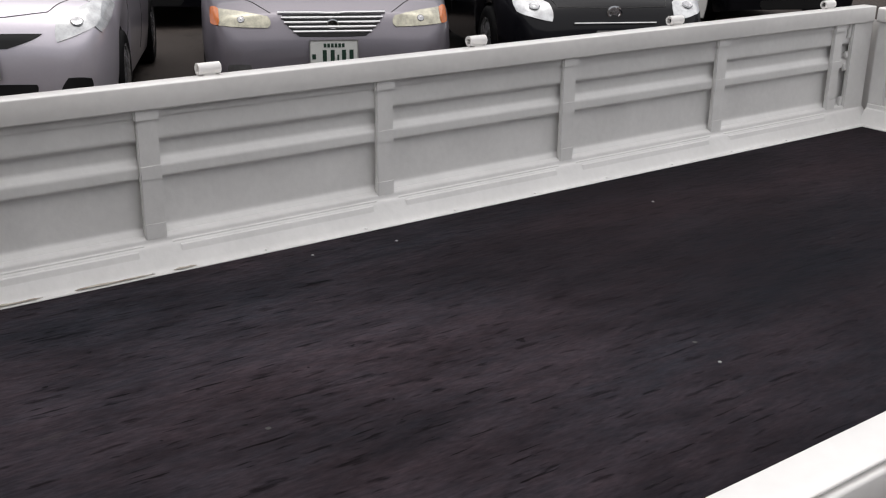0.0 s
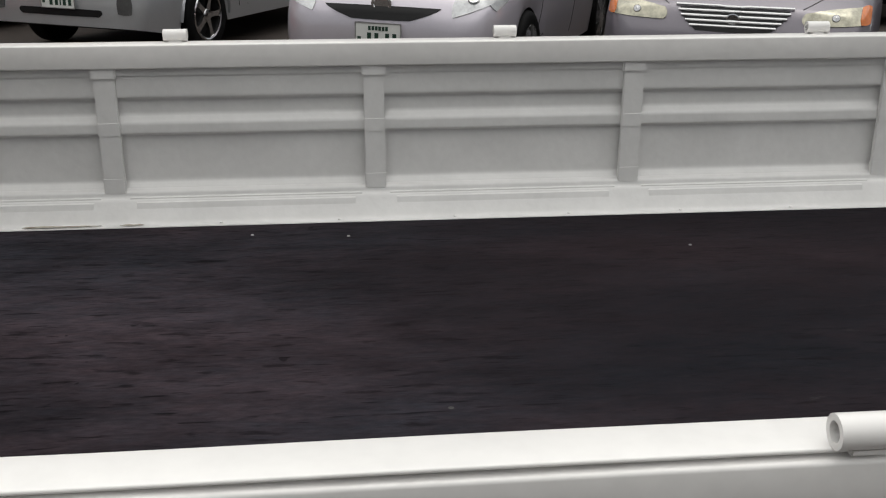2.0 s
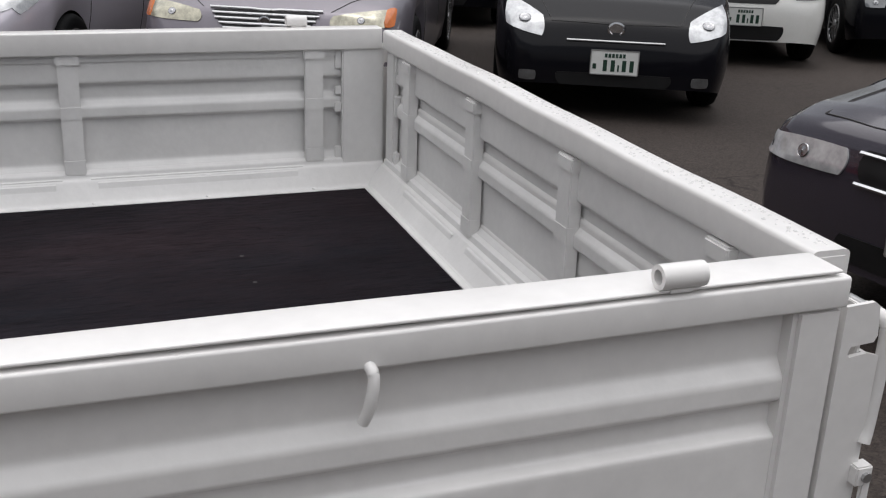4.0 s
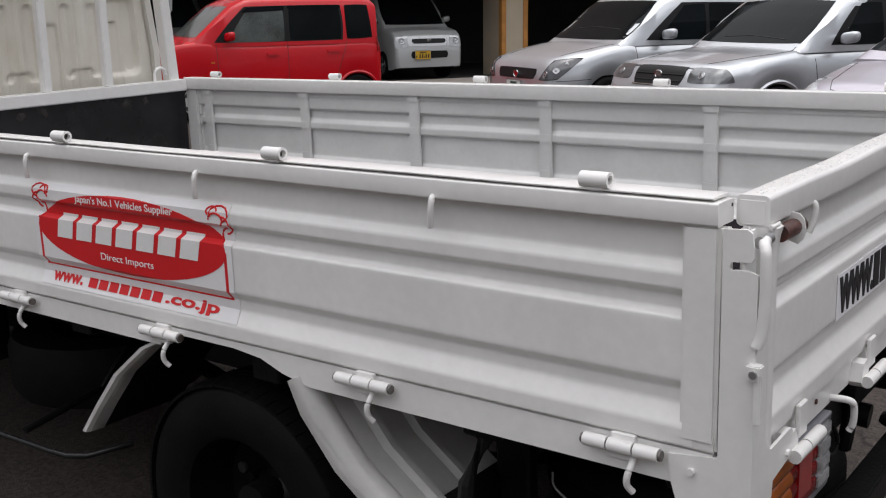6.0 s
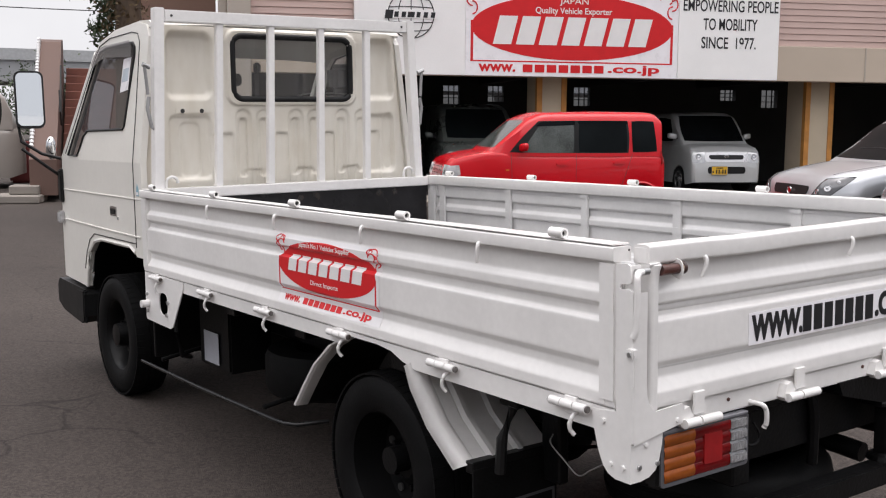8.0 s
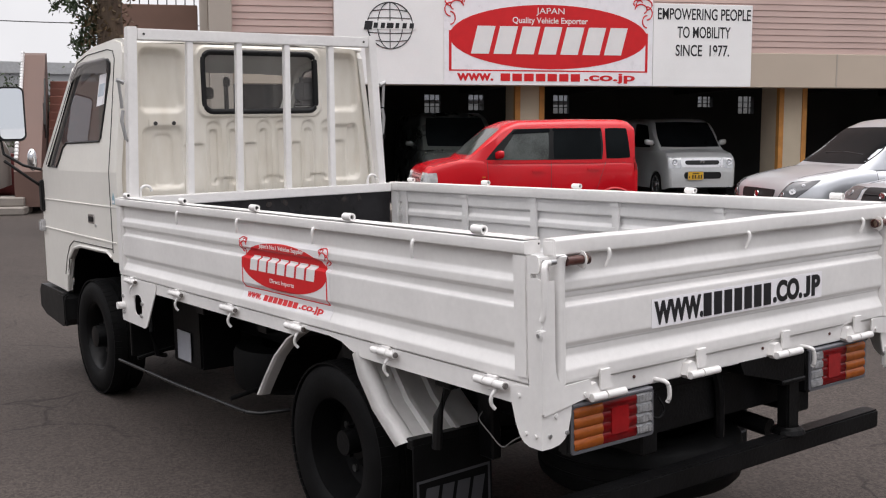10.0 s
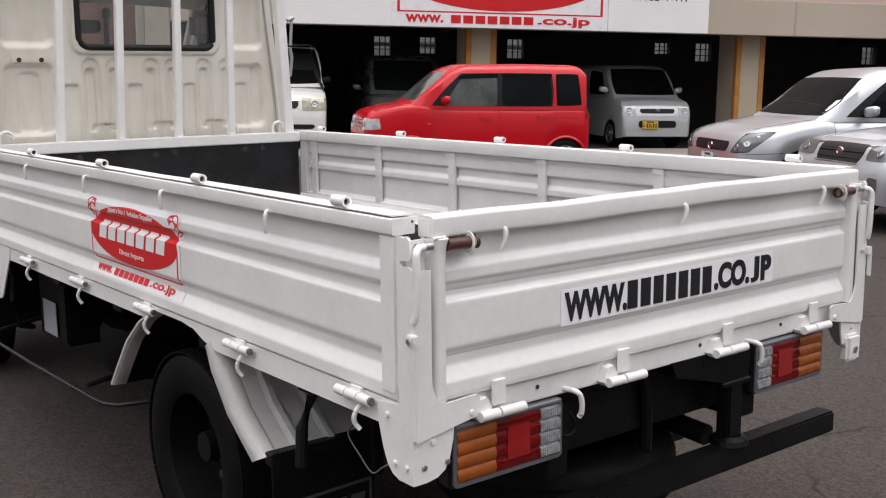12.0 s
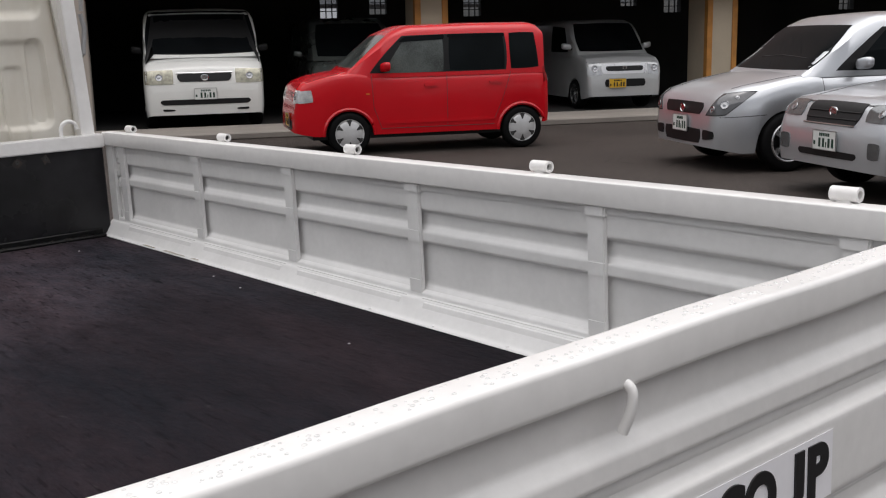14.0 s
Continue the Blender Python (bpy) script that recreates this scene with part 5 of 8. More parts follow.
def cab_side(far):
    f = (lambda a, b, d: (a, CY1 - inset(b) - d, b)) if far else (lambda a, b, d: (a, CY0 + inset(b) + d, b))
    lower = [(-1.66, BELT), (-2.95, BELT), (-2.985, 1.10), (-3.0, 0.90), (-3.0, 0.62), (-2.60, 0.60), (-2.575, 0.70), (-2.52, 0.80), (-2.42, 0.865),
             (-2.30, 0.885), (-1.86, 0.885), (-1.79, 0.86), (-1.77, 0.84), (-1.66, 0.84)]
    upper = [(-1.66, BELT), (-1.66, 1.90), (-1.70, 1.955), (-1.80, 1.975), (-2.16, 1.962), (-2.38, 1.92), (-2.47, 1.86), (-2.95, BELT)]
    win = [(-1.935, 1.462), (-1.915, 1.478), (-1.83, 1.82), (-1.835, 1.86), (-1.87, 1.882), (-2.25, 1.880), (-2.36, 1.865), (-2.43, 1.815), (-2.83, BELT + 0.02),
           (-2.66, BELT + 0.02), (-2.62, 1.36), (-2.56, 1.43), (-2.50, 1.456)]
    part("lower_side", slab(lower, [], f, 0.03), CREAM, cab)
    part("upper_side", slab(upper, [win], f, 0.03), CREAM, cab)
    rim = tube([f(a, b, -0.002) for a, b in win], 0.0065, n=6, closed=True)
    part("window_rubber", rim, PLASTIC, cab, smooth=True)
    inner = [((a + 2.25) * 0.995 - 2.25, (b - 1.6) * 0.995 + 1.6) for a, b in win]
    # the near pane's dimness is put into its glass colour
    w = part("side_window", pane(inner, lambda a, b, d: f(a, b, d + 0.010)), GLASS if far else GLASS_DIM, cab)
    vis = [(-1.825, 1.80), (-1.83, 1.87), (-1.87, 1.892), (-2.25, 1.890), (-2.37, 1.873), (-2.445, 1.81), (-2.42, 1.78), (-2.33, 1.815), (-2.2, 1.83), (-1.86, 1.81)]
    part("rain_visor", pane(vis, lambda a, b, d: f(a, b, d - 0.022)), GLASS_SMOKE, cab, "smoked plastic rain visor")
    # door shut lines and the pressed crease
    sm = bmesh.new()
    for pts in ([(-1.765, 0.885), (-1.765, BELT), (-1.765, 1.55), (-1.775, 1.88), (-1.81, 1.922), (-1.90, 1.935), (-2.22, 1.928), (-2.38, 1.897), (-2.46, 1.825), (-2.88, BELT + 0.03)],
                [(-1.765, 0.905), (-2.42, 0.905), (-2.50, 0.87), (-2.56, 0.80), (-2.61, 0.70)]):
        tube([f(a, b, -0.0005) for a, b in pts], 0.0032, sm, 5)
    part("door_seam", sm, SEAM, cab)
    cr = tube([f(a, 1.125, -0.0008) for a in (-1.662, -2.0, -2.4, -2.98)], 0.004, n=5)
    part("body_crease", cr, CREAM, cab)
    cr = tube([f(a, b, -0.001) for a, b in ((-1.70, 0.94), (-2.3, 0.945), (-2.99, 0.955))], 0.005, n=5)
    part("body_crease", cr, CREAM, cab)
    arch = [(-2.60, 0.60), (-2.575, 0.70), (-2.52, 0.80), (-2.42, 0.865), (-2.30, 0.885), (-1.86, 0.885), (-1.79, 0.86)]
    part("arch_lip", tube([f(a, b, 0.004) for a, b in arch], 0.011, n=6), CREAM, cab, smooth=True)
    y = sorted((f(0, 1.0, -0.004)[1], f(0, 1.0, 0.004)[1]))
    h = part("door_handle", box(-2.135, -2.035, y[0], y[1], 1.022, 1.072, 0.003, 2), CHROME, cab, "chrome door handle with black grip")
    part("grip", box(-2.125, -2.05, y[0] - 0.003, y[1] + 0.003, 1.032, 1.060, 0.003, 2), PLASTIC, h)
    part("key_lock", lathe([(0.008, -0.006), (0.008, 0.006)], "y", 10, None, f(-2.015, 1.015, 0.0)), STEEL, h)
    if not far:
        s = part("window_sheet", slab([(-1.925, 1.655), (-2.04, 1.645), (-2.015, 1.81), (-1.905, 1.815)], [], lambda a, b, d: f(a, b, d + 0.0075), 0.001), WHITE_VINYL, cab, "white paper sheet stuck on the side window")
        part("print_lines", slab([(-1.935, 1.70), (-2.02, 1.695), (-2.005, 1.76), (-1.925, 1.765)], [], lambda a, b, d: f(a, b, d + 0.006), 0.0008), mat("pale_print", (0.5, 0.56, 0.62), rough=0.6), s)
        e = part("emblem_sticker", slab([(-1.735, 1.14), (-1.70, 1.14), (-1.70, 1.175), (-1.7175, 1.20), (-1.735, 1.175)], [], lambda a, b, d: f(a, b, d - 0.0015), 0.001), mat("blue_sticker", (0.25, 0.42, 0.5), rough=0.4), cab)
        part("emblem_field", slab([(-1.73, 1.146), (-1.705, 1.146), (-1.705, 1.16), (-1.73, 1.16)], [], lambda a, b, d: f(a, b, d - 0.0025), 0.001), WHITE_VINYL, e)


cab_side(False)
cab_side(True)


def cab_section(pts, y0f, y1f, material, name, thick=0.03, crown=0.02, n=10):
    """A skin across the cab: (x, z) pairs from rear to front, bowed outwards."""
    bm = bmesh.new()
    rows = []
    for x, z in pts:
        a, b = y0f(z), y1f(z)
        row = []
        for i in range(n + 1):
            u = i / n
            e = 1 - abs(2 * u - 1) ** 3
            row.append(bm.verts.new((x - crown * e * 0.8, a + (b - a) * u, z + crown * e)))
        rows.append(row)
    for i in range(len(rows) - 1):
        for j in range(n):
            bm.faces.new((rows[i][j], rows[i + 1][j], rows[i + 1][j + 1], rows[i][j + 1]))
    bmesh.ops.recalc_face_normals(bm, faces=bm.faces)
    if thick:
        bmesh.ops.solidify(bm, geom=bm.faces, thickness=thick)
    return part(name, bm, material, cab, smooth=True)


l0 = lambda z: CY0 + inset(z) + 0.004
l1 = lambda z: CY1 - inset(z) - 0.004
cab_section([(-1.648, 1.945), (-1.652, 1.958), (-1.668, 1.970), (-1.70, 1.977), (-1.80, 1.983), (-2.16, 1.966), (-2.38, 1.924), (-2.465, 1.865)], l0, l1, CREAM, "roof")
cab_section([(-2.95, BELT), (-2.985, 1.10), (-3.0, 0.90), (-3.0, 0.62)], l0, l1, CREAM, "front_panel", crown=0.01)
cab_section([(-2.467, 1.863), (-2.63, 1.67), (-2.79, 1.485), (-2.945, 1.305)], lambda z: l0(z) + 0.05, lambda z: l1(z) - 0.05, SCREEN_GLASS, "windscreen", 0.0, 0.012)
for y, s in ((0, 1), (1, -1)):
    base = [(-2.465, 1.86), (-2.948, BELT)]
    pts = [Vector((x, (l0(z) if y == 0 else l1(z)) + s * 0.02, z)) for x, z in base]
    part("windscreen_pillar", tube(pts, 0.028, n=8), CREAM, cab, smooth=True)

# rear wall of the cab: one pressed sheet with a window opening, recessed fields and finger-shaped swages
WY0, WY1, WZ0, WZ1 = 0.540, 1.212, 1.603, 1.916


def recess(y, z, y0, y1, z0, z1, r, depth, soft=0.012):
    """Depth of a rounded pressing at arrays of places; soft is the width of its slope."""
    cy, cz, hy, hz = (y0 + y1) / 2, (z0 + z1) / 2, (y1 - y0) / 2, (z1 - z0) / 2
    dy, dz = np.abs(y - cy) - (hy - r), np.abs(z - cz) - (hz - r)
    d = np.hypot(np.maximum(dy, 0), np.maximum(dz, 0)) + np.minimum(np.maximum(dy, dz), 0) - r
    t = np.clip(0.5 - d / soft, 0, 1)
    return 1.5 * depth * t * t * (3 - 2 * t)


def rear_wall():
    ys, zs = np.linspace(0.058, 1.602, 222), np.linspace(0.84, 1.953, 160)
    y, z = np.meshgrid(ys, zs, indexing="ij")
    g = np.zeros_like(y)
    for a, b in ((0.592, 0.707), (0.887, 0.997), (1.161, 1.284)):
        for c in (a, b):
            g += recess(y, z, c - 0.040, c + 0.040, 1.00, 1.552, 0.038, 0.007)
            g += recess(y, z, c - 0.022, c + 0.022, 1.215, 1.508, 0.021, 0.009)
    for a, b in ((0.42, 0.535), (0.765, 0.835), (1.05, 1.11), (1.335, 1.40)):
        g += recess(y, z, a, b, 1.00, 1.432, 0.012, 0.007)
    for a, b in ((0.19, 0.425), (1.305, 1.50)):
        g += recess(y, z, a, b, 1.612, 1.915, 0.04, 0.018, 0.035)
        g += recess(y, z, a + 0.01, b - 0.01, 1.215, 1.520, 0.03, 0.010, 0.02)
    g += recess(y, z, 1.425, 1.49, 1.225, 1.530, 0.03, 0.008)
    g += recess(y, z, 0.26, 0.36, 1.225, 1.49, 0.03, 0.006)
    for c in (0.65, 0.942, 1.222):
        g += recess(y, z, c - 0.055, c + 0.055, 1.10, 1.25, 0.02, 0.006)
    g -= recess(y, z, WY0 - 0.035, WY1 + 0.035, WZ0 - 0.03, WZ1 + 0.03, 0.06, 0.008)
    edge = np.abs((y - 0.83) / 0.772)
    x = -1.652 - g - 0.055 * np.clip((edge - 0.86) / 0.14, 0, 1) ** 2
    slope = np.interp(z, [0.84, 1.30, 1.953], [1.0, 0.992, 0.902])
    yy = 0.83 + (y - 0.83) * np.where(edge > 0.75, 1 - (1 - slope) * (edge - 0.75) / 0.25, 1.0)
    n1, n2 = y.shape
    r = 0.05
    dy, dz = np.abs(y - (WY0 + WY1) / 2) - ((WY1 - WY0) / 2 - r), np.abs(z - (WZ0 + WZ1) / 2) - ((WZ1 - WZ0) / 2 - r)
    inside = np.hypot(np.maximum(dy, 0), np.maximum(dz, 0)) + np.minimum(np.maximum(dy, dz), 0) - r < -0.002
    bm = bmesh.new()
    vs = [bm.verts.new(p) for p in zip(x.ravel().tolist(), yy.ravel().tolist(), z.ravel().tolist())]
    for i in range(n1 - 1):
        for k in range(n2 - 1):
            if not (inside[i, k] and inside[i + 1, k] and inside[i, k + 1] and inside[i + 1, k + 1]):
                q = i * n2 + k
                bm.faces.new((vs[q], vs[q + n2], vs[q + n2 + 1], vs[q + 1]))
    bmesh.ops.delete(bm, geom=[v for v in bm.verts if not v.link_faces], context="VERTS")
    bm.normal_update()
    low = {v: bm.verts.new(v.co - Vector((0.012, 0, 0))) for v in list(bm.verts)}
    rim = [e for e in bm.edges if len(e.link_faces) == 1]
    for f in list(bm.faces):
        bm.faces.new([low[v] for v in reversed(f.verts)])
    for e in rim:
        a, b = e.verts
        bm.faces.new((a, b, low[b], low[a]))
    part("rear_wall", bm, CREAM_DIRTY, cab, "dusty cream pressed steel rear wall", smooth=True)


rear_wall()
ro = rounded(WY0, WY1, WZ0, WZ1, 0.05)
part("rear_window", pane(rounded(WY0 + 0.002, WY1 - 0.002, WZ0 + 0.002, WZ1 - 0.002, 0.049), lambda a, b, d: (-1.664 - d, a, b)), GLASS_VEILED, cab)
part("window_rubber", tube([(-1.648, a, b) for a, b in ro], 0.0165, n=10, closed=True), PLASTIC, cab, smooth=True)
bm = box(-1.655, -1.647, 0.235, 0.412, 1.532, 1.567, 0.003, 2)
sp = part("striker_plate", bm, CREAM_DIRTY, cab)
for y in (0.271, 0.369):
    part("bolt_hole", lathe([(0.011, 0), (0.011, 0.002), (0.0003, 0.002)], "x", 10, None, (-1.647, y, 1.546), closed=False), SEAM, sp)

# inside the cab
part("cab_floor", box(-2.95, -1.69, 0.09, 1.57, 0.86, 0.90), PLASTIC, cab)
part("dashboard", box(-2.90, -2.62, 0.10, 1.56, 1.0, 1.27, 0.04, 3), PLASTIC, cab)
for y0, y1 in ((0.16, 0.62), (0.66, 1.02), (1.06, 1.52)):
    s = part("seat", box(-2.25, -1.80, y0, y1, 0.95, 1.12, 0.04, 3), UPHOLSTERY, cab)
    part("seat_back", box(-1.90, -1.77, y0, y1, 1.10, 1.62, 0.05, 3), UPHOLSTERY, s)
for y0, y1 in ((0.28, 0.52), (1.18, 1.42)):
    part("headrest", box(-1.87, -1.78, y0, y1, 1.64, 1.80, 0.035, 3), UPHOLSTERY, cab)
part("steering_wheel", tube([(-2.50 + 0.10 * math.sin(a) * 0.6, 1.28 + 0.19 * math.cos(a), 1.28 + 0.19 * math.sin(a) * 0.8) for a in [2 * math.pi * i / 24 for i in range(24)]], 0.013, n=8, closed=True), PLASTIC, cab, smooth=True)
part("belt_reel", box(-1.735, -1.700, 0.690, 0.722, 1.735, 1.790, 0.008, 2), PLASTIC, cab, "black seat belt reel")
part("seat_belt", box(-1.722, -1.718, 0.690, 0.716, 1.15, 1.740, 0.001), PLASTIC, cab, "black seat belt")
part("rear_view_mirror", box(-2.42, -2.40, 0.72, 0.94, 1.70, 1.77, 0.01, 2), PLASTIC, cab)

# inner wheel houses, bumper, mirror
for y0, y1 in ((0.09, 0.42), (1.24, 1.57)):
    pts = [(-2.60, 0.58), (-2.54, 0.78), (-2.42, 0.875), (-1.9, 0.895), (-1.72, 0.80), (-1.69, 0.50)]
    bm = extrude_profile([(a, b) for a, b in pts], y0, y1, lambda y, a, b: (a, y, b), 0, 1)
    bmesh.ops.solidify(bm, geom=bm.faces, thickness=0.006)
    part("wheel_house", bm, BLACKP, cab)
    part("wheel_house_wall", box(-2.62, -1.68, 0.42 if y0 < 0.5 else 1.23, 0.43 if y0 < 0.5 else 1.24, 0.45, 0.90), BLACKP, cab)
bb = [(-3.10, 0.56), (-3.06, 0.60), (-2.63, 0.585), (-2.60, 0.55), (-2.60, 0.43), (-2.66, 0.385), (-3.0, 0.42), (-3.10, 0.46)]
part("front_bumper", slab(bb, [], lambda a, b, d: (a, 0.035 + d, b), 1.59), PLASTIC, cab, "black plastic front bumper")
part("bumper_corner", box(-2.72, -2.60, 0.03, 0.06, 0.39, 0.58, 0.01, 2), PLASTIC, cab)
m = Matrix.Translation((-2.99, -0.095, 1.635)) @ Matrix.Rotation(radians(-12), 4, "Z") @ Matrix.Rotation(radians(-5.3), 4, "Y")
bm = slab(rounded(-0.078, 0.078, -0.160, 0.160, 0.035), [], lambda a, b, d: (d - 0.034, a, b), 0.05)
mh = part("wing_mirror", moved(bm, m), PLASTIC, cab, "black framed wing mirror on a bar")
bm = slab(rounded(-0.068, 0.068, -0.149, 0.149, 0.028), [], lambda a, b, d: (0.0162 + d, a, b), 0.002)
part("mirror_glass", moved(bm, m), MIRROR, mh)
part("mirror_arm", tube([(-3.01, -0.16, 1.50), (-3.0, -0.15, 1.40), (-2.97, -0.05, 1.33), (-2.96, 0.05, 1.30)], 0.009, n=8), PLASTIC, cab, smooth=True)
part("mirror_arm", tube([(-3.0, -0.15, 1.36), (-2.96, -0.02, 1.25), (-2.98, 0.05, 1.20)], 0.009, n=8), PLASTIC, cab, smooth=True)
part("mirror_mount", box(-2.99, -2.94, 0.035, 0.07, 1.05, 1.24, 0.008, 2), PLASTIC, cab)
bm = bmesh.new()
bmesh.ops.create_uvsphere(bm, u_segments=14, v_segments=8, radius=0.045)
for v in bm.verts:
    v.co = Vector((v.co.x * 0.6, v.co.y * 0.7, v.co.z * 1.5)) + Vector((-3.03, 0.02, 1.36))
part("side_lamp_mirror", bm, CHROME, cab, "small chrome-backed round mirror", smooth=True)
for y in (0.02, 1.64):
    part("turn_lamp", box(-2.99, -2.95, y, y + 0.02 if y > 1 else y + 0.04, 0.93, 1.0, 0.008, 2), CLEAR_LENS, cab)
part("seat_belt_buckle", tube([(-1.64, 0.09, 0.86), (-1.63, 0.085, 0.82), (-1.61, 0.085, 0.80), (-1.60, 0.09, 0.84)], 0.006, n=6), STEEL, cab)

# ---- round red trade sticker on the near gate: trade name as plain blocks
def badge(place, w, h, name, label, parent, top_line, low_line, cuts=(), mid=0.10, top=0.325, name_z=0.11, name_h=0.23, rule=0.30, film=WHITE_VINYL):
    """A red oval with white writing in a thin red frame, in the x, z plane facing -y; place maps (x, z, lift)."""
    cut = lambda outer, holes, lift, m, nm, par: part(nm, slab(outer, holes, lambda a, b, d: place(a, b, lift + d), 0.0006, cuts=cuts), m, par)
    field = cut([(-w * 0.5, -h * 0.5), (w * 0.5, -h * 0.5), (w * 0.5, h * 0.5), (-w * 0.5, h * 0.5)], [], 0.0, film, name, parent)
    field["label"] = label
    ov = [(w * 0.475 * math.cos(a), h * mid + h * 0.36 * math.sin(a)) for a in [2 * math.pi * i / 48 for i in range(48)]]
    cut(ov, [], 0.001, RED_STICKER, "red_oval", field)
    for s in (-1, 1):
        cut([(s * w * 0.465, -h * rule), (s * w * 0.477, -h * rule), (s * w * 0.477, h * 0.1), (s * w * 0.465, h * 0.1)], [], 0.0004, RED_STICKER, "frame_line", field)
        # curling ribbon ends at the upper corners
        for k, (ca, cb, ra, rb, t0, t1) in enumerate(((0.455, 0.425, 0.040, 0.065, -1.2, 3.6), (0.440, 0.375, 0.030, 0.055, -1.0, 3.2), (0.470, 0.330, 0.026, 0.075, -1.6, 1.7), (0.470, 0.235, 0.022, 0.070, 1.5, 4.7), (0.425, 0.440, 0.022, 0.040, 0.2, 3.9))):
            pts = [(s * w * (ca + ra * math.cos(t0 + (t1 - t0) * i / 9)), h * (cb + rb * math.sin(t0 + (t1 - t0) * i / 9))) for i in range(10)]
            bm = tube([place(a, b, 0.0010) for a, b in pts], w * 0.0034, n=5)
            part("ribbon", bm, RED_STICKER, field)
    cut([(-w * 0.477, -h * (rule + 0.01)), (w * 0.477, -h * (rule + 0.01)), (w * 0.477, -h * (rule - 0.005)), (-w * 0.477, -h * (rule - 0.005))], [], 0.0008, RED_STICKER, "frame_line", field)

    def put(bm, cx, cz, lift, m, nm):
        for c in cuts:
            bmesh.ops.bisect_plane(bm, geom=[*bm.verts, *bm.edges, *bm.faces], plane_co=(0, 0, c - cz), plane_no=(0, 0, 1))
        for v in bm.verts:
            v.co = Vector(place(v.co.x + cx, v.co.z + cz, lift - v.co.y))
        part(nm, bm, m, field)

    put(words(top_line, h * 0.09, w * (0.50 if len(top_line) > 26 else 0.36), bold=0.012, depth=0.0006), 0, h * top, 0.0024, WHITE_INK, "writing")
    if low_line:
        put(words(low_line, h * 0.085, w * 0.27, depth=0.0006), 0, -h * 0.13, 0.0024, WHITE_INK, "writing")
    for k in range(7):
        put(bars([w * 0.084], h * name_h, 0, 0.25, 0.0006), (k - 3) * w * 0.106, h * name_z, 0.0024, WHITE_INK, "name_block")
    put(words("www.", h * 0.085, w * 0.17, bold=0.03, depth=0.0006), -w * 0.355, -h * 0.415, 0.002, RED_STICKER, "writing")
    for k in range(7):
        put(bars([w * 0.045], h * 0.085, 0, 0, 0.0006), w * (-0.045 + 0.056 * (k - 3)), -h * 0.415, 0.002, RED_STICKER, "name_block")
    put(words(".co.jp", h * 0.115, w * 0.25, bold=0.03, depth=0.0006), w * 0.29, -h * 0.42, 0.002, RED_STICKER, "writing")
    return field


def on_gate(a, b, lift):
    """The sticker follows the pressed panel."""
    z = 0.9625 + b
    d = np.interp(-z, [-p[1] for p in SIDE], [p[0] for p in SIDE])
    return (0.195 + a, float(d) - 0.0012 - lift, z)


def badge_on_gate():
    badge(on_gate, 0.69, 0.245, "trade_sticker", "round red and white trade sticker on the gate", truck, "Japan's No.1 Vehicles Supplier", "Direct Imports",
              [z - 0.9625 for _, z in SIDE[1:11]], top=0.385, film=mat("clear_sticker_film", (0.80, 0.785, 0.79), rough=0.35, vary=0.05, scale=4))


badge_on_gate()

# ======== parked cars
from mathutils.bvhtree import BVHTree


def lerp(pts, x):
    return float(np.interp(x, [p[0] for p in pts], [p[1] for p in pts]))


def squircle(u, v, k):
    return u * math.sqrt(1 - k * v * v / 2), v * math.sqrt(1 - k * u * u / 2)


Q = math.sqrt(0.5)


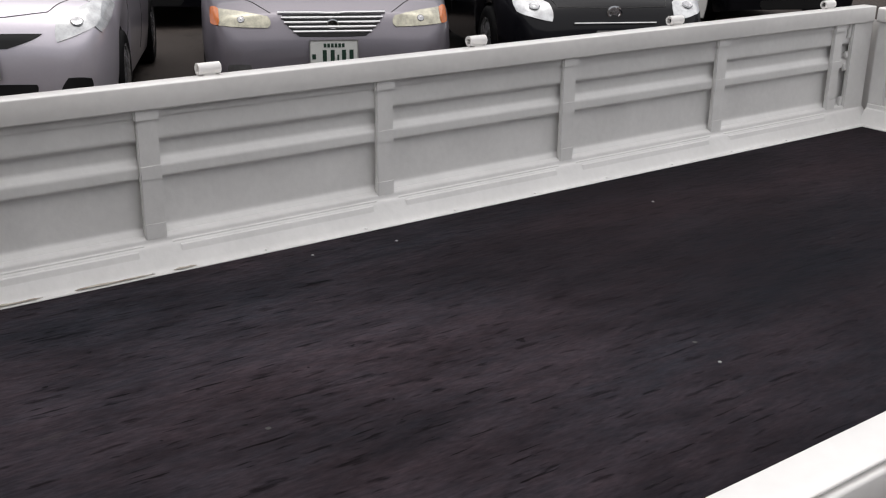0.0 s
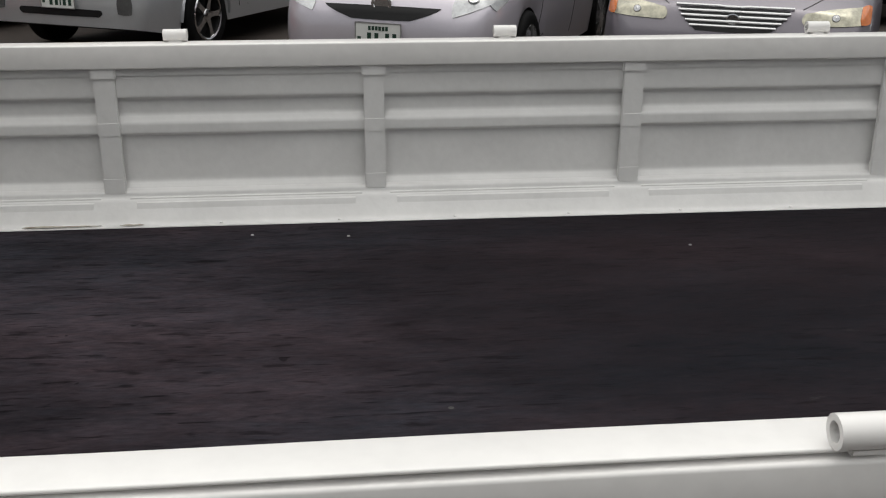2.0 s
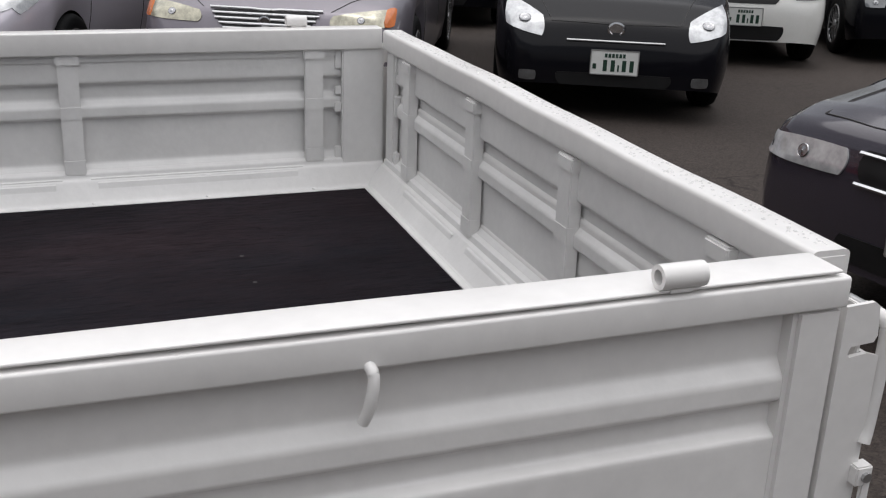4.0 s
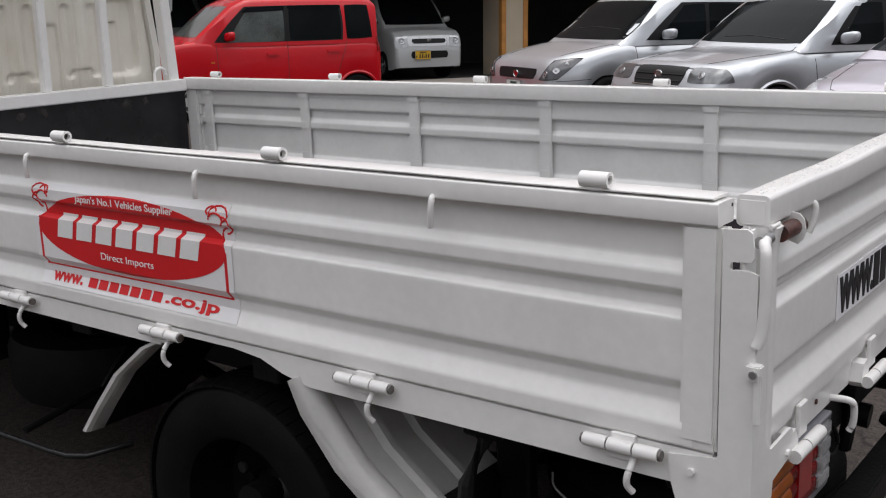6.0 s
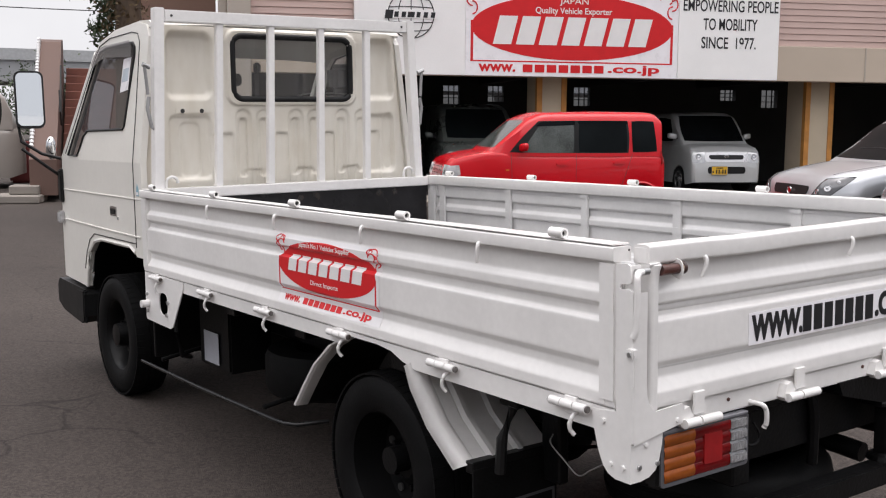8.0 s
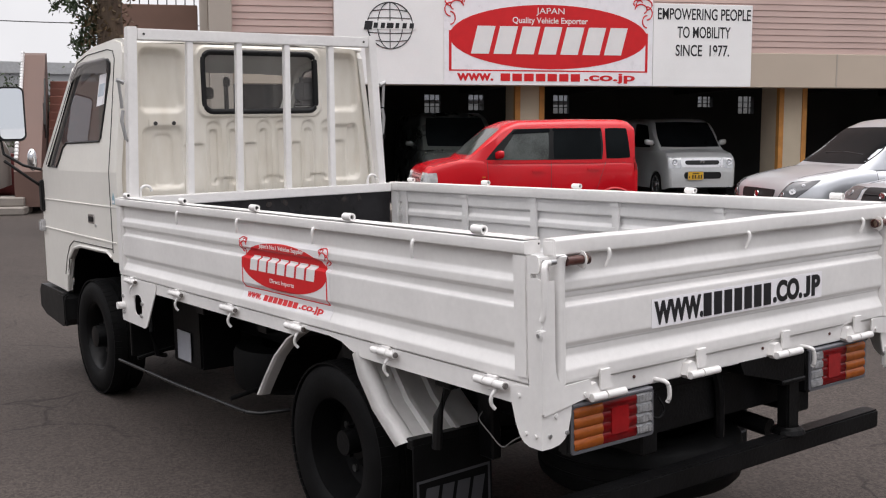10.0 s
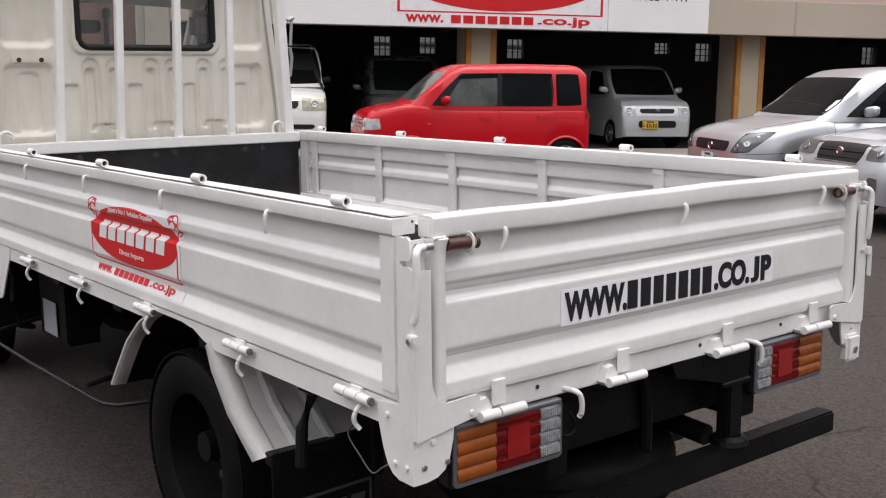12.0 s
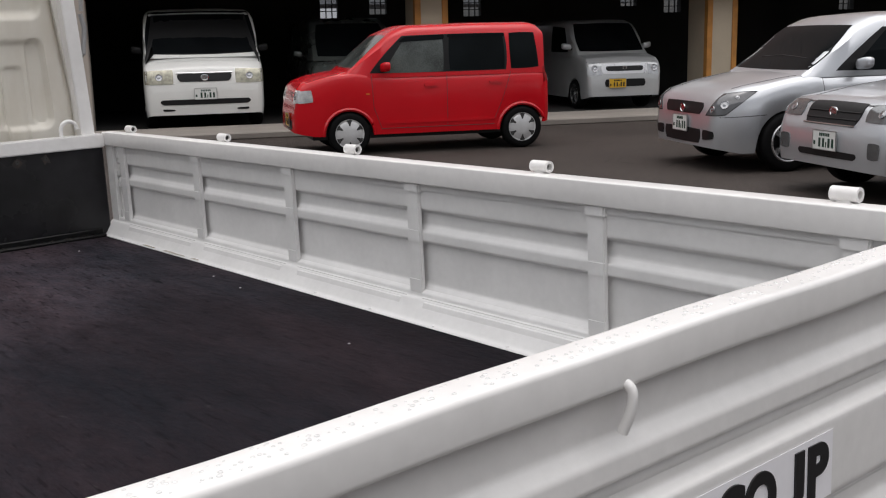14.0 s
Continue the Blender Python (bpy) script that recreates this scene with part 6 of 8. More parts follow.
class Shell:
    """A lofted car body, on which panes, lamps and grilles are laid by projection. x forward from the nose, y left."""

    def __init__(self, L, Wd, hood, roof, belt, wheels, R, plan=0.30, rear_plan=0.22, sill=0.20, tumble=0.24, nose_w=0.72, arch=1.13, belt_in=0.94, square=False):
        self.L, self.W = L, Wd
        hw = Wd / 2
        bm = bmesh.new()
        xs = sorted({round(v, 4) for v in [*np.linspace(0, 0.5, 16), *np.linspace(0.5, L - 0.4, int((L - 0.9) / 0.055)), *np.linspace(L - 0.4, L, 12)]})
        rows = []
        for d in xs:
            w = hw
            if d < plan * 2:
                w = hw * (nose_w + (1 - nose_w) * (1 - (1 - min(1, d / (plan * 2))) ** 2.6) ** (1 / 2.2))
            if L - d < rear_plan * 2:
                w = hw * (0.80 + 0.20 * (1 - (1 - min(1, (L - d) / (rear_plan * 2))) ** 2.4) ** (1 / 2.0))
            zt = lerp(hood, d)
            zb = sill + 0.05 * max(0, 1 - d / 0.25) + 0.10 * max(0, 1 - (L - d) / 0.3)
            for c in wheels:
                r = R * arch
                if abs(d - c) < r:
                    zb = max(zb, R + math.sqrt(r * r - (d - c) ** 2) - 0.02)
            zb = min(zb, zt - 0.06)
            h = zt - zb
            sec = [(w * 0.955, zb), (w * 0.985, zb + h * 0.22), (w, zb + h * 0.45), (w * 0.992, zb + h * 0.66), (w * 0.975, zb + h * 0.82), (w * 0.94, zb + h * 0.93),
                   (w * 0.87, zb + h * 0.985), (w * 0.6, zt + 0.010), (w * 0.3, zt + 0.018), (0, zt + 0.02)]
            if square:
                sec = [(w * 0.975, zb), (w * 0.995, zb + h * 0.16), (w, zb + h * 0.45), (w, zb + h * 0.70), (w * 0.99, zb + h * 0.86), (w * 0.978, zb + h * 0.94),
                       (w * 0.945, zb + h * 0.985), (w * 0.6, zt + 0.006), (w * 0.3, zt + 0.012), (0, zt + 0.014)]
            sec = sec + [(-y, z) for y, z in sec[-2::-1]]
            rows.append([bm.verts.new((-d, y, z)) for y, z in sec])
        for i in range(len(rows) - 1):
            for j in range(len(rows[0]) - 1):
                bm.faces.new((rows[i][j], rows[i + 1][j], rows[i + 1][j + 1], rows[i][j + 1]))
        for r in (rows[0], rows[-1][::-1]):
            bm.faces.new(r)
        # cabin
        cx = [p[0] for p in roof]
        rows = []
        for d in np.linspace(cx[0], cx[-1], 34):
            zr = lerp(roof, d)
            zb = lerp(belt, d) - 0.03
            h = max(0.002, zr - zb)
            hm = max(p[1] for p in roof) - zb
            k = min(1.0, h / hm)
            wb = hw * belt_in
            wr = wb - tumble * h * 0.5 - (0.03 if k < 0.5 else 0)
            end = min(1.0, (cx[-1] - d) / 0.25 + 0.72)
            sec = [(wb * end, zb), (wb * end - (wb - wr) * 0.35, zb + h * 0.45), (wr * end, zb + h * 0.86), (wr * end - 0.035, zb + h * 0.945), (wr * end - 0.10, zr - 0.004 * k), (wr * 0.5, zr + 0.012 * k), (0, zr + 0.018 * k)]
            sec = sec + [(-y, z) for y, z in sec[-2::-1]]
            rows.append([bm.verts.new((-d, y, z)) for y, z in sec])
        for i in range(len(rows) - 1):
            for j in range(len(rows[0]) - 1):
                bm.faces.new((rows[i][j], rows[i + 1][j], rows[i + 1][j + 1], rows[i][j + 1]))
        for r in (rows[0], rows[-1][::-1]):
            bm.faces.new(r)
        bmesh.ops.recalc_face_normals(bm, faces=bm.faces)
        self.bm = bm
        self.tree = BVHTree.FromBMesh(bm)

    def hit(self, o, d):
        p, nrm, _, _ = self.tree.ray_cast(Vector(o), Vector(d))
        if p is None:
            p, nrm, _, _ = self.tree.find_nearest(Vector(o) + Vector(d) * 1.0)
        if nrm.dot(Vector(d)) > 0:
            nrm = -nrm
        return p, nrm

    def patch(self, quad, view, lift=0.006, k=0.35, n=10, m=8, sink=0.015):
        """quad: four corners (a, z), lower left first, anticlockwise; view: front, back, left, right, top or a corner of the nose."""
        bm = bmesh.new()
        g = []
        for i in range(n + 1):
            row = []
            for j in range(m + 1):
                u, v = squircle(2 * i / n - 1, 2 * j / m - 1, k)
                s, t = (u + 1) / 2, (v + 1) / 2
                q = [Vector(c) for c in quad]
                p = (q[0] * (1 - s) + q[1] * s) * (1 - t) + (q[3] * (1 - s) + q[2] * s) * t
                o, d = {"front": ((1.0, p[0], p[1]), (-1, 0, 0)), "back": ((-self.L - 1.0, p[0], p[1]), (1, 0, 0)), "left": ((p[0], 2.0, p[1]), (0, -1, 0)),
                        "right": ((p[0], -2.0, p[1]), (0, 1, 0)), "top": ((p[0], p[1], 3.0), (0, 0, -1)),
                        "corner_left": (((2.0 - p[0]) * Q, (2.0 + p[0]) * Q, p[1]), (-Q, -Q, 0)), "corner_right": (((2.0 - p[0]) * Q, -(2.0 + p[0]) * Q, p[1]), (-Q, Q, 0))}[view]
                h, nr = self.hit(o, d)
                row.append((h + nr * lift, h - nr * sink))
            g.append(row)
        vs = [[bm.verts.new(c[0]) for c in r] for r in g]
        for i in range(n):
            for j in range(m):
                bm.faces.new((vs[i][j], vs[i + 1][j], vs[i + 1][j + 1], vs[i][j + 1]))
        rim = [(i, 0) for i in range(n)] + [(n, j) for j in range(m)] + [(i, m) for i in range(n, 0, -1)] + [(0, j) for j in range(m, 0, -1)]
        low = [bm.verts.new(g[i][j][1]) for i, j in rim]
        for a in range(len(rim)):
            b = (a + 1) % len(rim)
            bm.faces.new((vs[rim[a][0]][rim[a][1]], vs[rim[b][0]][rim[b][1]], low[b], low[a]))
        return bm

    def line(self, pts, view, r=0.004, steps=8, bm=None, lift=0.0005):
        out = []
        for a, b in zip(pts[:-1], pts[1:]):
            for i in range(steps):
                p = Vector(a).lerp(Vector(b), i / steps)
                out.append(p)
        out.append(Vector(pts[-1]))
        res = []
        for p in out:
            o, d = {"left": ((p[0], 2.0, p[1]), (0, -1, 0)), "right": ((p[0], -2.0, p[1]), (0, 1, 0)), "top": ((p[0], p[1], 3.0), (0, 0, -1)), "front": ((1.0, p[0], p[1]), (-1, 0, 0))}[view]
            h, nr = self.hit(o, d)
            res.append(h + nr * lift)
        return tube(res, r, bm, 5)


def road_wheel(car, x, y, side, R, style, rim_mat, width=0.19):
    w = thing("wheel", "", "")
    w.parent = car
    w.location = (x, y, R)
    w.rotation_euler = (0, 0, 0 if side < 0 else math.pi)
    B, r = width / 2, R * 0.66
    prof = [(r, -B * 0.85), (r + 0.01, -B), (R * 0.86, -B * 1.05), (R * 0.95, -B * 0.92), (R * 0.99, -B * 0.7), (R, -B * 0.3), (R, B * 0.3), (R * 0.99, B * 0.7), (R * 0.9, B), (r, B)]
    part("tyre", lathe(prof, "y", 36), RUBBER, w, smooth=True)
    rm = part("rim", lathe([(r + 0.004, -B * 0.9), (r + 0.004, -B * 1.0), (r - 0.012, -B * 0.96), (r - 0.02, -B * 0.6), (r - 0.03, 0.0), (0.05, 0.0), (0.0005, 0.0)], "y", 36, closed=False), rim_mat if style == "cap" else PLASTIC, w, smooth=True)
    if style == "cap":
        part("hub_cap", lathe([(r - 0.012, -B * 0.9), (r * 0.8, -B * 1.05), (r * 0.3, -B * 1.12), (0.0005, -B * 1.14)], "y", 36, closed=False), rim_mat, w, smooth=True)
        for k in range(6):
            a = 2 * math.pi * (k + 0.5) / 6
            wedge = [(r * 0.56, -0.007), (r * 0.78, -r * 0.10), (r * 0.95, -r * 0.20), (r * 1.0, 0.0), (r * 0.95, r * 0.20), (r * 0.78, r * 0.10), (r * 0.56, 0.007)]
            bm = slab(wedge, [], lambda p, q, d: (p, d - B * 1.115 + (p / r - 0.56) * B * 0.17, q), 0.012)
            part("cap_slot", moved(bm, Matrix.Rotation(a, 4, "Y")), SEAM, w)
    else:
        nsp = {"five": 5, "six": 6, "many": 14}[style]
        bm = lathe([(r + 0.006, -B * 0.98), (r - 0.004, -B * 1.06), (r - 0.016, -B * 1.0), (r - 0.014, -B * 0.7), (r, -B * 0.7)], "y", 36)
        for k in range(nsp):
            a = 2 * math.pi * k / nsp
            m = Matrix.Rotation(a, 4, "Y")
            sw = 0.026 if nsp < 10 else 0.009
            vs = []
            for rad, hwid, dep in ((0.02, sw * 1.25, -B * 0.90), (r * 0.55, sw * 0.8, -B * 0.96), (r - 0.01, sw * 1.15, -B * 0.92)):
                vs.append([bm.verts.new(m @ Vector((rad, dep + t, s * hwid))) for s, t in ((-1, 0.0), (1, 0.0), (1, 0.025), (-1, 0.025))])
            for p, q in zip(vs[:-1], vs[1:]):
                for j in range(4):
                    bm.faces.new((p[j], p[(j + 1) % 4], q[(j + 1) % 4], q[j]))
        lathe([(0.05, -B * 0.85), (0.05, -B * 0.98), (0.03, -B * 1.02), (0.0005, -B * 1.02)], "y", 20, bm, closed=False)
        part("spokes", bm, rim_mat, w, smooth=True)
    return w


def plate(parent, p, material, ink, w=0.33, h=0.165, tilt=0):
    m = Matrix.Translation(p) @ Matrix.Rotation(radians(90), 4, "Z") @ Matrix.Rotation(radians(tilt), 4, "X")
    b = part("number_plate", box(-w / 2, w / 2, -0.004, 0.004, -h / 2, h / 2, 0.002, m=m), material, parent)
    surround = bmesh.new()
    for a in ((-w / 2 - 0.004, -w / 2 + 0.003, -h / 2, h / 2), (w / 2 - 0.003, w / 2 + 0.004, -h / 2, h / 2), (-w / 2, w / 2, -h / 2 - 0.004, -h / 2 + 0.003), (-w / 2, w / 2, h / 2 - 0.003, h / 2 + 0.004)):
        box(a[0], a[1], -0.007, 0.003, a[2], a[3], bm=surround, m=m)
    part("plate_frame", surround, STEEL, b)
    marks = [(x0, x1, -0.06, 0.018 if x1 - x0 > 0.02 else -0.015) for x0, x1 in ((-0.078, -0.05), (-0.024, 0.004), (0.022, 0.034), (0.054, 0.082), (0.106, 0.134))]
    marks += [(-0.15, -0.125, -0.045, -0.01)] + [(-0.07 + k * 0.025, -0.052 + k * 0.025, 0.035, 0.062) for k in range(6)]
    for x0, x1, z0, z1 in marks:
        part("plate_mark", box(x0, x1, -0.0065, -0.0035, z0, z1, m=m), ink, b)


def car(name, label, m, col, S, spec, group="parked cars"):
    """S: Shell; spec: what lies on it."""
    c = thing(name, label, "car", m, group)
    hw, L = S.W / 2, S.L
    body = part("body", S.bm, col, c, smooth=True)
    R, wheels = spec["R"], spec["wheels"]
    part("underbody", box(-L + 0.25, -0.22, -hw + 0.09, hw - 0.09, R * 0.75, R * 1.35), PLASTIC, c)
    for x in wheels:
        for s in (-1, 1):
            road_wheel(c, -x, s * (hw - 0.10), s, R, spec.get("rim", "cap"), spec.get("rim_mat", STEEL))
    for quad in spec.get("screen", []):
        part("windscreen", S.patch(quad, spec.get("screen_view", "front"), 0.010 if "pillar_band" in [q[0] for q in spec.get("front", [])] else 0.004, 0.15, 14, 10), spec.get("screen_mat", CAR_GLASS), c, smooth=True)
    for quad in spec.get("band", []):
        for view in ("left", "right"):
            part("window_band", S.patch(quad, view, 0.002, 0.1, 14, 6), PLASTIC, c, smooth=True)
    for quad in spec.get("lamp_sides", []):
        for view in ("left", "right"):
            lp = part("headlamp", S.patch(quad, view, 0.007, spec.get("lamp_k", 0.40), 12, 6), spec["lamps"][0][6], c, smooth=True)
    for i, quad in enumerate(spec.get("side", [])):
        gm = spec.get("side_mat", [CAR_GLASS] * 9)[i]
        for view in ("left", "right"):
            part("side_window", S.patch(quad, view, 0.004, 0.12, 10, 8), gm, c, smooth=True)
    for y0, y1, z0, z1, z2, z3, lm in spec.get("lamps", []):
        for s in (-1, 1):
            q = [(s * y0, z0), (s * y1, z1), (s * y1, z2), (s * y0, z3)]
            lp = part("headlamp", S.patch(q, "front", 0.008, spec.get("lamp_k", 0.40), 10, 8), lm, c, smooth=True)
            cy, cz = s * (y0 * 0.5 + y1 * 0.5), (z0 + z1 + z2 + z3) / 4
            h, nr = S.hit((1.0, cy, cz), (-1, 0, 0))
            rr = 0.27 * (abs(z3 - z0) + abs(z2 - z1)) / 2
            bm = lathe([(rr, 0.002), (rr * 0.9, 0.006), (rr * 0.85, 0.0045), (rr * 0.3, 0.006), (0.0004, 0.009)], "x", 20, closed=False)
            q = nr.to_track_quat("X", "Z").to_matrix().to_4x4()
            part("reflector", moved(bm, Matrix.Translation(h + nr * 0.009) @ q), REFLECTOR, lp, smooth=True)
            if spec.get("amber_corner"):
                a = y0 + (y1 - y0) * 0.86
                q = [(s * a, z0 + (z1 - z0) * 0.86), (s * y1, z1), (s * y1, z2), (s * a, z3 + (z2 - z3) * 0.86)]
                part("turn_signal", S.patch(q, "front", 0.012, 0.4, 6, 6), AMBER, lp, smooth=True)
    for quad, gm, bowls in spec.get("corner_lamps", []):
        for s, view in ((1, "corner_left"), (-1, "corner_right")):
            lp = part("headlamp", S.patch(quad, view, 0.008, 0.22, 14, 10), gm, c, smooth=True)
            part("lamp_rim", S.patch([(a + (a - 0.58) * 0.05, z + (z - 0.69) * 0.08) for a, z in quad], view, 0.0045, 0.22, 14, 10), PLASTIC, lp, smooth=True)
            for a, z, rr in bowls:
                h, nr = S.hit(((2.0 - a) * Q, s * (2.0 + a) * Q, z), (-Q, -s * Q, 0))
                bm = lathe([(rr, 0.001), (rr * 0.92, 0.006), (rr * 0.85, 0.0045), (rr * 0.3, 0.006), (0.0004, 0.010)], "x", 20, closed=False)
                part("reflector", moved(bm, Matrix.Translation(h + nr * 0.009) @ nr.to_track_quat("X", "Z").to_matrix().to_4x4()), REFLECTOR, lp, smooth=True)
    for nm, quad, gm in spec.get("front", []):
        part(nm, S.patch(quad, "front", 0.007, 0.25, 12, 6), gm, c, smooth=True)
    for nm, quad, gm in spec.get("front_pairs", []):
        for s in (-1, 1):
            part(nm, S.patch([(s * a, b) for a, b in quad], "front", 0.008, 0.4, 8, 6), gm, c, smooth=True)
    for y0, y1, z, gm in spec.get("slats", []):
        part("grille_slat", S.line([(y0, z), (0, z), (y1, z)], "front", 0.008, lift=0.011), gm, c)
    if "emblem" in spec:
        y, z, rr = spec["emblem"]
        h, nr = S.hit((1.0, y, z), (-1, 0, 0))
        bm = lathe([(rr, 0.0), (rr, 0.012), (rr * 0.8, 0.014), (rr * 0.72, 0.008), (0.0004, 0.008)], "x", 20, closed=False)
        for v in bm.verts:
            v.co.y *= 1.25
        part("badge_disc", moved(bm, Matrix.Translation(h + nr * 0.008)), CHROME, c, smooth=True)
    if "plate" in spec:
        y, z, gm, ink = spec["plate"]
        h, _ = S.hit((1.0, y, z), (-1, 0, 0))
        plate(c, (h.x + 0.022, y, z), gm, ink)
    for pts in spec.get("seams", []):
        for view in ("left", "right"):
            part("panel_gap", S.line(pts, view, 0.0035, 8), SEAM, c)
    for pts in spec.get("hood_seams", []):
        part("panel_gap", S.line(pts, "top", 0.0035, 8), SEAM, c)
        part("panel_gap", S.line([(a, -b) for a, b in pts], "top", 0.0035, 8), SEAM, c)
    for x, z in spec.get("handles", []):
        for view in ("left", "right"):
            part("door_handle", S.patch([(x - 0.09, z - 0.02), (x + 0.09, z - 0.02), (x + 0.09, z + 0.022), (x - 0.09, z + 0.022)], view, 0.022, 0.5, 6, 4), spec.get("handle_mat", col), c, smooth=True)
    if "mirror" in spec:
        x, y, z = spec["mirror"]
        for s in (-1, 1):
            bm = bmesh.new()
            bmesh.ops.create_uvsphere(bm, u_segments=16, v_segments=10, radius=1)
            for v in bm.verts:
                e = Vector([math.copysign(abs(q) ** 0.6, q) for q in v.co])
                v.co = Vector((x + e.x * 0.05 - 0.02 * e.y * s, s * y + e.y * 0.088, z + e.z * 0.058 + 0.012 * e.y * s))
                v.co.x = max(v.co.x, x - 0.03 - 0.02 * e.y * s)
            mm = part("wing_mirror", bm, spec.get("mirror_mat", col), c, smooth=True)
            part("mirror_foot", tube([(x, s * (y - 0.05), z - 0.03), (x + 0.01, s * (y - 0.15), z - 0.055)], 0.022, n=8), PLASTIC, mm)
    for pts in spec.get("wipers", []):
        part("wiper", S.line(pts, "top", 0.008, 8), PLASTIC, c)
    for nm, quad, gm in spec.get("sides", []):
        for view in ("left", "right"):
            part(nm, S.patch(quad, view, 0.008, 0.2, 10, 4), gm, c, smooth=True)
    if spec.get("lips"):
        for x in wheels:
            for s, view in ((1, "left"), (-1, "right")):
                pts = []
                for i in range(17):
                    a = math.pi * i / 16
                    pts.append((-x + (R * 1.2) * math.cos(a), R - 0.02 + (R * 1.2) * math.sin(a)))
                pts = [p for p in pts if p[1] > 0.24]
                part("arch_flare", S.line(pts, view, 0.022, 2), col, c, smooth=True)
    return c


SILVER = paint("silver_metallic", (0.60, 0.615, 0.64), 0.65, 0.30)
LAVENDER = paint("pale_lilac_silver", (0.58, 0.545, 0.60), 0.5, 0.32)
MAUVE = paint("grey_mauve_metallic", (0.19, 0.175, 0.20), 0.45, 0.34)
BLACK_CAR = paint("black_car_paint", (0.006, 0.006, 0.008), 0.0, 0.14, 0.05, 0.14)
DARK_CAR = paint("dark_violet_grey_paint", (0.036, 0.030, 0.042), 0.2, 0.16, 0.8, 0.5)
CAR_RED = paint("bright_red_paint", (0.56, 0.005, 0.012), 0.0, 0.22, 0.3, 0.35)
CAR_WHITE = paint("white_car_paint", (0.72, 0.72, 0.69), 0.0, 0.25)
ALLOY = mat("alloy", (0.55, 0.55, 0.56), rough=0.25, metal=0.85, vary=0.1)
GREEN_INK, YELLOW_INK = PLATE_GREEN, INK
ROW = 245  # heading of the parked row
SITE = pose(0, 0, 0, 0, 0, 65)  # x along the building's front, y away from the yard


def row_pose(x, y, turn=ROW):
    return pose(x, y, 0, 0, 0, turn)


# silver hatchback
S = Shell(3.70, 1.69, [(0, 0.57), (0.03, 0.68), (0.07, 0.745), (0.16, 0.80), (0.35, 0.855), (0.8, 0.94), (1.05, 0.97), (3.0, 0.98), (3.62, 0.93), (3.70, 0.75)],
          [(0.91, 0.95), (1.23, 1.19), (1.52, 1.43), (1.76, 1.53), (2.2, 1.56), (3.0, 1.53), (3.35, 1.44), (3.58, 1.02)], [(0, 0.95), (3.7, 0.98)], (0.76, 3.15), 0.30)
hatch = dict(band=[[(-3.10, 0.985), (-1.24, 0.985), (-1.80, 1.42), (-3.0, 1.41)]], R=0.30, wheels=(0.76, 3.15), rim="five", rim_mat=ALLOY, screen=[[(-0.77, 0.995), (0.77, 0.995), (0.645, 1.44), (-0.645, 1.44)]], screen_mat=CAR_GLASS,
             side=[[(-2.15, 0.99), (-1.44, 0.99), (-1.84, 1.385), (-2.15, 1.40)], [(-2.95, 1.0), (-2.2, 0.99), (-2.2, 1.41), (-2.9, 1.38)]],
             corner_lamps=[([(0.36, 0.575), (0.60, 0.585), (0.86, 0.815), (0.53, 0.785)], LAMP_SMOKE, [(0.46, 0.635, 0.036), (0.585, 0.685, 0.044), (0.69, 0.755, 0.024)])], front=[("grille", [(-0.40, 0.575), (0.40, 0.575), (0.44, 0.695), (-0.44, 0.695)], PLASTIC), ("lower_intake", [(-0.40, 0.28), (0.40, 0.28), (0.42, 0.43), (-0.42, 0.43)], PLASTIC)],
             front_pairs=[("fog_recess", [(0.46, 0.32), (0.66, 0.34), (0.66, 0.42), (0.46, 0.43)], PLASTIC)], emblem=(0, 0.62, 0.045), plate=(-0.02, 0.47, PLATE_WHITE, GREEN_INK),
             seams=[[(-1.12, 0.92), (-1.16, 0.5), (-1.2, 0.3)], [(-2.18, 0.98), (-2.17, 0.45), (-2.1, 0.3)], [(-0.05, 0.56), (-0.5, 0.58)]], hood_seams=[[(-0.25, 0.56), (-0.9, 0.68)]], handles=[(-2.0, 0.80)], mirror=(-1.52, 0.90, 1.06),
             wipers=[[(-1.12, 0.5), (-1.15, 0.0), (-1.13, -0.4)]], sides=[])
car("hatchback_car", "silver compact hatchback with tinted side windows", row_pose(-5.04, 9.58, 243) @ Matrix.Scale(1.04, 4), SILVER, S, hatch)

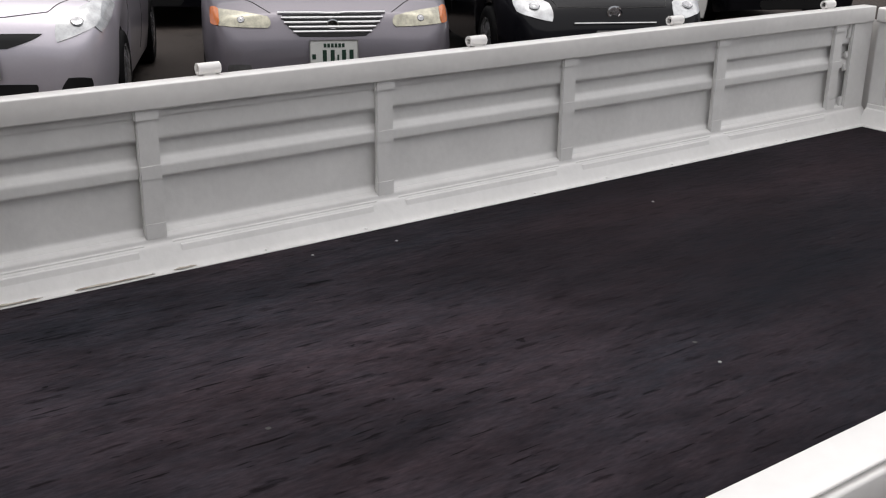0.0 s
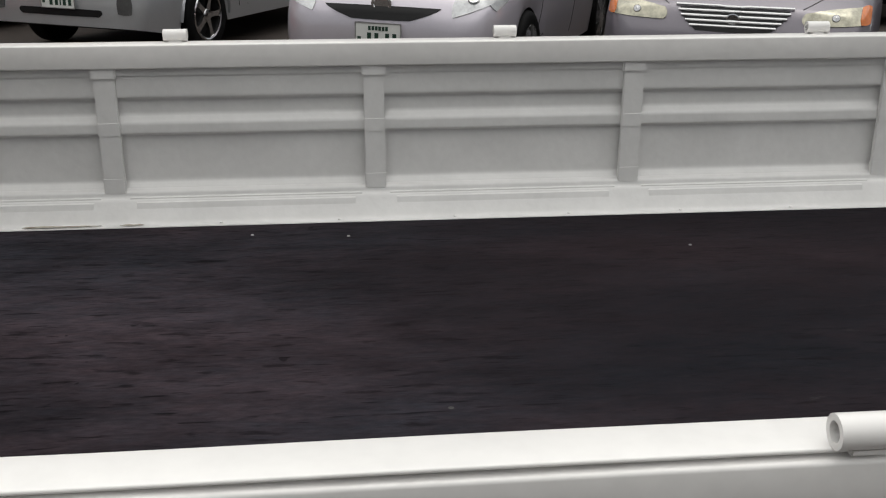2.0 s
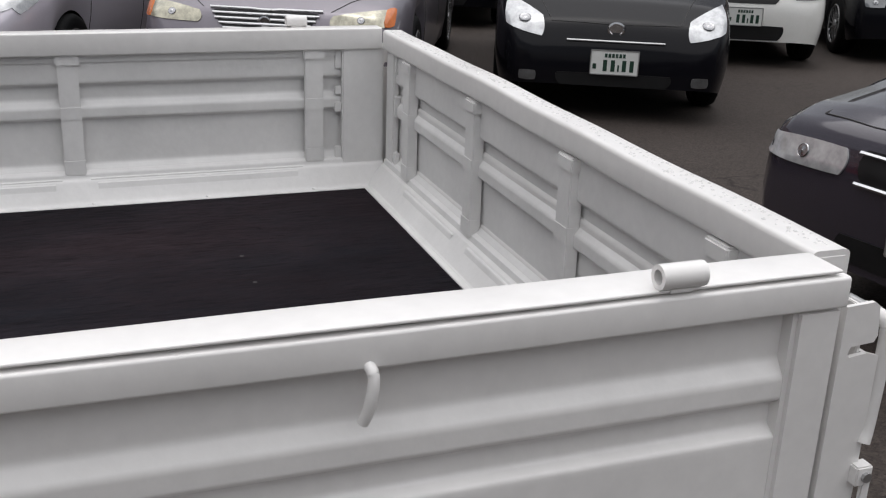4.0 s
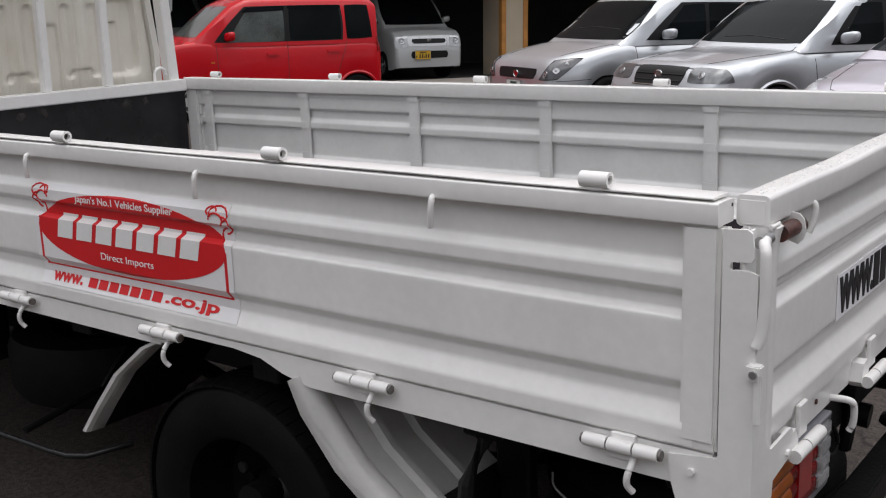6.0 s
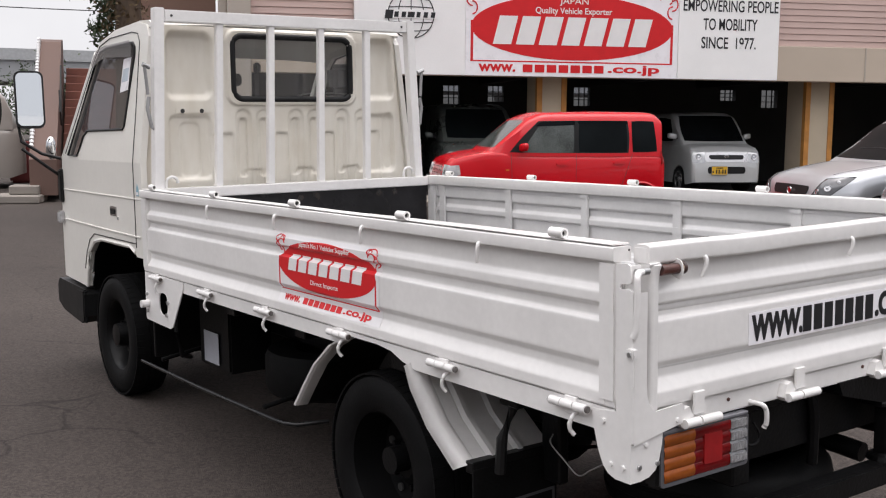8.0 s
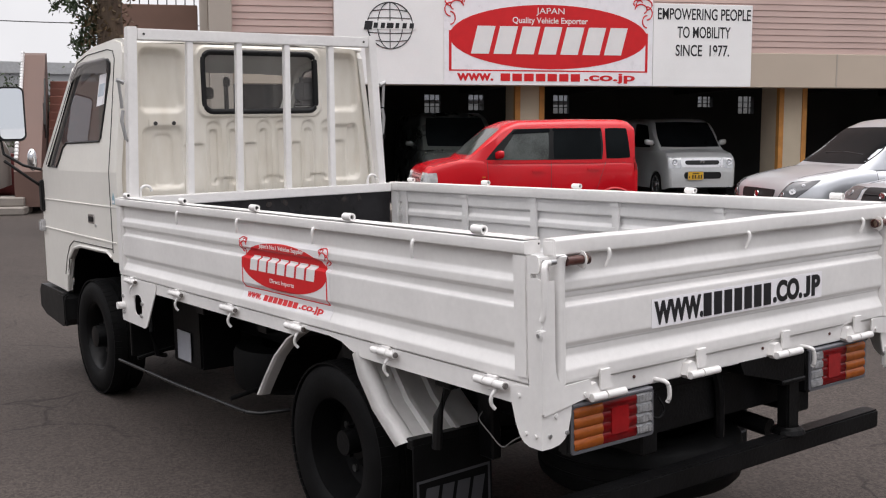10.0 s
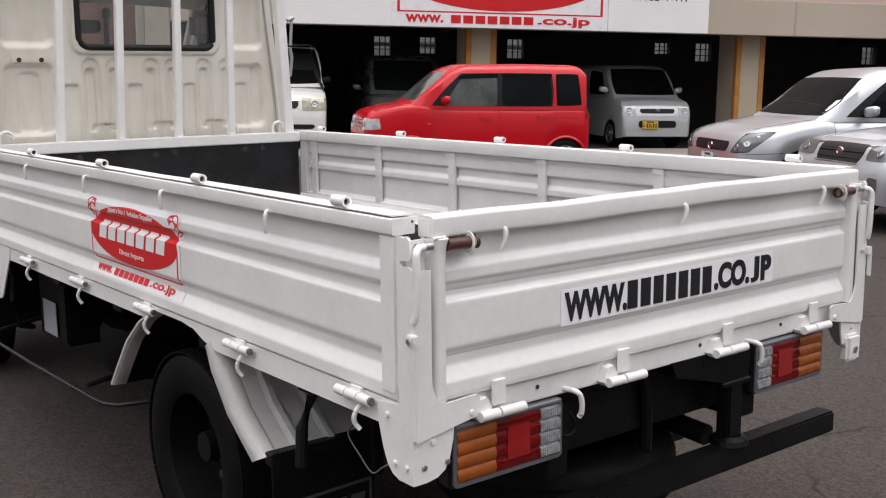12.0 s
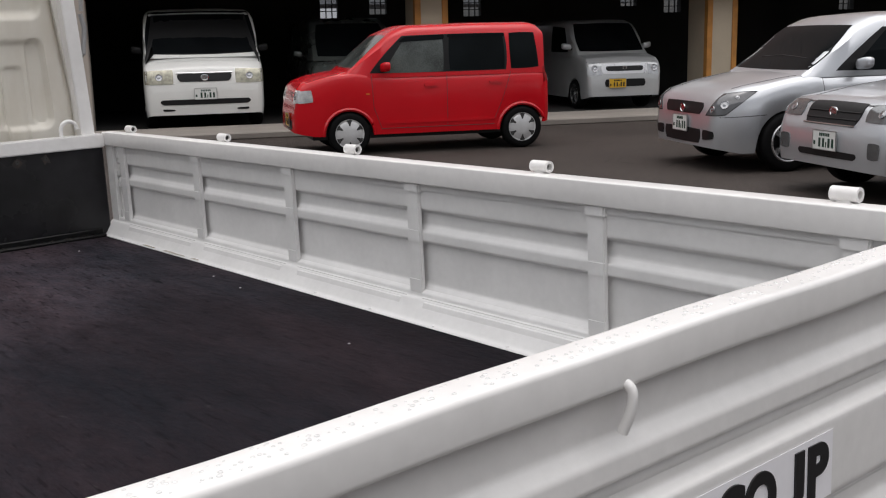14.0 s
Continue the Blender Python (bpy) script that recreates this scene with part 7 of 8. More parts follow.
# silver sport wagon with square lamps
S = Shell(4.45, 1.735, [(0, 0.60), (0.05, 0.70), (0.10, 0.79), (0.22, 0.86), (0.7, 0.93), (1.25, 0.99), (3.6, 1.0), (4.35, 0.98), (4.45, 0.8)],
          [(1.15, 0.98), (1.55, 1.28), (1.85, 1.49), (2.1, 1.545), (3.2, 1.56), (4.05, 1.50), (4.38, 1.05)], [(0, 0.98), (4.45, 1.0)], (0.86, 3.39), 0.325, sill=0.24, nose_w=0.80, plan=0.22)
suv = dict(band=[[(-4.05, 1.02), (-1.55, 1.02), (-2.0, 1.47), (-3.95, 1.47)]], lamp_sides=[[(-0.30, 0.70), (-0.06, 0.695), (-0.06, 0.825), (-0.24, 0.835)]], R=0.325, wheels=(0.86, 3.39), rim="five", rim_mat=CHROME, screen=[[(-0.76, 1.04), (0.76, 1.04), (0.64, 1.50), (-0.64, 1.50)]], screen_mat=CAR_GLASS,
           side=[[(-2.35, 1.02), (-1.72, 1.02), (-2.05, 1.44), (-2.35, 1.45)], [(-3.2, 1.02), (-2.42, 1.02), (-2.42, 1.455), (-3.15, 1.45)], [(-4.0, 1.03), (-3.28, 1.03), (-3.28, 1.44), (-3.85, 1.40)]],
           lamps=[(0.44, 0.80, 0.69, 0.70, 0.83, 0.84, LAMP_GLASS)], front=[("grille", [(-0.36, 0.655), (0.36, 0.655), (0.385, 0.84), (-0.385, 0.84)], PLASTIC), ("lower_intake", [(-0.40, 0.37), (0.40, 0.37), (0.42, 0.43), (-0.42, 0.43)], PLASTIC)],
           slats=[(-0.35, 0.35, 0.70, PLASTIC), (-0.36, 0.36, 0.76, PLASTIC), (-0.36, 0.36, 0.65, CHROME)], front_pairs=[("fog_lamp", [(0.56, 0.40), (0.70, 0.40), (0.70, 0.54), (0.56, 0.54)], LAMP_GLASS)], emblem=(0, 0.755, 0.045),
           plate=(0.0, 0.515, PLATE_WHITE, GREEN_INK), seams=[[(-1.35, 0.95), (-1.38, 0.5), (-1.42, 0.35)], [(-2.38, 1.0), (-2.38, 0.5), (-2.35, 0.35)], [(-3.25, 1.0), (-3.12, 0.7), (-3.0, 0.45)], [(-1.4, 0.50), (-3.0, 0.50)]],
           hood_seams=[[(-0.15, 0.5), (-0.9, 0.70), (-1.2, 0.72)]], handles=[(-2.2, 0.87), (-3.1, 0.88)], mirror=(-1.72, 0.93, 1.10), wipers=[[(-1.28, 0.5), (-1.32, 0.0), (-1.3, -0.4)]], lips=True)
car("estate_car", "silver estate car with square headlamps and round fog lamp", row_pose(-2.68, 8.50), SILVER, S, suv)

# lilac hatchback
S = Shell(3.78, 1.695, [(0, 0.52), (0.04, 0.64), (0.10, 0.72), (0.25, 0.82), (0.7, 0.95), (0.92, 1.0), (3.0, 1.02), (3.7, 0.95), (3.78, 0.7)],
          [(0.80, 0.99), (1.2, 1.23), (1.55, 1.43), (1.85, 1.51), (2.4, 1.53), (3.1, 1.48), (3.45, 1.40), (3.68, 1.02)], [(0, 0.99), (3.78, 1.02)], (0.80, 3.26), 0.30, plan=0.36, nose_w=0.70)
lil = dict(band=[[(-3.0, 1.03), (-1.18, 1.03), (-1.72, 1.455), (-2.95, 1.44)]], lamp_sides=[[(-0.52, 0.80), (-0.16, 0.64), (-0.13, 0.75), (-0.40, 0.87)]], R=0.30, wheels=(0.80, 3.26), rim="cap", rim_mat=ALLOY, screen=[[(-0.76, 1.05), (0.76, 1.05), (0.62, 1.46), (-0.62, 1.46)]], screen_mat=CAR_GLASS,
           side=[[(-2.1, 1.03), (-1.42, 1.03), (-1.8, 1.42), (-2.1, 1.44)], [(-2.95, 1.05), (-2.17, 1.03), (-2.17, 1.44), (-2.9, 1.41)]],
           lamps=[(0.50, 0.76, 0.60, 0.70, 0.86, 0.74, LAMP_BRIGHT)], front=[("grille", [(-0.22, 0.575), (0.22, 0.575), (0.46, 0.665), (-0.46, 0.665)], PLASTIC), ("lower_intake", [(-0.34, 0.24), (0.34, 0.24), (0.40, 0.36), (-0.40, 0.36)], PLASTIC)],
           front_pairs=[("fog_recess", [(0.50, 0.30), (0.70, 0.30), (0.70, 0.39), (0.56, 0.40)], PLASTIC)], emblem=(0, 0.675, 0.06), plate=(0.0, 0.475, PLATE_WHITE, GREEN_INK),
           seams=[[(-1.1, 0.95), (-1.1, 0.45), (-1.15, 0.3)], [(-2.14, 1.0), (-2.12, 0.5), (-2.05, 0.3)]], hood_seams=[[(-0.13, 0.2), (-0.18, 0.45), (-0.32, 0.56), (-0.75, 0.70)], [(-0.13, 0.0), (-0.13, 0.2)]], handles=[(-1.95, 0.86), (-2.8, 0.88)],
           mirror=(-1.40, 0.92, 1.08), wipers=[[(-0.93, 0.55), (-0.97, 0.1), (-0.95, -0.2)], [(-0.93, -0.1), (-0.96, -0.4), (-0.95, -0.6)]])
car("hatchback_car", "pale lilac-silver hatchback with a slim black grille", row_pose(-0.12, 6.62), LAVENDER, S, lil)

# mauve people carrier
S = Shell(4.80, 1.80, [(0, 0.50), (0.04, 0.60), (0.09, 0.70), (0.25, 0.79), (0.8, 0.92), (1.15, 0.99), (3.8, 1.0), (4.7, 0.98), (4.8, 0.7)],
          [(1.0, 0.98), (1.5, 1.27), (1.95, 1.50), (2.3, 1.60), (3.4, 1.63), (4.3, 1.55), (4.7, 1.05)], [(0, 0.98), (4.8, 1.0)], (0.95, 3.78), 0.325, plan=0.34, nose_w=0.72)
ody = dict(R=0.325, wheels=(0.95, 3.78), rim="five", rim_mat=ALLOY, screen=[[(-0.80, 1.05), (0.80, 1.05), (0.66, 1.55), (-0.66, 1.55)]],
           side=[[(-2.5, 1.02), (-1.75, 1.02), (-2.15, 1.48), (-2.5, 1.50)], [(-3.4, 1.02), (-2.57, 1.02), (-2.57, 1.51), (-3.4, 1.51)], [(-4.3, 1.04), (-3.48, 1.03), (-3.48, 1.50), (-4.2, 1.44)]],
           lamps=[(0.42, 0.82, 0.63, 0.65, 0.76, 0.71, LAMP_YELLOW)], amber_corner=True, front=[("grille", [(-0.24, 0.575), (0.24, 0.575), (0.37, 0.72), (-0.37, 0.72)], PLASTIC), ("lower_intake", [(-0.40, 0.25), (0.40, 0.25), (0.44, 0.36), (-0.44, 0.36)], PLASTIC)],
           slats=[(-0.37, 0.37, 0.725, BRIGHT_TRIM), (-0.35, 0.35, 0.697, BRIGHT_TRIM), (-0.33, 0.33, 0.668, BRIGHT_TRIM), (-0.30, 0.30, 0.638, BRIGHT_TRIM), (-0.27, 0.27, 0.608, BRIGHT_TRIM)], front_pairs=[("fog_lamp", [(0.56, 0.33), (0.72, 0.33), (0.72, 0.40), (0.56, 0.40)], LAMP_GLASS)], emblem=(0, 0.655, 0.035), plate=(0.0, 0.475, PLATE_WHITE, GREEN_INK),
           seams=[[(-1.4, 0.95), (-1.42, 0.5), (-1.45, 0.3)], [(-2.53, 1.0), (-2.53, 0.4)], [(-3.45, 1.0), (-3.4, 0.5)]], hood_seams=[[(-0.12, 0.42), (-0.3, 0.60), (-1.0, 0.76)]], handles=[(-2.35, 0.86), (-3.25, 0.87)], mirror=(-1.72, 0.97, 1.10),
           wipers=[[(-1.15, 0.6), (-1.2, 0.1), (-1.18, -0.2)], [(-1.15, -0.1), (-1.18, -0.4), (-1.16, -0.6)]])
car("people_carrier_car", "mauve-grey people carrier with a chrome-barred grille", row_pose(2.10, 6.02), MAUVE, S, ody)

# black hybrid hatch
S = Shell(4.45, 1.725, [(0, 0.48), (0.05, 0.58), (0.12, 0.67), (0.35, 0.79), (0.8, 0.92), (1.0, 0.97), (3.6, 1.0), (4.35, 0.98), (4.45, 0.7)],
          [(0.9, 0.96), (1.4, 1.22), (1.9, 1.42), (2.3, 1.49), (3.0, 1.47), (3.9, 1.28), (4.35, 1.03)], [(0, 0.97), (4.45, 1.0)], (0.90, 3.60), 0.31, plan=0.36, nose_w=0.70)
pri = dict(R=0.31, wheels=(0.90, 3.60), rim="cap", rim_mat=ALLOY, screen=[[(-0.75, 1.03), (0.75, 1.03), (0.60, 1.44), (-0.60, 1.44)]],
           side=[[(-2.4, 1.0), (-1.65, 1.0), (-2.1, 1.38), (-2.4, 1.41)], [(-3.2, 1.02), (-2.47, 1.0), (-2.47, 1.41), (-3.1, 1.38)]],
           lamps=[(0.50, 0.78, 0.56, 0.63, 0.82, 0.70, LAMP_BRIGHT)], front=[("lower_intake", [(-0.38, 0.24), (0.38, 0.24), (0.42, 0.34), (-0.42, 0.34)], PLASTIC)], slats=[(-0.34, 0.34, 0.555, STEEL)], front_pairs=[("fog_lamp", [(0.54, 0.27), (0.66, 0.27), (0.66, 0.34), (0.54, 0.34)], LAMP_GLASS)],
           emblem=(0, 0.635, 0.05), plate=(0, 0.42, PLATE_WHITE, GREEN_INK), seams=[[(-1.3, 0.9), (-1.32, 0.4)], [(-2.43, 1.0), (-2.42, 0.4)]], hood_seams=[[(-0.12, 0.45), (-0.4, 0.55), (-0.95, 0.72)], [(-0.10, 0.0), (-0.12, 0.45)]], mirror=(-1.6, 0.93, 1.08))
car("hatchback_car", "glossy black hatchback with a thin chrome nose strip", row_pose(4.50, 5.72), BLACK_CAR, S, pri)

# saloon near the truck's tail, seen by its bonnet
S = Shell(4.70, 1.76, [(0, 0.60), (0.02, 0.69), (0.05, 0.735), (0.2, 0.795), (0.8, 0.91), (1.5, 0.985), (3.7, 1.0), (4.6, 0.95), (4.7, 0.7)],
          [(1.5, 0.97), (1.9, 1.20), (2.2, 1.38), (2.5, 1.42), (3.2, 1.41), (3.7, 1.25), (4.2, 0.98)], [(0, 0.93), (4.7, 0.96)], (0.85, 3.55), 0.31, plan=0.12, nose_w=0.90)
sal = dict(R=0.31, wheels=(0.85, 3.55), rim="cap", rim_mat=ALLOY, screen=[[(-0.68, 1.0), (0.68, 1.0), (0.55, 1.35), (-0.55, 1.35)]],
           side=[[(-2.75, 0.98), (-2.05, 0.98), (-2.35, 1.32), (-2.75, 1.35)], [(-3.55, 1.0), (-2.82, 0.98), (-2.82, 1.36), (-3.4, 1.33)]],
           lamps=[(0.42, 0.84, 0.58, 0.58, 0.675, 0.69, LAMP_BRIGHT)], front=[("grille", [(-0.36, 0.58), (0.36, 0.58), (0.37, 0.70), (-0.37, 0.70)], PLASTIC), ("lower_intake", [(-0.40, 0.28), (0.40, 0.28), (0.42, 0.38), (-0.42, 0.38)], PLASTIC)],
           slats=[(-0.37, 0.37, 0.682, CHROME), (-0.36, 0.36, 0.575, CHROME)], plate=(0, 0.45, PLATE_WHITE, GREEN_INK), hood_seams=[[(-0.09, 0.40), (-0.12, 0.66), (-1.3, 0.74)], [(-0.085, 0.0), (-0.09, 0.40)]],
           seams=[[(-1.6, 0.92), (-1.6, 0.4)]], mirror=(-2.0, 0.94, 1.04), wipers=[[(-1.43, 0.5), (-1.46, 0.0), (-1.45, -0.3)]])
car("saloon_car", "dark violet-grey saloon with a chrome grille", pose(3.54, 1.76, 0, 0, 0, 187), DARK_CAR, S, sal)

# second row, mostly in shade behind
S = Shell(4.50, 1.74, [(0, 0.56), (0.03, 0.64), (0.07, 0.70), (0.2, 0.76), (0.8, 0.84), (1.4, 0.92), (3.7, 0.95), (4.4, 0.92), (4.5, 0.7)],
          [(1.35, 0.91), (1.8, 1.16), (2.2, 1.36), (2.5, 1.40), (3.2, 1.39), (3.7, 1.25), (4.2, 0.98)], [(0, 0.92), (4.5, 0.95)], (0.75, 3.45), 0.31, plan=0.16, nose_w=0.88)
bim = dict(R=0.31, wheels=(0.75, 3.45), rim="many", rim_mat=ALLOY, screen=[[(-0.68, 0.98), (0.68, 0.98), (0.55, 1.33), (-0.55, 1.33)]],
           side=[[(-2.75, 0.98), (-2.05, 0.98), (-2.35, 1.30), (-2.75, 1.33)], [(-3.55, 1.0), (-2.82, 0.98), (-2.82, 1.34), (-3.4, 1.31)]],
           lamps=[(0.36, 0.56, 0.56, 0.56, 0.66, 0.66, LAMP_GLASS), (0.58, 0.78, 0.56, 0.56, 0.66, 0.66, LAMP_GLASS)], front=[("lower_intake", [(-0.40, 0.26), (0.40, 0.26), (0.42, 0.36), (-0.42, 0.36)], PLASTIC)],
           front_pairs=[("grille", [(0.02, 0.55), (0.16, 0.55), (0.16, 0.67), (0.02, 0.67)], CHROME)], mirror=(-2.0, 0.92, 1.02))
car("saloon_car", "black saloon with bright wheels in the second row", row_pose(9.30, 7.65), BLACK_CAR, S, bim)
S2 = Shell(3.9, 1.68, [(0, 0.52), (0.05, 0.66), (0.12, 0.76), (0.3, 0.86), (0.8, 0.95), (3.2, 1.0), (3.8, 0.95), (3.9, 0.7)],
           [(0.75, 0.95), (1.15, 1.25), (1.5, 1.48), (1.9, 1.56), (3.3, 1.55), (3.8, 1.0)], [(0, 0.95), (3.9, 1.0)], (0.75, 3.2), 0.30)
plain = dict(R=0.30, wheels=(0.75, 3.2), rim="cap", rim_mat=ALLOY, screen=[[(-0.64, 1.04), (0.64, 1.04), (0.54, 1.46), (-0.54, 1.46)]], side=[[(-2.1, 1.02), (-1.4, 1.02), (-1.7, 1.46), (-2.1, 1.48)], [(-3.1, 1.02), (-2.17, 1.02), (-2.17, 1.48), (-3.05, 1.46)]],
             lamps=[(0.46, 0.74, 0.64, 0.66, 0.80, 0.76, LAMP_GLASS)], front=[("grille", [(-0.30, 0.60), (0.30, 0.60), (0.34, 0.70), (-0.34, 0.70)], PLASTIC), ("lower_intake", [(-0.36, 0.26), (0.36, 0.26), (0.4, 0.40), (-0.4, 0.40)], PLASTIC)], plate=(0, 0.48, PLATE_WHITE, GREEN_INK), mirror=(-1.4, 0.9, 1.06))
cw = car("hatchback_car", "white hatchback in the second row", row_pose(7.1, 7.9), CAR_WHITE, S2, plain)


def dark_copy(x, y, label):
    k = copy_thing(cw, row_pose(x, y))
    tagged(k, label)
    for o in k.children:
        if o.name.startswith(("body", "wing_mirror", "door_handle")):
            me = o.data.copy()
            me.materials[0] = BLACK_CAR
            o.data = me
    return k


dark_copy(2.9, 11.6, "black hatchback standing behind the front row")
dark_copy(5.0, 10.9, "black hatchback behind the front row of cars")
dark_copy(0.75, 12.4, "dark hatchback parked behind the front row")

# red box-shaped mini car along the building
S = Shell(3.39, 1.475, [(0, 0.55), (0.03, 0.72), (0.06, 0.85), (0.14, 0.925), (0.30, 0.98), (0.55, 1.025), (0.80, 1.045), (1.3, 1.0), (2.9, 1.0), (3.33, 1.0), (3.39, 0.8)],
          [(0.68, 1.03), (1.0, 1.31), (1.25, 1.51), (1.46, 1.597), (2.4, 1.618), (3.18, 1.615), (3.29, 1.52), (3.37, 1.0)], [(0, 0.99), (3.39, 1.0)], (0.68, 2.98), 0.275, plan=0.17, nose_w=0.86, rear_plan=0.09, tumble=0.15, sill=0.255, belt_in=0.985, square=True)
kei = dict(lamp_sides=[[(-0.235, 0.69), (-0.05, 0.675), (-0.04, 0.825), (-0.215, 0.84)]], lamp_k=0.15, band=[[(-2.79, 1.02), (-0.93, 1.02), (-1.38, 1.485), (-2.77, 1.50)]], R=0.275, wheels=(0.68, 2.98), rim="cap", rim_mat=mat("silver_wheel_cap", (0.62, 0.62, 0.62), rough=0.35, metal=0.3), screen=[[(-0.60, 1.09), (0.60, 1.09), (0.52, 1.49), (-0.52, 1.49)]], screen_mat=CAR_GLASS_PALE,
           side=[[(-1.93, 1.02), (-1.13, 1.02), (-1.40, 1.42), (-1.93, 1.44)], [(-2.755, 1.03), (-2.0, 1.03), (-2.0, 1.46), (-2.74, 1.455)], [(-3.22, 1.045), (-2.83, 1.03), (-2.81, 1.495), (-3.16, 1.495)]], side_mat=[CAR_GLASS_PALE, CAR_GLASS, CAR_GLASS],
           lamps=[(0.42, 0.70, 0.66, 0.68, 0.84, 0.84, LAMP_BRIGHT)], front=[("grille", [(-0.38, 0.68), (0.38, 0.68), (0.38, 0.82), (-0.38, 0.82)], CAR_RED), ("lower_intake", [(-0.38, 0.33), (0.38, 0.33), (0.40, 0.45), (-0.40, 0.45)], PLASTIC)],
           slats=[(-0.38, 0.38, 0.70, CHROME), (-0.38, 0.38, 0.75, CHROME), (-0.38, 0.38, 0.80, CHROME)], plate=(0.1, 0.45, PLATE_YELLOW, YELLOW_INK),
           seams=[[(-0.98, 1.0), (-1.0, 0.6), (-1.1, 0.32)], [(-1.965, 1.0), (-1.965, 0.35)], [(-2.83, 1.0), (-2.7, 0.62), (-2.6, 0.4)], [(-1.1, 0.33), (-2.6, 0.33)]], handles=[(-1.75, 0.86), (-2.62, 0.88)], mirror=(-1.15, 0.80, 1.10), lips=True,
           sides=[("rain_visor", [(-1.945, 1.425), (-1.34, 1.40), (-1.42, 1.465), (-1.945, 1.49)], SHADE_GLASS), ("rain_visor", [(-2.76, 1.445), (-1.985, 1.445), (-1.985, 1.492), (-2.75, 1.495)], SHADE_GLASS), ("side_moulding", [(-2.62, 0.385), (-1.12, 0.385), (-1.12, 0.425), (-2.62, 0.425)], CAR_RED), ("side_repeater", [(-0.95, 0.76), (-0.90, 0.76), (-0.90, 0.78), (-0.95, 0.78)], AMBER)])
rc = car("box_car", "bright red boxy mini car with silver wheel caps", SITE @ pose(2.63, 12.05, 0, 0, 0, 180) @ Matrix.Scale(1.005, 4), CAR_RED, S, kei)
part("roof_aerial", tube([(-1.9, -0.3, 1.55), (-2.1, -0.3, 1.60)], 0.012, n=8), PLASTIC, rc)
for s in (-1, 1):
    part("tail_lamp", S.patch([(-3.385, 0.86), (-3.30, 0.86), (-3.26, 1.06), (-3.35, 1.06)], "left" if s > 0 else "right", 0.008, 0.3, 4, 6), RED_LENS, rc)

# cars inside the garage face the yard
S = Shell(4.6, 1.80, [(0, 0.60), (0.03, 0.75), (0.07, 0.90), (0.2, 1.02), (0.5, 1.12), (4.5, 1.15), (4.6, 0.9)], [(0.35, 1.10), (0.75, 1.50), (1.0, 1.78), (1.3, 1.84), (4.2, 1.85), (4.5, 1.2)], [(0, 1.12), (4.6, 1.15)], (0.85, 3.6), 0.31, plan=0.20, nose_w=0.88, tumble=0.10, belt_in=0.98, square=True)
# black bands over the white pillars and windows paint in the garage's shade
van = dict(band=[[(-4.2, 1.18), (-0.58, 1.18), (-1.0, 1.82), (-4.2, 1.82)]], screen_mat=SHADE_GLASS, R=0.31, wheels=(0.85, 3.6), screen=[[(-0.86, 1.15), (0.86, 1.15), (0.79, 1.80), (-0.79, 1.80)]], mirror_mat=PLASTIC, side=[[(-1.9, 1.18), (-1.1, 1.18), (-1.3, 1.7), (-1.9, 1.72)]], lamp_k=0.12, lamps=[(0.46, 0.88, 0.71, 0.71, 0.91, 0.92, LAMP_YELLOW)],
           front=[("pillar_band", [(-0.92, 1.14), (0.92, 1.14), (0.88, 1.88), (-0.88, 1.88)], PLASTIC), ("grille", [(-0.38, 0.74), (0.38, 0.74), (0.42, 0.86), (-0.42, 0.86)], PLASTIC), ("lower_intake", [(-0.66, 0.40), (0.66, 0.40), (0.68, 0.48), (-0.68, 0.48)], PLASTIC)], slats=[(-0.42, 0.42, 0.87, CHROME)], front_pairs=[("fog_recess", [(0.46, 0.31), (0.64, 0.31), (0.64, 0.345), (0.46, 0.335)], PLASTIC)],
           emblem=(0, 0.80, 0.05), plate=(0, 0.56, PLATE_WHITE, GREEN_INK), mirror=(-0.95, 0.98, 1.22))
wv = car("minivan_car", "white minivan parked under the building", SITE @ pose(1.76, 16.2, 0.006, 0, 0, -90) @ Matrix.Scale(1.10, 4), CAR_WHITE, S, van)
S = Shell(4.4, 1.69, [(0, 0.55), (0.04, 0.72), (0.1, 0.88), (0.25, 1.0), (0.5, 1.08), (4.3, 1.1), (4.4, 0.9)], [(0.40, 1.07), (0.85, 1.50), (1.1, 1.76), (1.4, 1.84), (4.1, 1.84), (4.35, 1.2)], [(0, 1.10), (4.4, 1.1)], (0.8, 3.4), 0.31, plan=0.2, nose_w=0.84, tumble=0.14)
van2 = dict(R=0.31, wheels=(0.8, 3.4), screen=[[(-0.70, 1.14), (0.70, 1.14), (0.62, 1.74), (-0.62, 1.74)]], lamps=[(0.46, 0.80, 0.72, 0.74, 0.88, 0.86, LAMP_GLASS)], front=[("grille", [(-0.38, 0.66), (0.38, 0.66), (0.42, 0.80), (-0.42, 0.80)], PLASTIC)], mirror=(-0.95, 0.98, 1.20))
car("minivan_car", "dark grey minivan in the unlit garage", SITE @ pose(4.55, 17.2, 0.006, 0, 0, -90), paint("dark_grey_green_paint", (0.13, 0.145, 0.135), 0.3), S, van2)
S = Shell(3.39, 1.475, [(0, 0.55), (0.03, 0.70), (0.07, 0.84), (0.2, 0.94), (0.55, 1.0), (3.33, 1.02), (3.39, 0.8)], [(0.55, 0.99), (0.85, 1.28), (1.1, 1.56), (1.35, 1.63), (3.1, 1.64), (3.36, 1.0)], [(0, 1.0), (3.39, 1.0)], (0.68, 3.0), 0.275, plan=0.14, nose_w=0.90, tumble=0.12, belt_in=0.98, square=True)
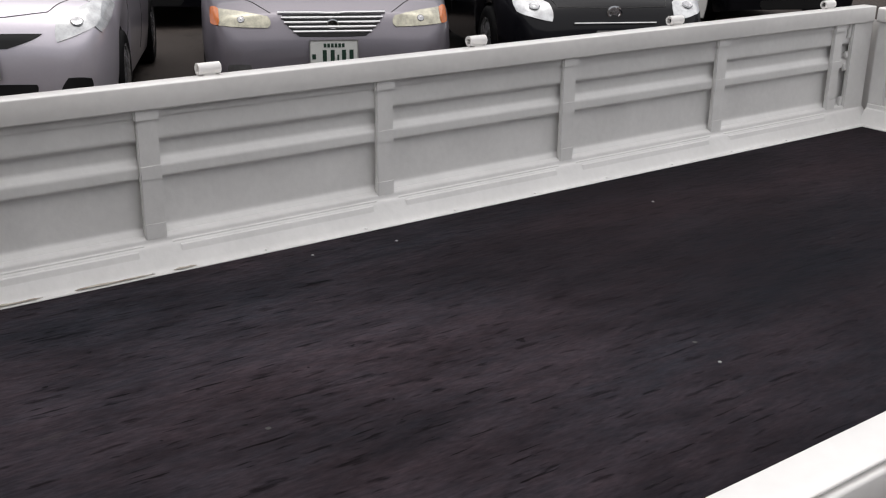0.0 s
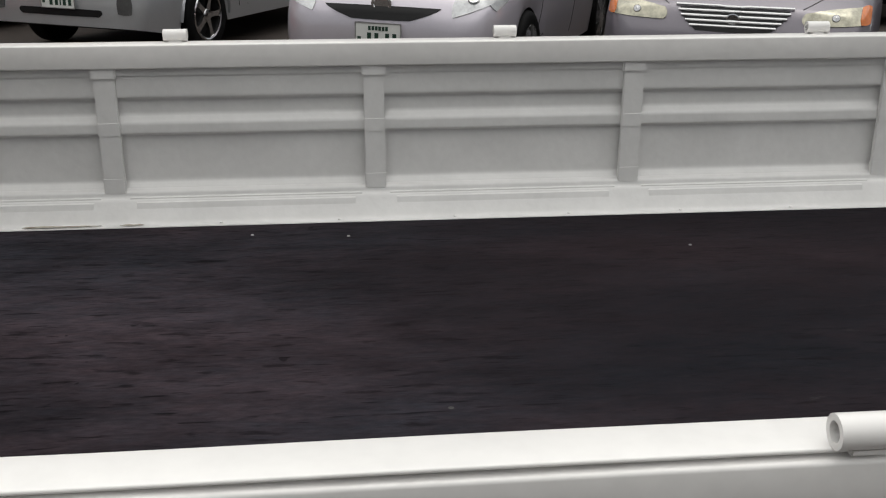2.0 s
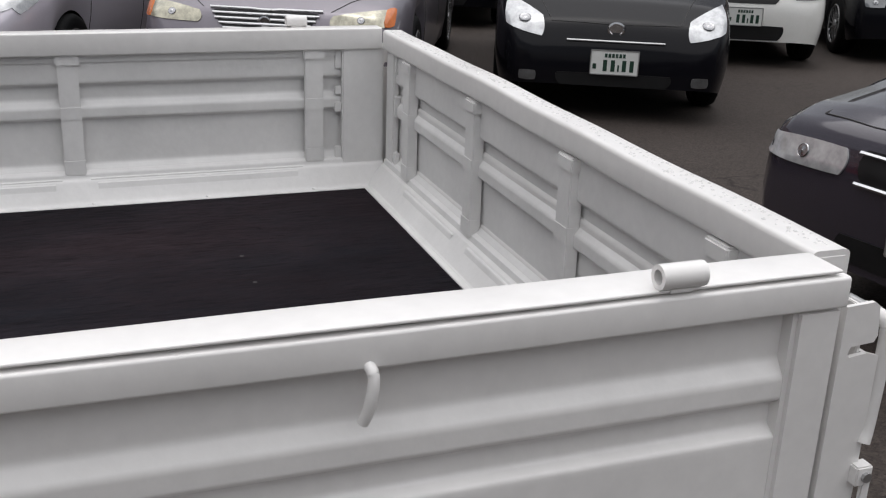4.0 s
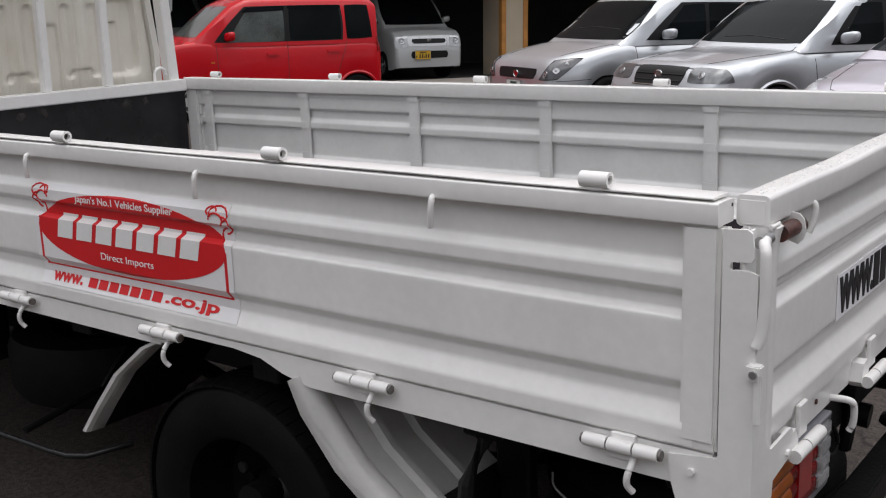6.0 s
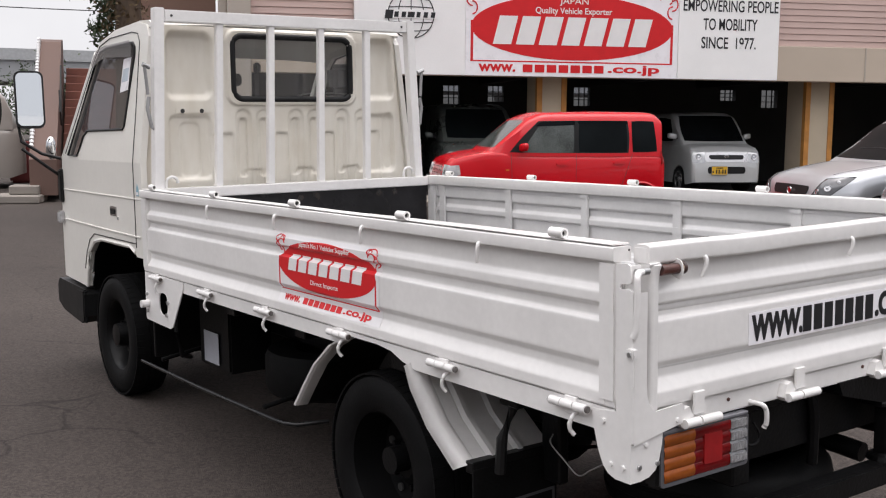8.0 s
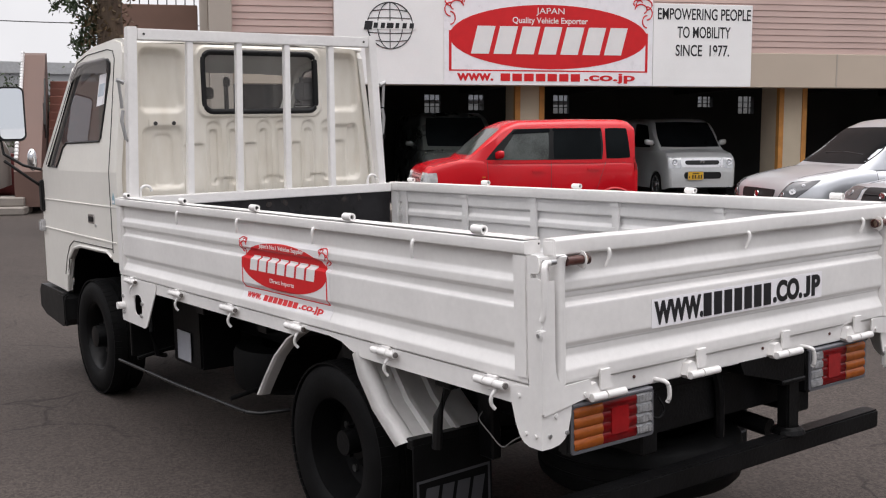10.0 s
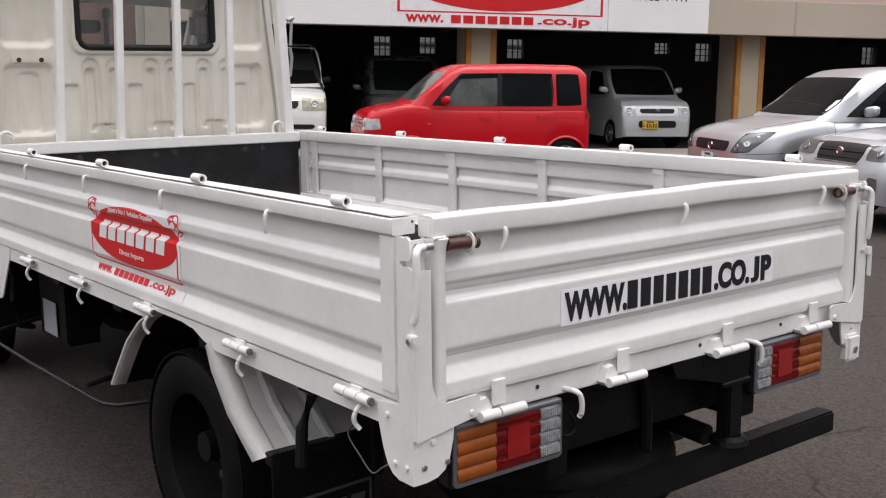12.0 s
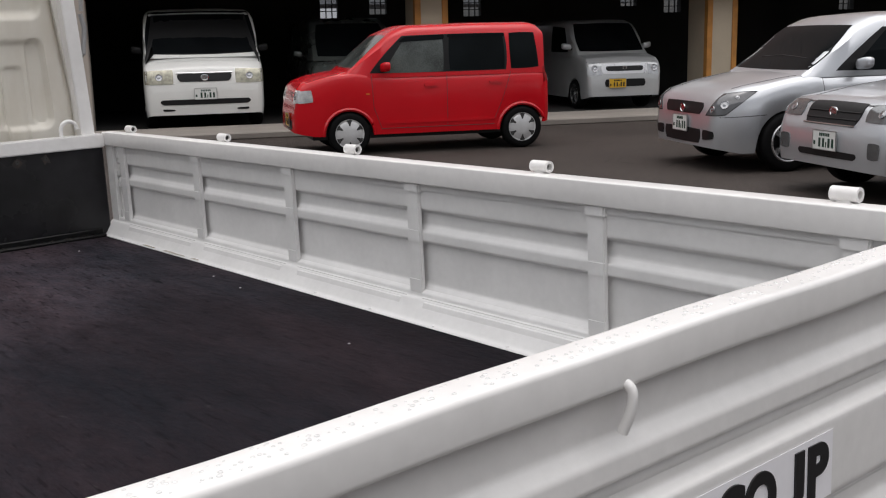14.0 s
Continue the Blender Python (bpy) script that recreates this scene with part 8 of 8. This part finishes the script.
wag = dict(screen_mat=SHADE_GLASS, R=0.275, wheels=(0.68, 3.0), rim="five", rim_mat=ALLOY, screen=[[(-0.665, 1.05), (0.665, 1.05), (0.60, 1.57), (-0.60, 1.57)]], side=[[(-1.9, 1.04), (-1.0, 1.04), (-1.25, 1.5), (-1.9, 1.54)]], lamp_k=0.1, lamps=[(0.46, 0.715, 0.63, 0.63, 0.88, 0.85, LAMP_BRIGHT)],
           front=[("grille_surround", [(-0.455, 0.65), (0.455, 0.65), (0.455, 0.84), (-0.455, 0.84)], BRIGHT_TRIM), ("lower_intake", [(-0.40, 0.42), (0.40, 0.42), (0.40, 0.56), (-0.40, 0.56)], PLASTIC)], emblem=(0, 0.76, 0.035), plate=(-0.16, 0.485, PLATE_YELLOW, YELLOW_INK), mirror=(-0.85, 0.82, 1.15))
wc = car("box_car", "silver boxy mini car with a chrome grille in the garage", SITE @ pose(9.70, 17.0, 0.006, 0, 0, -90) @ Matrix.Scale(1.052, 4), paint("grey_silver_paint", (0.56, 0.57, 0.57), 0.35, 0.3), S, wag)
part("grille", S.patch([(-0.36, 0.70), (0.36, 0.70), (0.38, 0.79), (-0.38, 0.79)], "front", 0.013, 0.3, 8, 4), PLASTIC, wc)
# van at the far side of the stairs
k = copy_thing(wv, pose(-22.1, -0.60, 0, 0, 0, 257))
tagged(k, "pale van parked on the road beyond the stairs")
pale = paint("pale_beige_van_paint", (0.36, 0.325, 0.295), 0.1, 0.3)
for o in k.children:
    if o.name.startswith("body"):
        o.data = o.data.copy()
        o.data.materials[0] = pale

# ======== the sales building with its open garage
FB = 16.5   # distance of the front from the yard's origin
BACK = 22.5


def site_box(name, u0, u1, b0, b1, z0, z1, material, parent=None, bevel=0.0, label=""):
    o = obj(name, box(u0, u1, b0, b1, z0, z1, bevel), material, parent, label)
    if parent is None:
        o.matrix_world = SITE
    return o


building = thing("sales_building", "pink-sided building over an open dark garage", "building", SITE)
site_box("fascia", 10.45, 40, FB, FB + 0.3, 2.36, 3.065, BEIGE, building, 0.01, "beige metal fascia over the garage")
site_box("fascia_end", -0.06, 1.845, FB + 0.02, FB + 0.3, 2.36, 3.065, BEIGE, building, 0.01)
site_box("fascia_core", 1.845, 10.45, FB + 0.06, FB + 0.3, 2.36, 3.065, BEIGE, building)
site_box("upper_wall", -0.06, 40, FB + 0.10, FB + 0.35, 3.065, 9.0, SIDING, building)
for k in range(44):
    z = 3.07 + 0.125 * k
    bm = bmesh.new()
    prof = [(0.0, z), (0.018, z + 0.004), (0.004, z + 0.118), (0.0, z + 0.124)]
    bm = extrude_profile([(FB + 0.098 - d, zz) for d, zz in prof], -0.06, 40, lambda x, d, zz: (x, d, zz), 0, 1)
    part("siding_board", bm, SIDING, building)
for u in (14.9, 24.0, 33.0):
    site_box("siding_joint", u - 0.015, u + 0.015, FB + 0.070, FB + 0.10, 3.07, 9.0, SEAM, building)
site_box("downpipe", 12.42, 12.45, FB - 0.012, FB, 2.38, 3.06, PALE_PIER, building)
site_box("corner_pier", -0.49, -0.06, FB - 0.10, FB + 0.4, 0, 9.0, PALE_PIER, building, 0.02)
site_box("corner_pier", -0.66, -0.49, FB + 0.15, FB + 0.4, 0, 9.0, PALE_PIER, building, 0.02)
for u0, u1 in ((5.60, 6.20), (11.48, 12.11), (17.4, 18.0), (23.5, 24.1)):
    p = site_box("pillar", u0, u1, FB + 0.60, FB + 1.40, 0.006, 2.62, PILLAR, building, 0.01, "cream rendered pillar with orange edge guards")
    site_box("edge_guard", u0 - 0.012, u0 + 0.10, FB + 0.58, FB + 0.71, 0.008, 2.40, ORANGE, p, 0.004)
    site_box("edge_guard", u1 - 0.10, u1 + 0.012, FB + 0.58, FB + 0.71, 0.008, 2.40, ORANGE, p, 0.004)
site_box("garage_ceiling", -0.5, 40, FB + 0.3, BACK, 2.62, 2.75, GARAGE_SHADE, building)
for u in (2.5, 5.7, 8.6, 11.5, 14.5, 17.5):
    site_box("ceiling_beam", u - 0.12, u + 0.12, FB + 0.3, BACK, 2.42, 2.62, GARAGE_SHADE, building)
site_box("garage_side_wall", -0.5, -0.3, FB + 0.4, BACK, 0, 2.7, GARAGE_SHADE, building)
site_box("garage_side_wall", 39.8, 40, FB + 0.3, BACK, 0, 9.0, GARAGE_SHADE, building)
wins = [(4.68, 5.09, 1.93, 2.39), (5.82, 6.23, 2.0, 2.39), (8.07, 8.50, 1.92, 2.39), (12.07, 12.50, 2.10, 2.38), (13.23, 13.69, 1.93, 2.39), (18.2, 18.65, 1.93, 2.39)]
part("garage_back_wall", slab([(-0.5, 0.0), (40, 0.0), (40, 2.7), (-0.5, 2.7)], [[(a, c), (b, c), (b, d), (a, d)] for a, b, c, d in wins], lambda a, b, d: (a, BACK + d, b), 0.2), GARAGE_SHADE, building)
for a, b, c, d in wins:
    w = part("window", box(a - 0.02, b + 0.02, BACK + 0.19, BACK + 0.2, c - 0.02, d + 0.02), glass("frosted_window", (0.75, 0.76, 0.78)), building)
    bm = bmesh.new()
    for i in (1, 2):
        box(a + (b - a) * i / 3 - 0.012, a + (b - a) * i / 3 + 0.012, BACK + 0.02, BACK + 0.05, c, d, bm=bm)
    for i in (1, 2):
        box(a, b, BACK + 0.02, BACK + 0.05, c + (d - c) * i / 3 - 0.008, c + (d - c) * i / 3 + 0.008, bm=bm)
    part("window_bars", bm, SEAM, w)
site_box("rear_wing", -0.5, 40, BACK + 3.0, BACK + 3.3, 0, 1.2, GARAGE_SHADE, building)
site_box("roof_slab", -0.7, 40, FB - 0.2, BACK + 0.3, 9.0, 9.2, PALE_PIER, building)
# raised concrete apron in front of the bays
# inside, the floor's shade is painted: near-black in place of concrete
tagged(site_box("garage_floor", -0.3, 40, 15.9, BACK, 0.0, 0.006, GARAGE_SHADE, None), "garage floor darkened in colour to deepen its shade", "floor", kind="structure")
tagged(site_box("apron", -0.3, 40, 14.35, 15.9, 0.0, 0.10, CONCRETE, None, 0.015), "pale concrete apron with a low kerb", "apron", kind="structure")
d = obj("drain_cover", box(6.5, 7.2, 14.6, 14.85, 0.10, 0.106, 0.002), STEP_RED)
d.matrix_world = SITE
tagged(d, "rusty drain cover in the concrete apron", "drain cover")

# white sign boards: globe board, red oval board, slogan board
sg = thing("sign_board", "long white sign board with globe, red oval and slogan", "sign", SITE)
for u0, u1 in ((1.845, 3.976), (3.984, 8.286), (8.294, 10.45)):
    site_box("board", u0, u1, FB - 0.06, FB + 0.05, 2.365, 4.02, SIGN_WHITE, sg, 0.006)


def on_sign(cx, cz):
    return lambda a, b, lift: (cx + a, FB - 0.0615 - lift * 4, cz + b)


badge(on_sign(6.125, 3.24), 4.30, 1.74, "oval_panel", "red oval emblem on white", sg, "Quality Vehicle Exporter", "", mid=0.04, top=0.215, name_z=0.0, name_h=0.31, rule=0.338)


def sign_words(t, u, z, h, w):
    bm = words(t, h, w, bold=0.010, depth=0.004)
    part("writing", moved(bm, Matrix.Translation((u, FB - 0.063, z))), INK, sg)


sign_words("EMPOWERING PEOPLE", 9.395, 3.816, 0.23, 2.03)
sign_words("TO MOBILITY", 9.39, 3.455, 0.23, 1.16)
sign_words("SINCE  1977.", 9.365, 3.09, 0.23, 1.17)
part("writing", moved(words("JAPAN", 0.15, 0.58, depth=0.004), Matrix.Translation((6.12, FB - 0.076, 3.80))), WHITE_INK, sg)
bm = bmesh.new()
gc, gr = (2.92, 3.48), 0.44
ring = lambda rx, rz, x=0, n=40: [(gc[0] + x + rx * math.cos(2 * math.pi * i / n), FB - 0.064, gc[1] + rz * math.sin(2 * math.pi * i / n)) for i in range(n)]
tube(ring(gr, gr), 0.011, bm, 5, closed=True)
tube(ring(gr * 0.55, gr), 0.009, bm, 5, closed=True)
tube([(gc[0], FB - 0.064, gc[1] - gr), (gc[0], FB - 0.064, gc[1] + gr)], 0.009, bm, 5)
for k in (-0.62, -0.3, 0.3, 0.62):
    w = gr * math.sqrt(1 - k * k)
    tube([(gc[0] + w * (2 * i / 8 - 1), FB - 0.064, gc[1] + gr * k + 0.05 * k * (1 - (2 * i / 8 - 1) ** 2)) for i in range(9)], 0.009, bm, 5)
part("globe_lines", bm, INK, sg)
part("name_band", box(gc[0] - 0.52, gc[0] + 0.52, FB - 0.0725, FB - 0.0615, gc[1] - 0.07, gc[1] + 0.09), SIGN_WHITE, sg)
for k, bw_ in enumerate((0.15, 0.08, 0.08, 0.13, 0.07, 0.08, 0.08)):
    part("name_block", moved(bars([bw_], 0.16 if k == 0 else 0.10, 0.0, 0.15, 0.004), Matrix.Translation((gc[0] - 0.42 + 0.14 * k, FB - 0.075, gc[1]))), INK, sg)

# stairs with a salmon parapet and a string of glass beads, brown wall behind
stairs = thing("outdoor_stairs", "red-brown outdoor stairs with a salmon parapet", "stairs", SITE)
for k in range(15):
    site_box("step", -3.52 - 0.031 * k, -2.2, 16.6 + 0.27 * k, 16.6 + 0.27 * (k + 1) + 0.02, 0.0, 0.17 * (k + 1), STEP_RED, stairs, 0.008)
par = [(15.9, 0.12), (15.9, 0.75), (16.2, 0.95), (19.6, 3.05), (20.4, 3.15), (20.4, 0.12)]
part("parapet", slab(par, [], lambda a, b, dd: (-3.50 - 0.12 * (a - 16.2) - dd, a, b), 0.46), SALMON, stairs, "salmon rendered parapet")
bm = bmesh.new()
for i in range(34):
    tt = i / 33
    p = (-3.93 - 0.41 * tt, 16.2 + 3.4 * tt, 0.99 + 2.1 * tt)
    r = bmesh.ops.create_uvsphere(bm, u_segments=6, v_segments=4, radius=0.045)
    for v in r["verts"]:
        v.co = v.co + Vector(p)
part("bead_string", bm, mat("glass_beads", (0.8, 0.8, 0.8), rough=0.15, metal=0.3), stairs)
site_box("footing", -4.5, -3.7, 15.5, 16.3, 0.0, 0.14, CONCRETE, stairs, 0.02)
site_box("footing", -4.25, -3.75, 15.75, 16.2, 0.14, 0.30, CONCRETE, stairs, 0.02)
part("hanging_wire", tube([(-3.62, 17.4, 2.0), (-3.60, 17.3, 1.6), (-3.62, 17.5, 1.35), (-3.65, 17.7, 1.8), (-3.71, 18.2, 2.5)], 0.018, n=6), SEAM, stairs)
bwall = site_box("brown_wall", -2.30, -0.75, 18.5, 18.8, 0.0, 4.02, BROWN, None, 0.01)
tagged(bwall, "plain brown wall panel beside the building", "wall", kind="structure")
fence = thing("wire_fence", "thin wire fence on top of the wall", "fence", SITE)
for i in range(9):
    part("fence_post", tube([(-2.25 + 0.18 * i, 18.6, 4.02), (-2.25 + 0.18 * i, 18.6, 4.6)], 0.012, n=5), SEAM, fence)
for z in (4.25, 4.45, 4.6):
    part("fence_wire", tube([(-2.3 + 0.17 * i, 18.6, z + 0.03 * math.sin(i)) for i in range(10)], 0.008, n=5), SEAM, fence)
rs = obj("red_shed", box(-0.5, 0.5, -0.35, 0.35, 0, 0.95, 0.05, 2), mat("red_tarpaulin", (0.16, 0.03, 0.03), rough=0.6))
rs.matrix_world = pose(-22.4, 4.85, 0, 0, 0, 77)
tagged(rs, "low red covered box beyond the stairs", "storage box")


# tree by the wall
def tree(p, label):
    t = thing("tree", label, "tree", Matrix.Translation(p))
    random.seed(11)
    bm = tube([(0, 0, 0), (0.03, 0.02, 1.0), (0.0, 0.05, 2.0), (0.06, 0.02, 3.2), (0.1, 0.0, 4.6), (0.05, 0.05, 5.6)], 0.24, n=12, r_end=0.12)
    limbs = []
    for k in range(22):
        left = k < 12
        a = radians(random.uniform(195, 255)) if left else random.uniform(0, 6.28)
        z = random.uniform(2.6, 4.3) if left else random.uniform(3.6, 5.4)
        l = random.uniform(0.25, 0.72)
        e = Vector((math.cos(a) * l, math.sin(a) * l, z + random.uniform(-0.1, 0.5)))
        tube([(0.03, 0.03, z - 0.25), (e.x * 0.5, e.y * 0.5, z + 0.02), e], 0.026, bm, 6, r_end=0.008)
        limbs.append((Vector((0, 0, z)), e))
    part("trunk", bm, BARK, t, smooth=True)
    for dry in (False, True):
        verts, faces = [], []
        clumps = [a.lerp(e, random.uniform(0.5, 1.1)) + Vector([random.gauss(0, 0.10) for _ in range(3)]) for a, e in limbs for _ in range(7)]
        for k in range(9000 if not dry else 2200):
            c = random.choice(clumps) if not dry else Vector((random.gauss(0.02, 0.13), random.gauss(0, 0.13), random.uniform(2.2, 4.4)))
            c = c + Vector([random.gauss(0, 0.075 if not dry else 0.05) for _ in range(3)])
            s = random.uniform(0.016, 0.032)
            d1 = Vector([random.gauss(0, 1) for _ in range(3)]).normalized()
            d2 = d1.cross(Vector([random.gauss(0, 1) for _ in range(3)])).normalized()
            i = len(verts)
            verts += [c - d1 * s * 1.8, c + d2 * s * 0.7, c + d1 * s * 1.8, c - d2 * s * 0.7]
            faces.append((i, i + 1, i + 2, i + 3))
        me = bpy.data.meshes.new("crown")
        me.from_pydata([tuple(v) for v in verts], [], faces)
        me.materials.append(LEAF_DRY if dry else LEAF)
        o = new("dry_foliage" if dry else "crown", me)
        o.parent = t
        o["kind"] = "stuff"
    return t


tree((-11.3, 3.30, 0), "tree with loose dark foliage and a shaggy brown trunk")


def shrub(p, r, label, lift=0.0):
    random.seed(int(p[0] * 10))
    t = thing("shrub", label, "shrub", Matrix.Translation(p))
    part("stem", tube([(0, 0, 0), (0.05, 0, r + lift)], 0.05, n=6, r_end=0.02), BARK, t)
    verts, faces = [], []
    for k in range(3500):
        c = Vector([random.gauss(0, 0.42 * r) for _ in range(3)]) + Vector((0, 0, r + lift))
        s = random.uniform(0.02, 0.05)
        d1 = Vector([random.gauss(0, 1) for _ in range(3)]).normalized()
        d2 = d1.cross(Vector([random.gauss(0, 1) for _ in range(3)])).normalized()
        i = len(verts)
        verts += [c - d1 * s * 1.6, c + d2 * s * 0.6, c + d1 * s * 1.6, c - d2 * s * 0.6]
        faces.append((i, i + 1, i + 2, i + 3))
    me = bpy.data.meshes.new("crown")
    me.from_pydata([tuple(v) for v in verts], [], faces)
    me.materials.append(LEAF)
    o = new("crown", me)
    o.parent = t
    o["kind"] = "stuff"


shrub((-25.5, 5.9, 0), 0.95, "dark green shrub beyond the stairs", 1.0)
shrub((-29.5, 5.2, 0), 1.1, "green shrub near the viaduct", 0.4)

# grey viaduct, wires and a mast far off
vd = thing("viaduct", "long grey concrete viaduct in the distance", "viaduct", pose(-75, 14, 0, 0, 0, 78))
part("deck", box(-60, 60, -4, 4, 3.9, 5.4, 0.05), BRIDGE, vd)
part("barrier", box(-60, 60, -4.2, -4.0, 5.4, 6.1), mat("pale_barrier", (0.42, 0.43, 0.44), rough=0.8), vd)
for x in range(-54, 60, 12):
    part("column", box(x - 0.8, x + 0.8, -2, 2, 0, 3.9, 0.1), BRIDGE, vd)
w = thing("power_line", "overhead wires between two concrete poles", "power line")
for y in (-22, 28):
    part("pole", tube([(-60, y, 0), (-60, y, 13)], 0.16, n=8, r_end=0.1), BRIDGE, w)
for k, z in enumerate((8.2, 9.9, 11.9, 12.2)):
    part("wire", tube([(-60, -22 + 50 * i / 12, z + 0.6 * ((i - 6) ** 2 / 36 - 1)) for i in range(13)], 0.03, n=5), SEAM, w)
ms = thing("mast", "thin steel mast above the viaduct", "mast", Matrix.Translation((-78, 11.5, 0)))
part("pole", tube([(0, 0, 4), (0, 0, 8.5)], 0.09, n=6), SEAM, ms)
part("cross_arm", tube([(0, -0.7, 8.0), (0, 0.7, 8.0)], 0.06, n=5), SEAM, ms)
# unseen low houses added behind the camera and at the sides; the second fills the door glass's reflection
for i, (x, y, tn, wd, ht) in enumerate(((12, -26, 0, 14, 6.5), (-36, -14, 75, 18, 6.0), (30, -8, 80, 16, 7), (27, 22, 65, 18, 6), (8, 30, 20, 22, 6.5))):
    h = thing("house", "plain pale house added out of view to close the yard", "house", pose(x, y, 0, 0, 0, tn), "houses round the yard")
    part("wall", box(-wd / 2, wd / 2, -3, 3, 0, ht), PALE_PIER, h)
    part("roof", slab([(-3.5, ht), (3.5, ht), (0, ht + 1.6)], [], lambda a, b, dd: (-wd / 2 - 0.3 + dd, a, b), wd + 0.6), BRIDGE, h)
lit = obj("litter", box(-0.09, 0.09, -0.03, 0.03, 0.0, 0.01, 0.003, m=pose(8.95, 7.05, 0.0, 0, 0, 20)), WHITE_VINYL)
tagged(lit, "scrap of white paper on the asphalt", "litter")

# bright overcast sky low over the viaduct
haze = bpy.data.materials.new("pale_overcast")
haze.use_nodes = True
hn, hl = haze.node_tree.nodes, haze.node_tree.links
hn.remove(hn["Principled BSDF"])
em, tx, ht, rp = hn.new("ShaderNodeEmission"), hn.new("ShaderNodeTexCoord"), hn.new("ShaderNodeTexNoise"), hn.new("ShaderNodeMapRange")
ht.inputs["Scale"].default_value, ht.inputs["Detail"].default_value = 0.02, 5
rp.inputs["To Min"].default_value, rp.inputs["To Max"].default_value = 0.44, 0.58
hl.new(tx.outputs["Object"], ht.inputs["Vector"])
hl.new(ht.outputs[0], rp.inputs["Value"])
hl.new(rp.outputs[0], em.inputs[1])
em.inputs[0].default_value = (0.97, 0.98, 1.0, 1)
hl.new(em.outputs[0], hn["Material Output"].inputs[0])
bd = obj("backdrop", box(-320, -318, -160, 220, -1, 110), haze)
tagged(bd, "pale overcast sky in the distance", "sky", kind="structure")
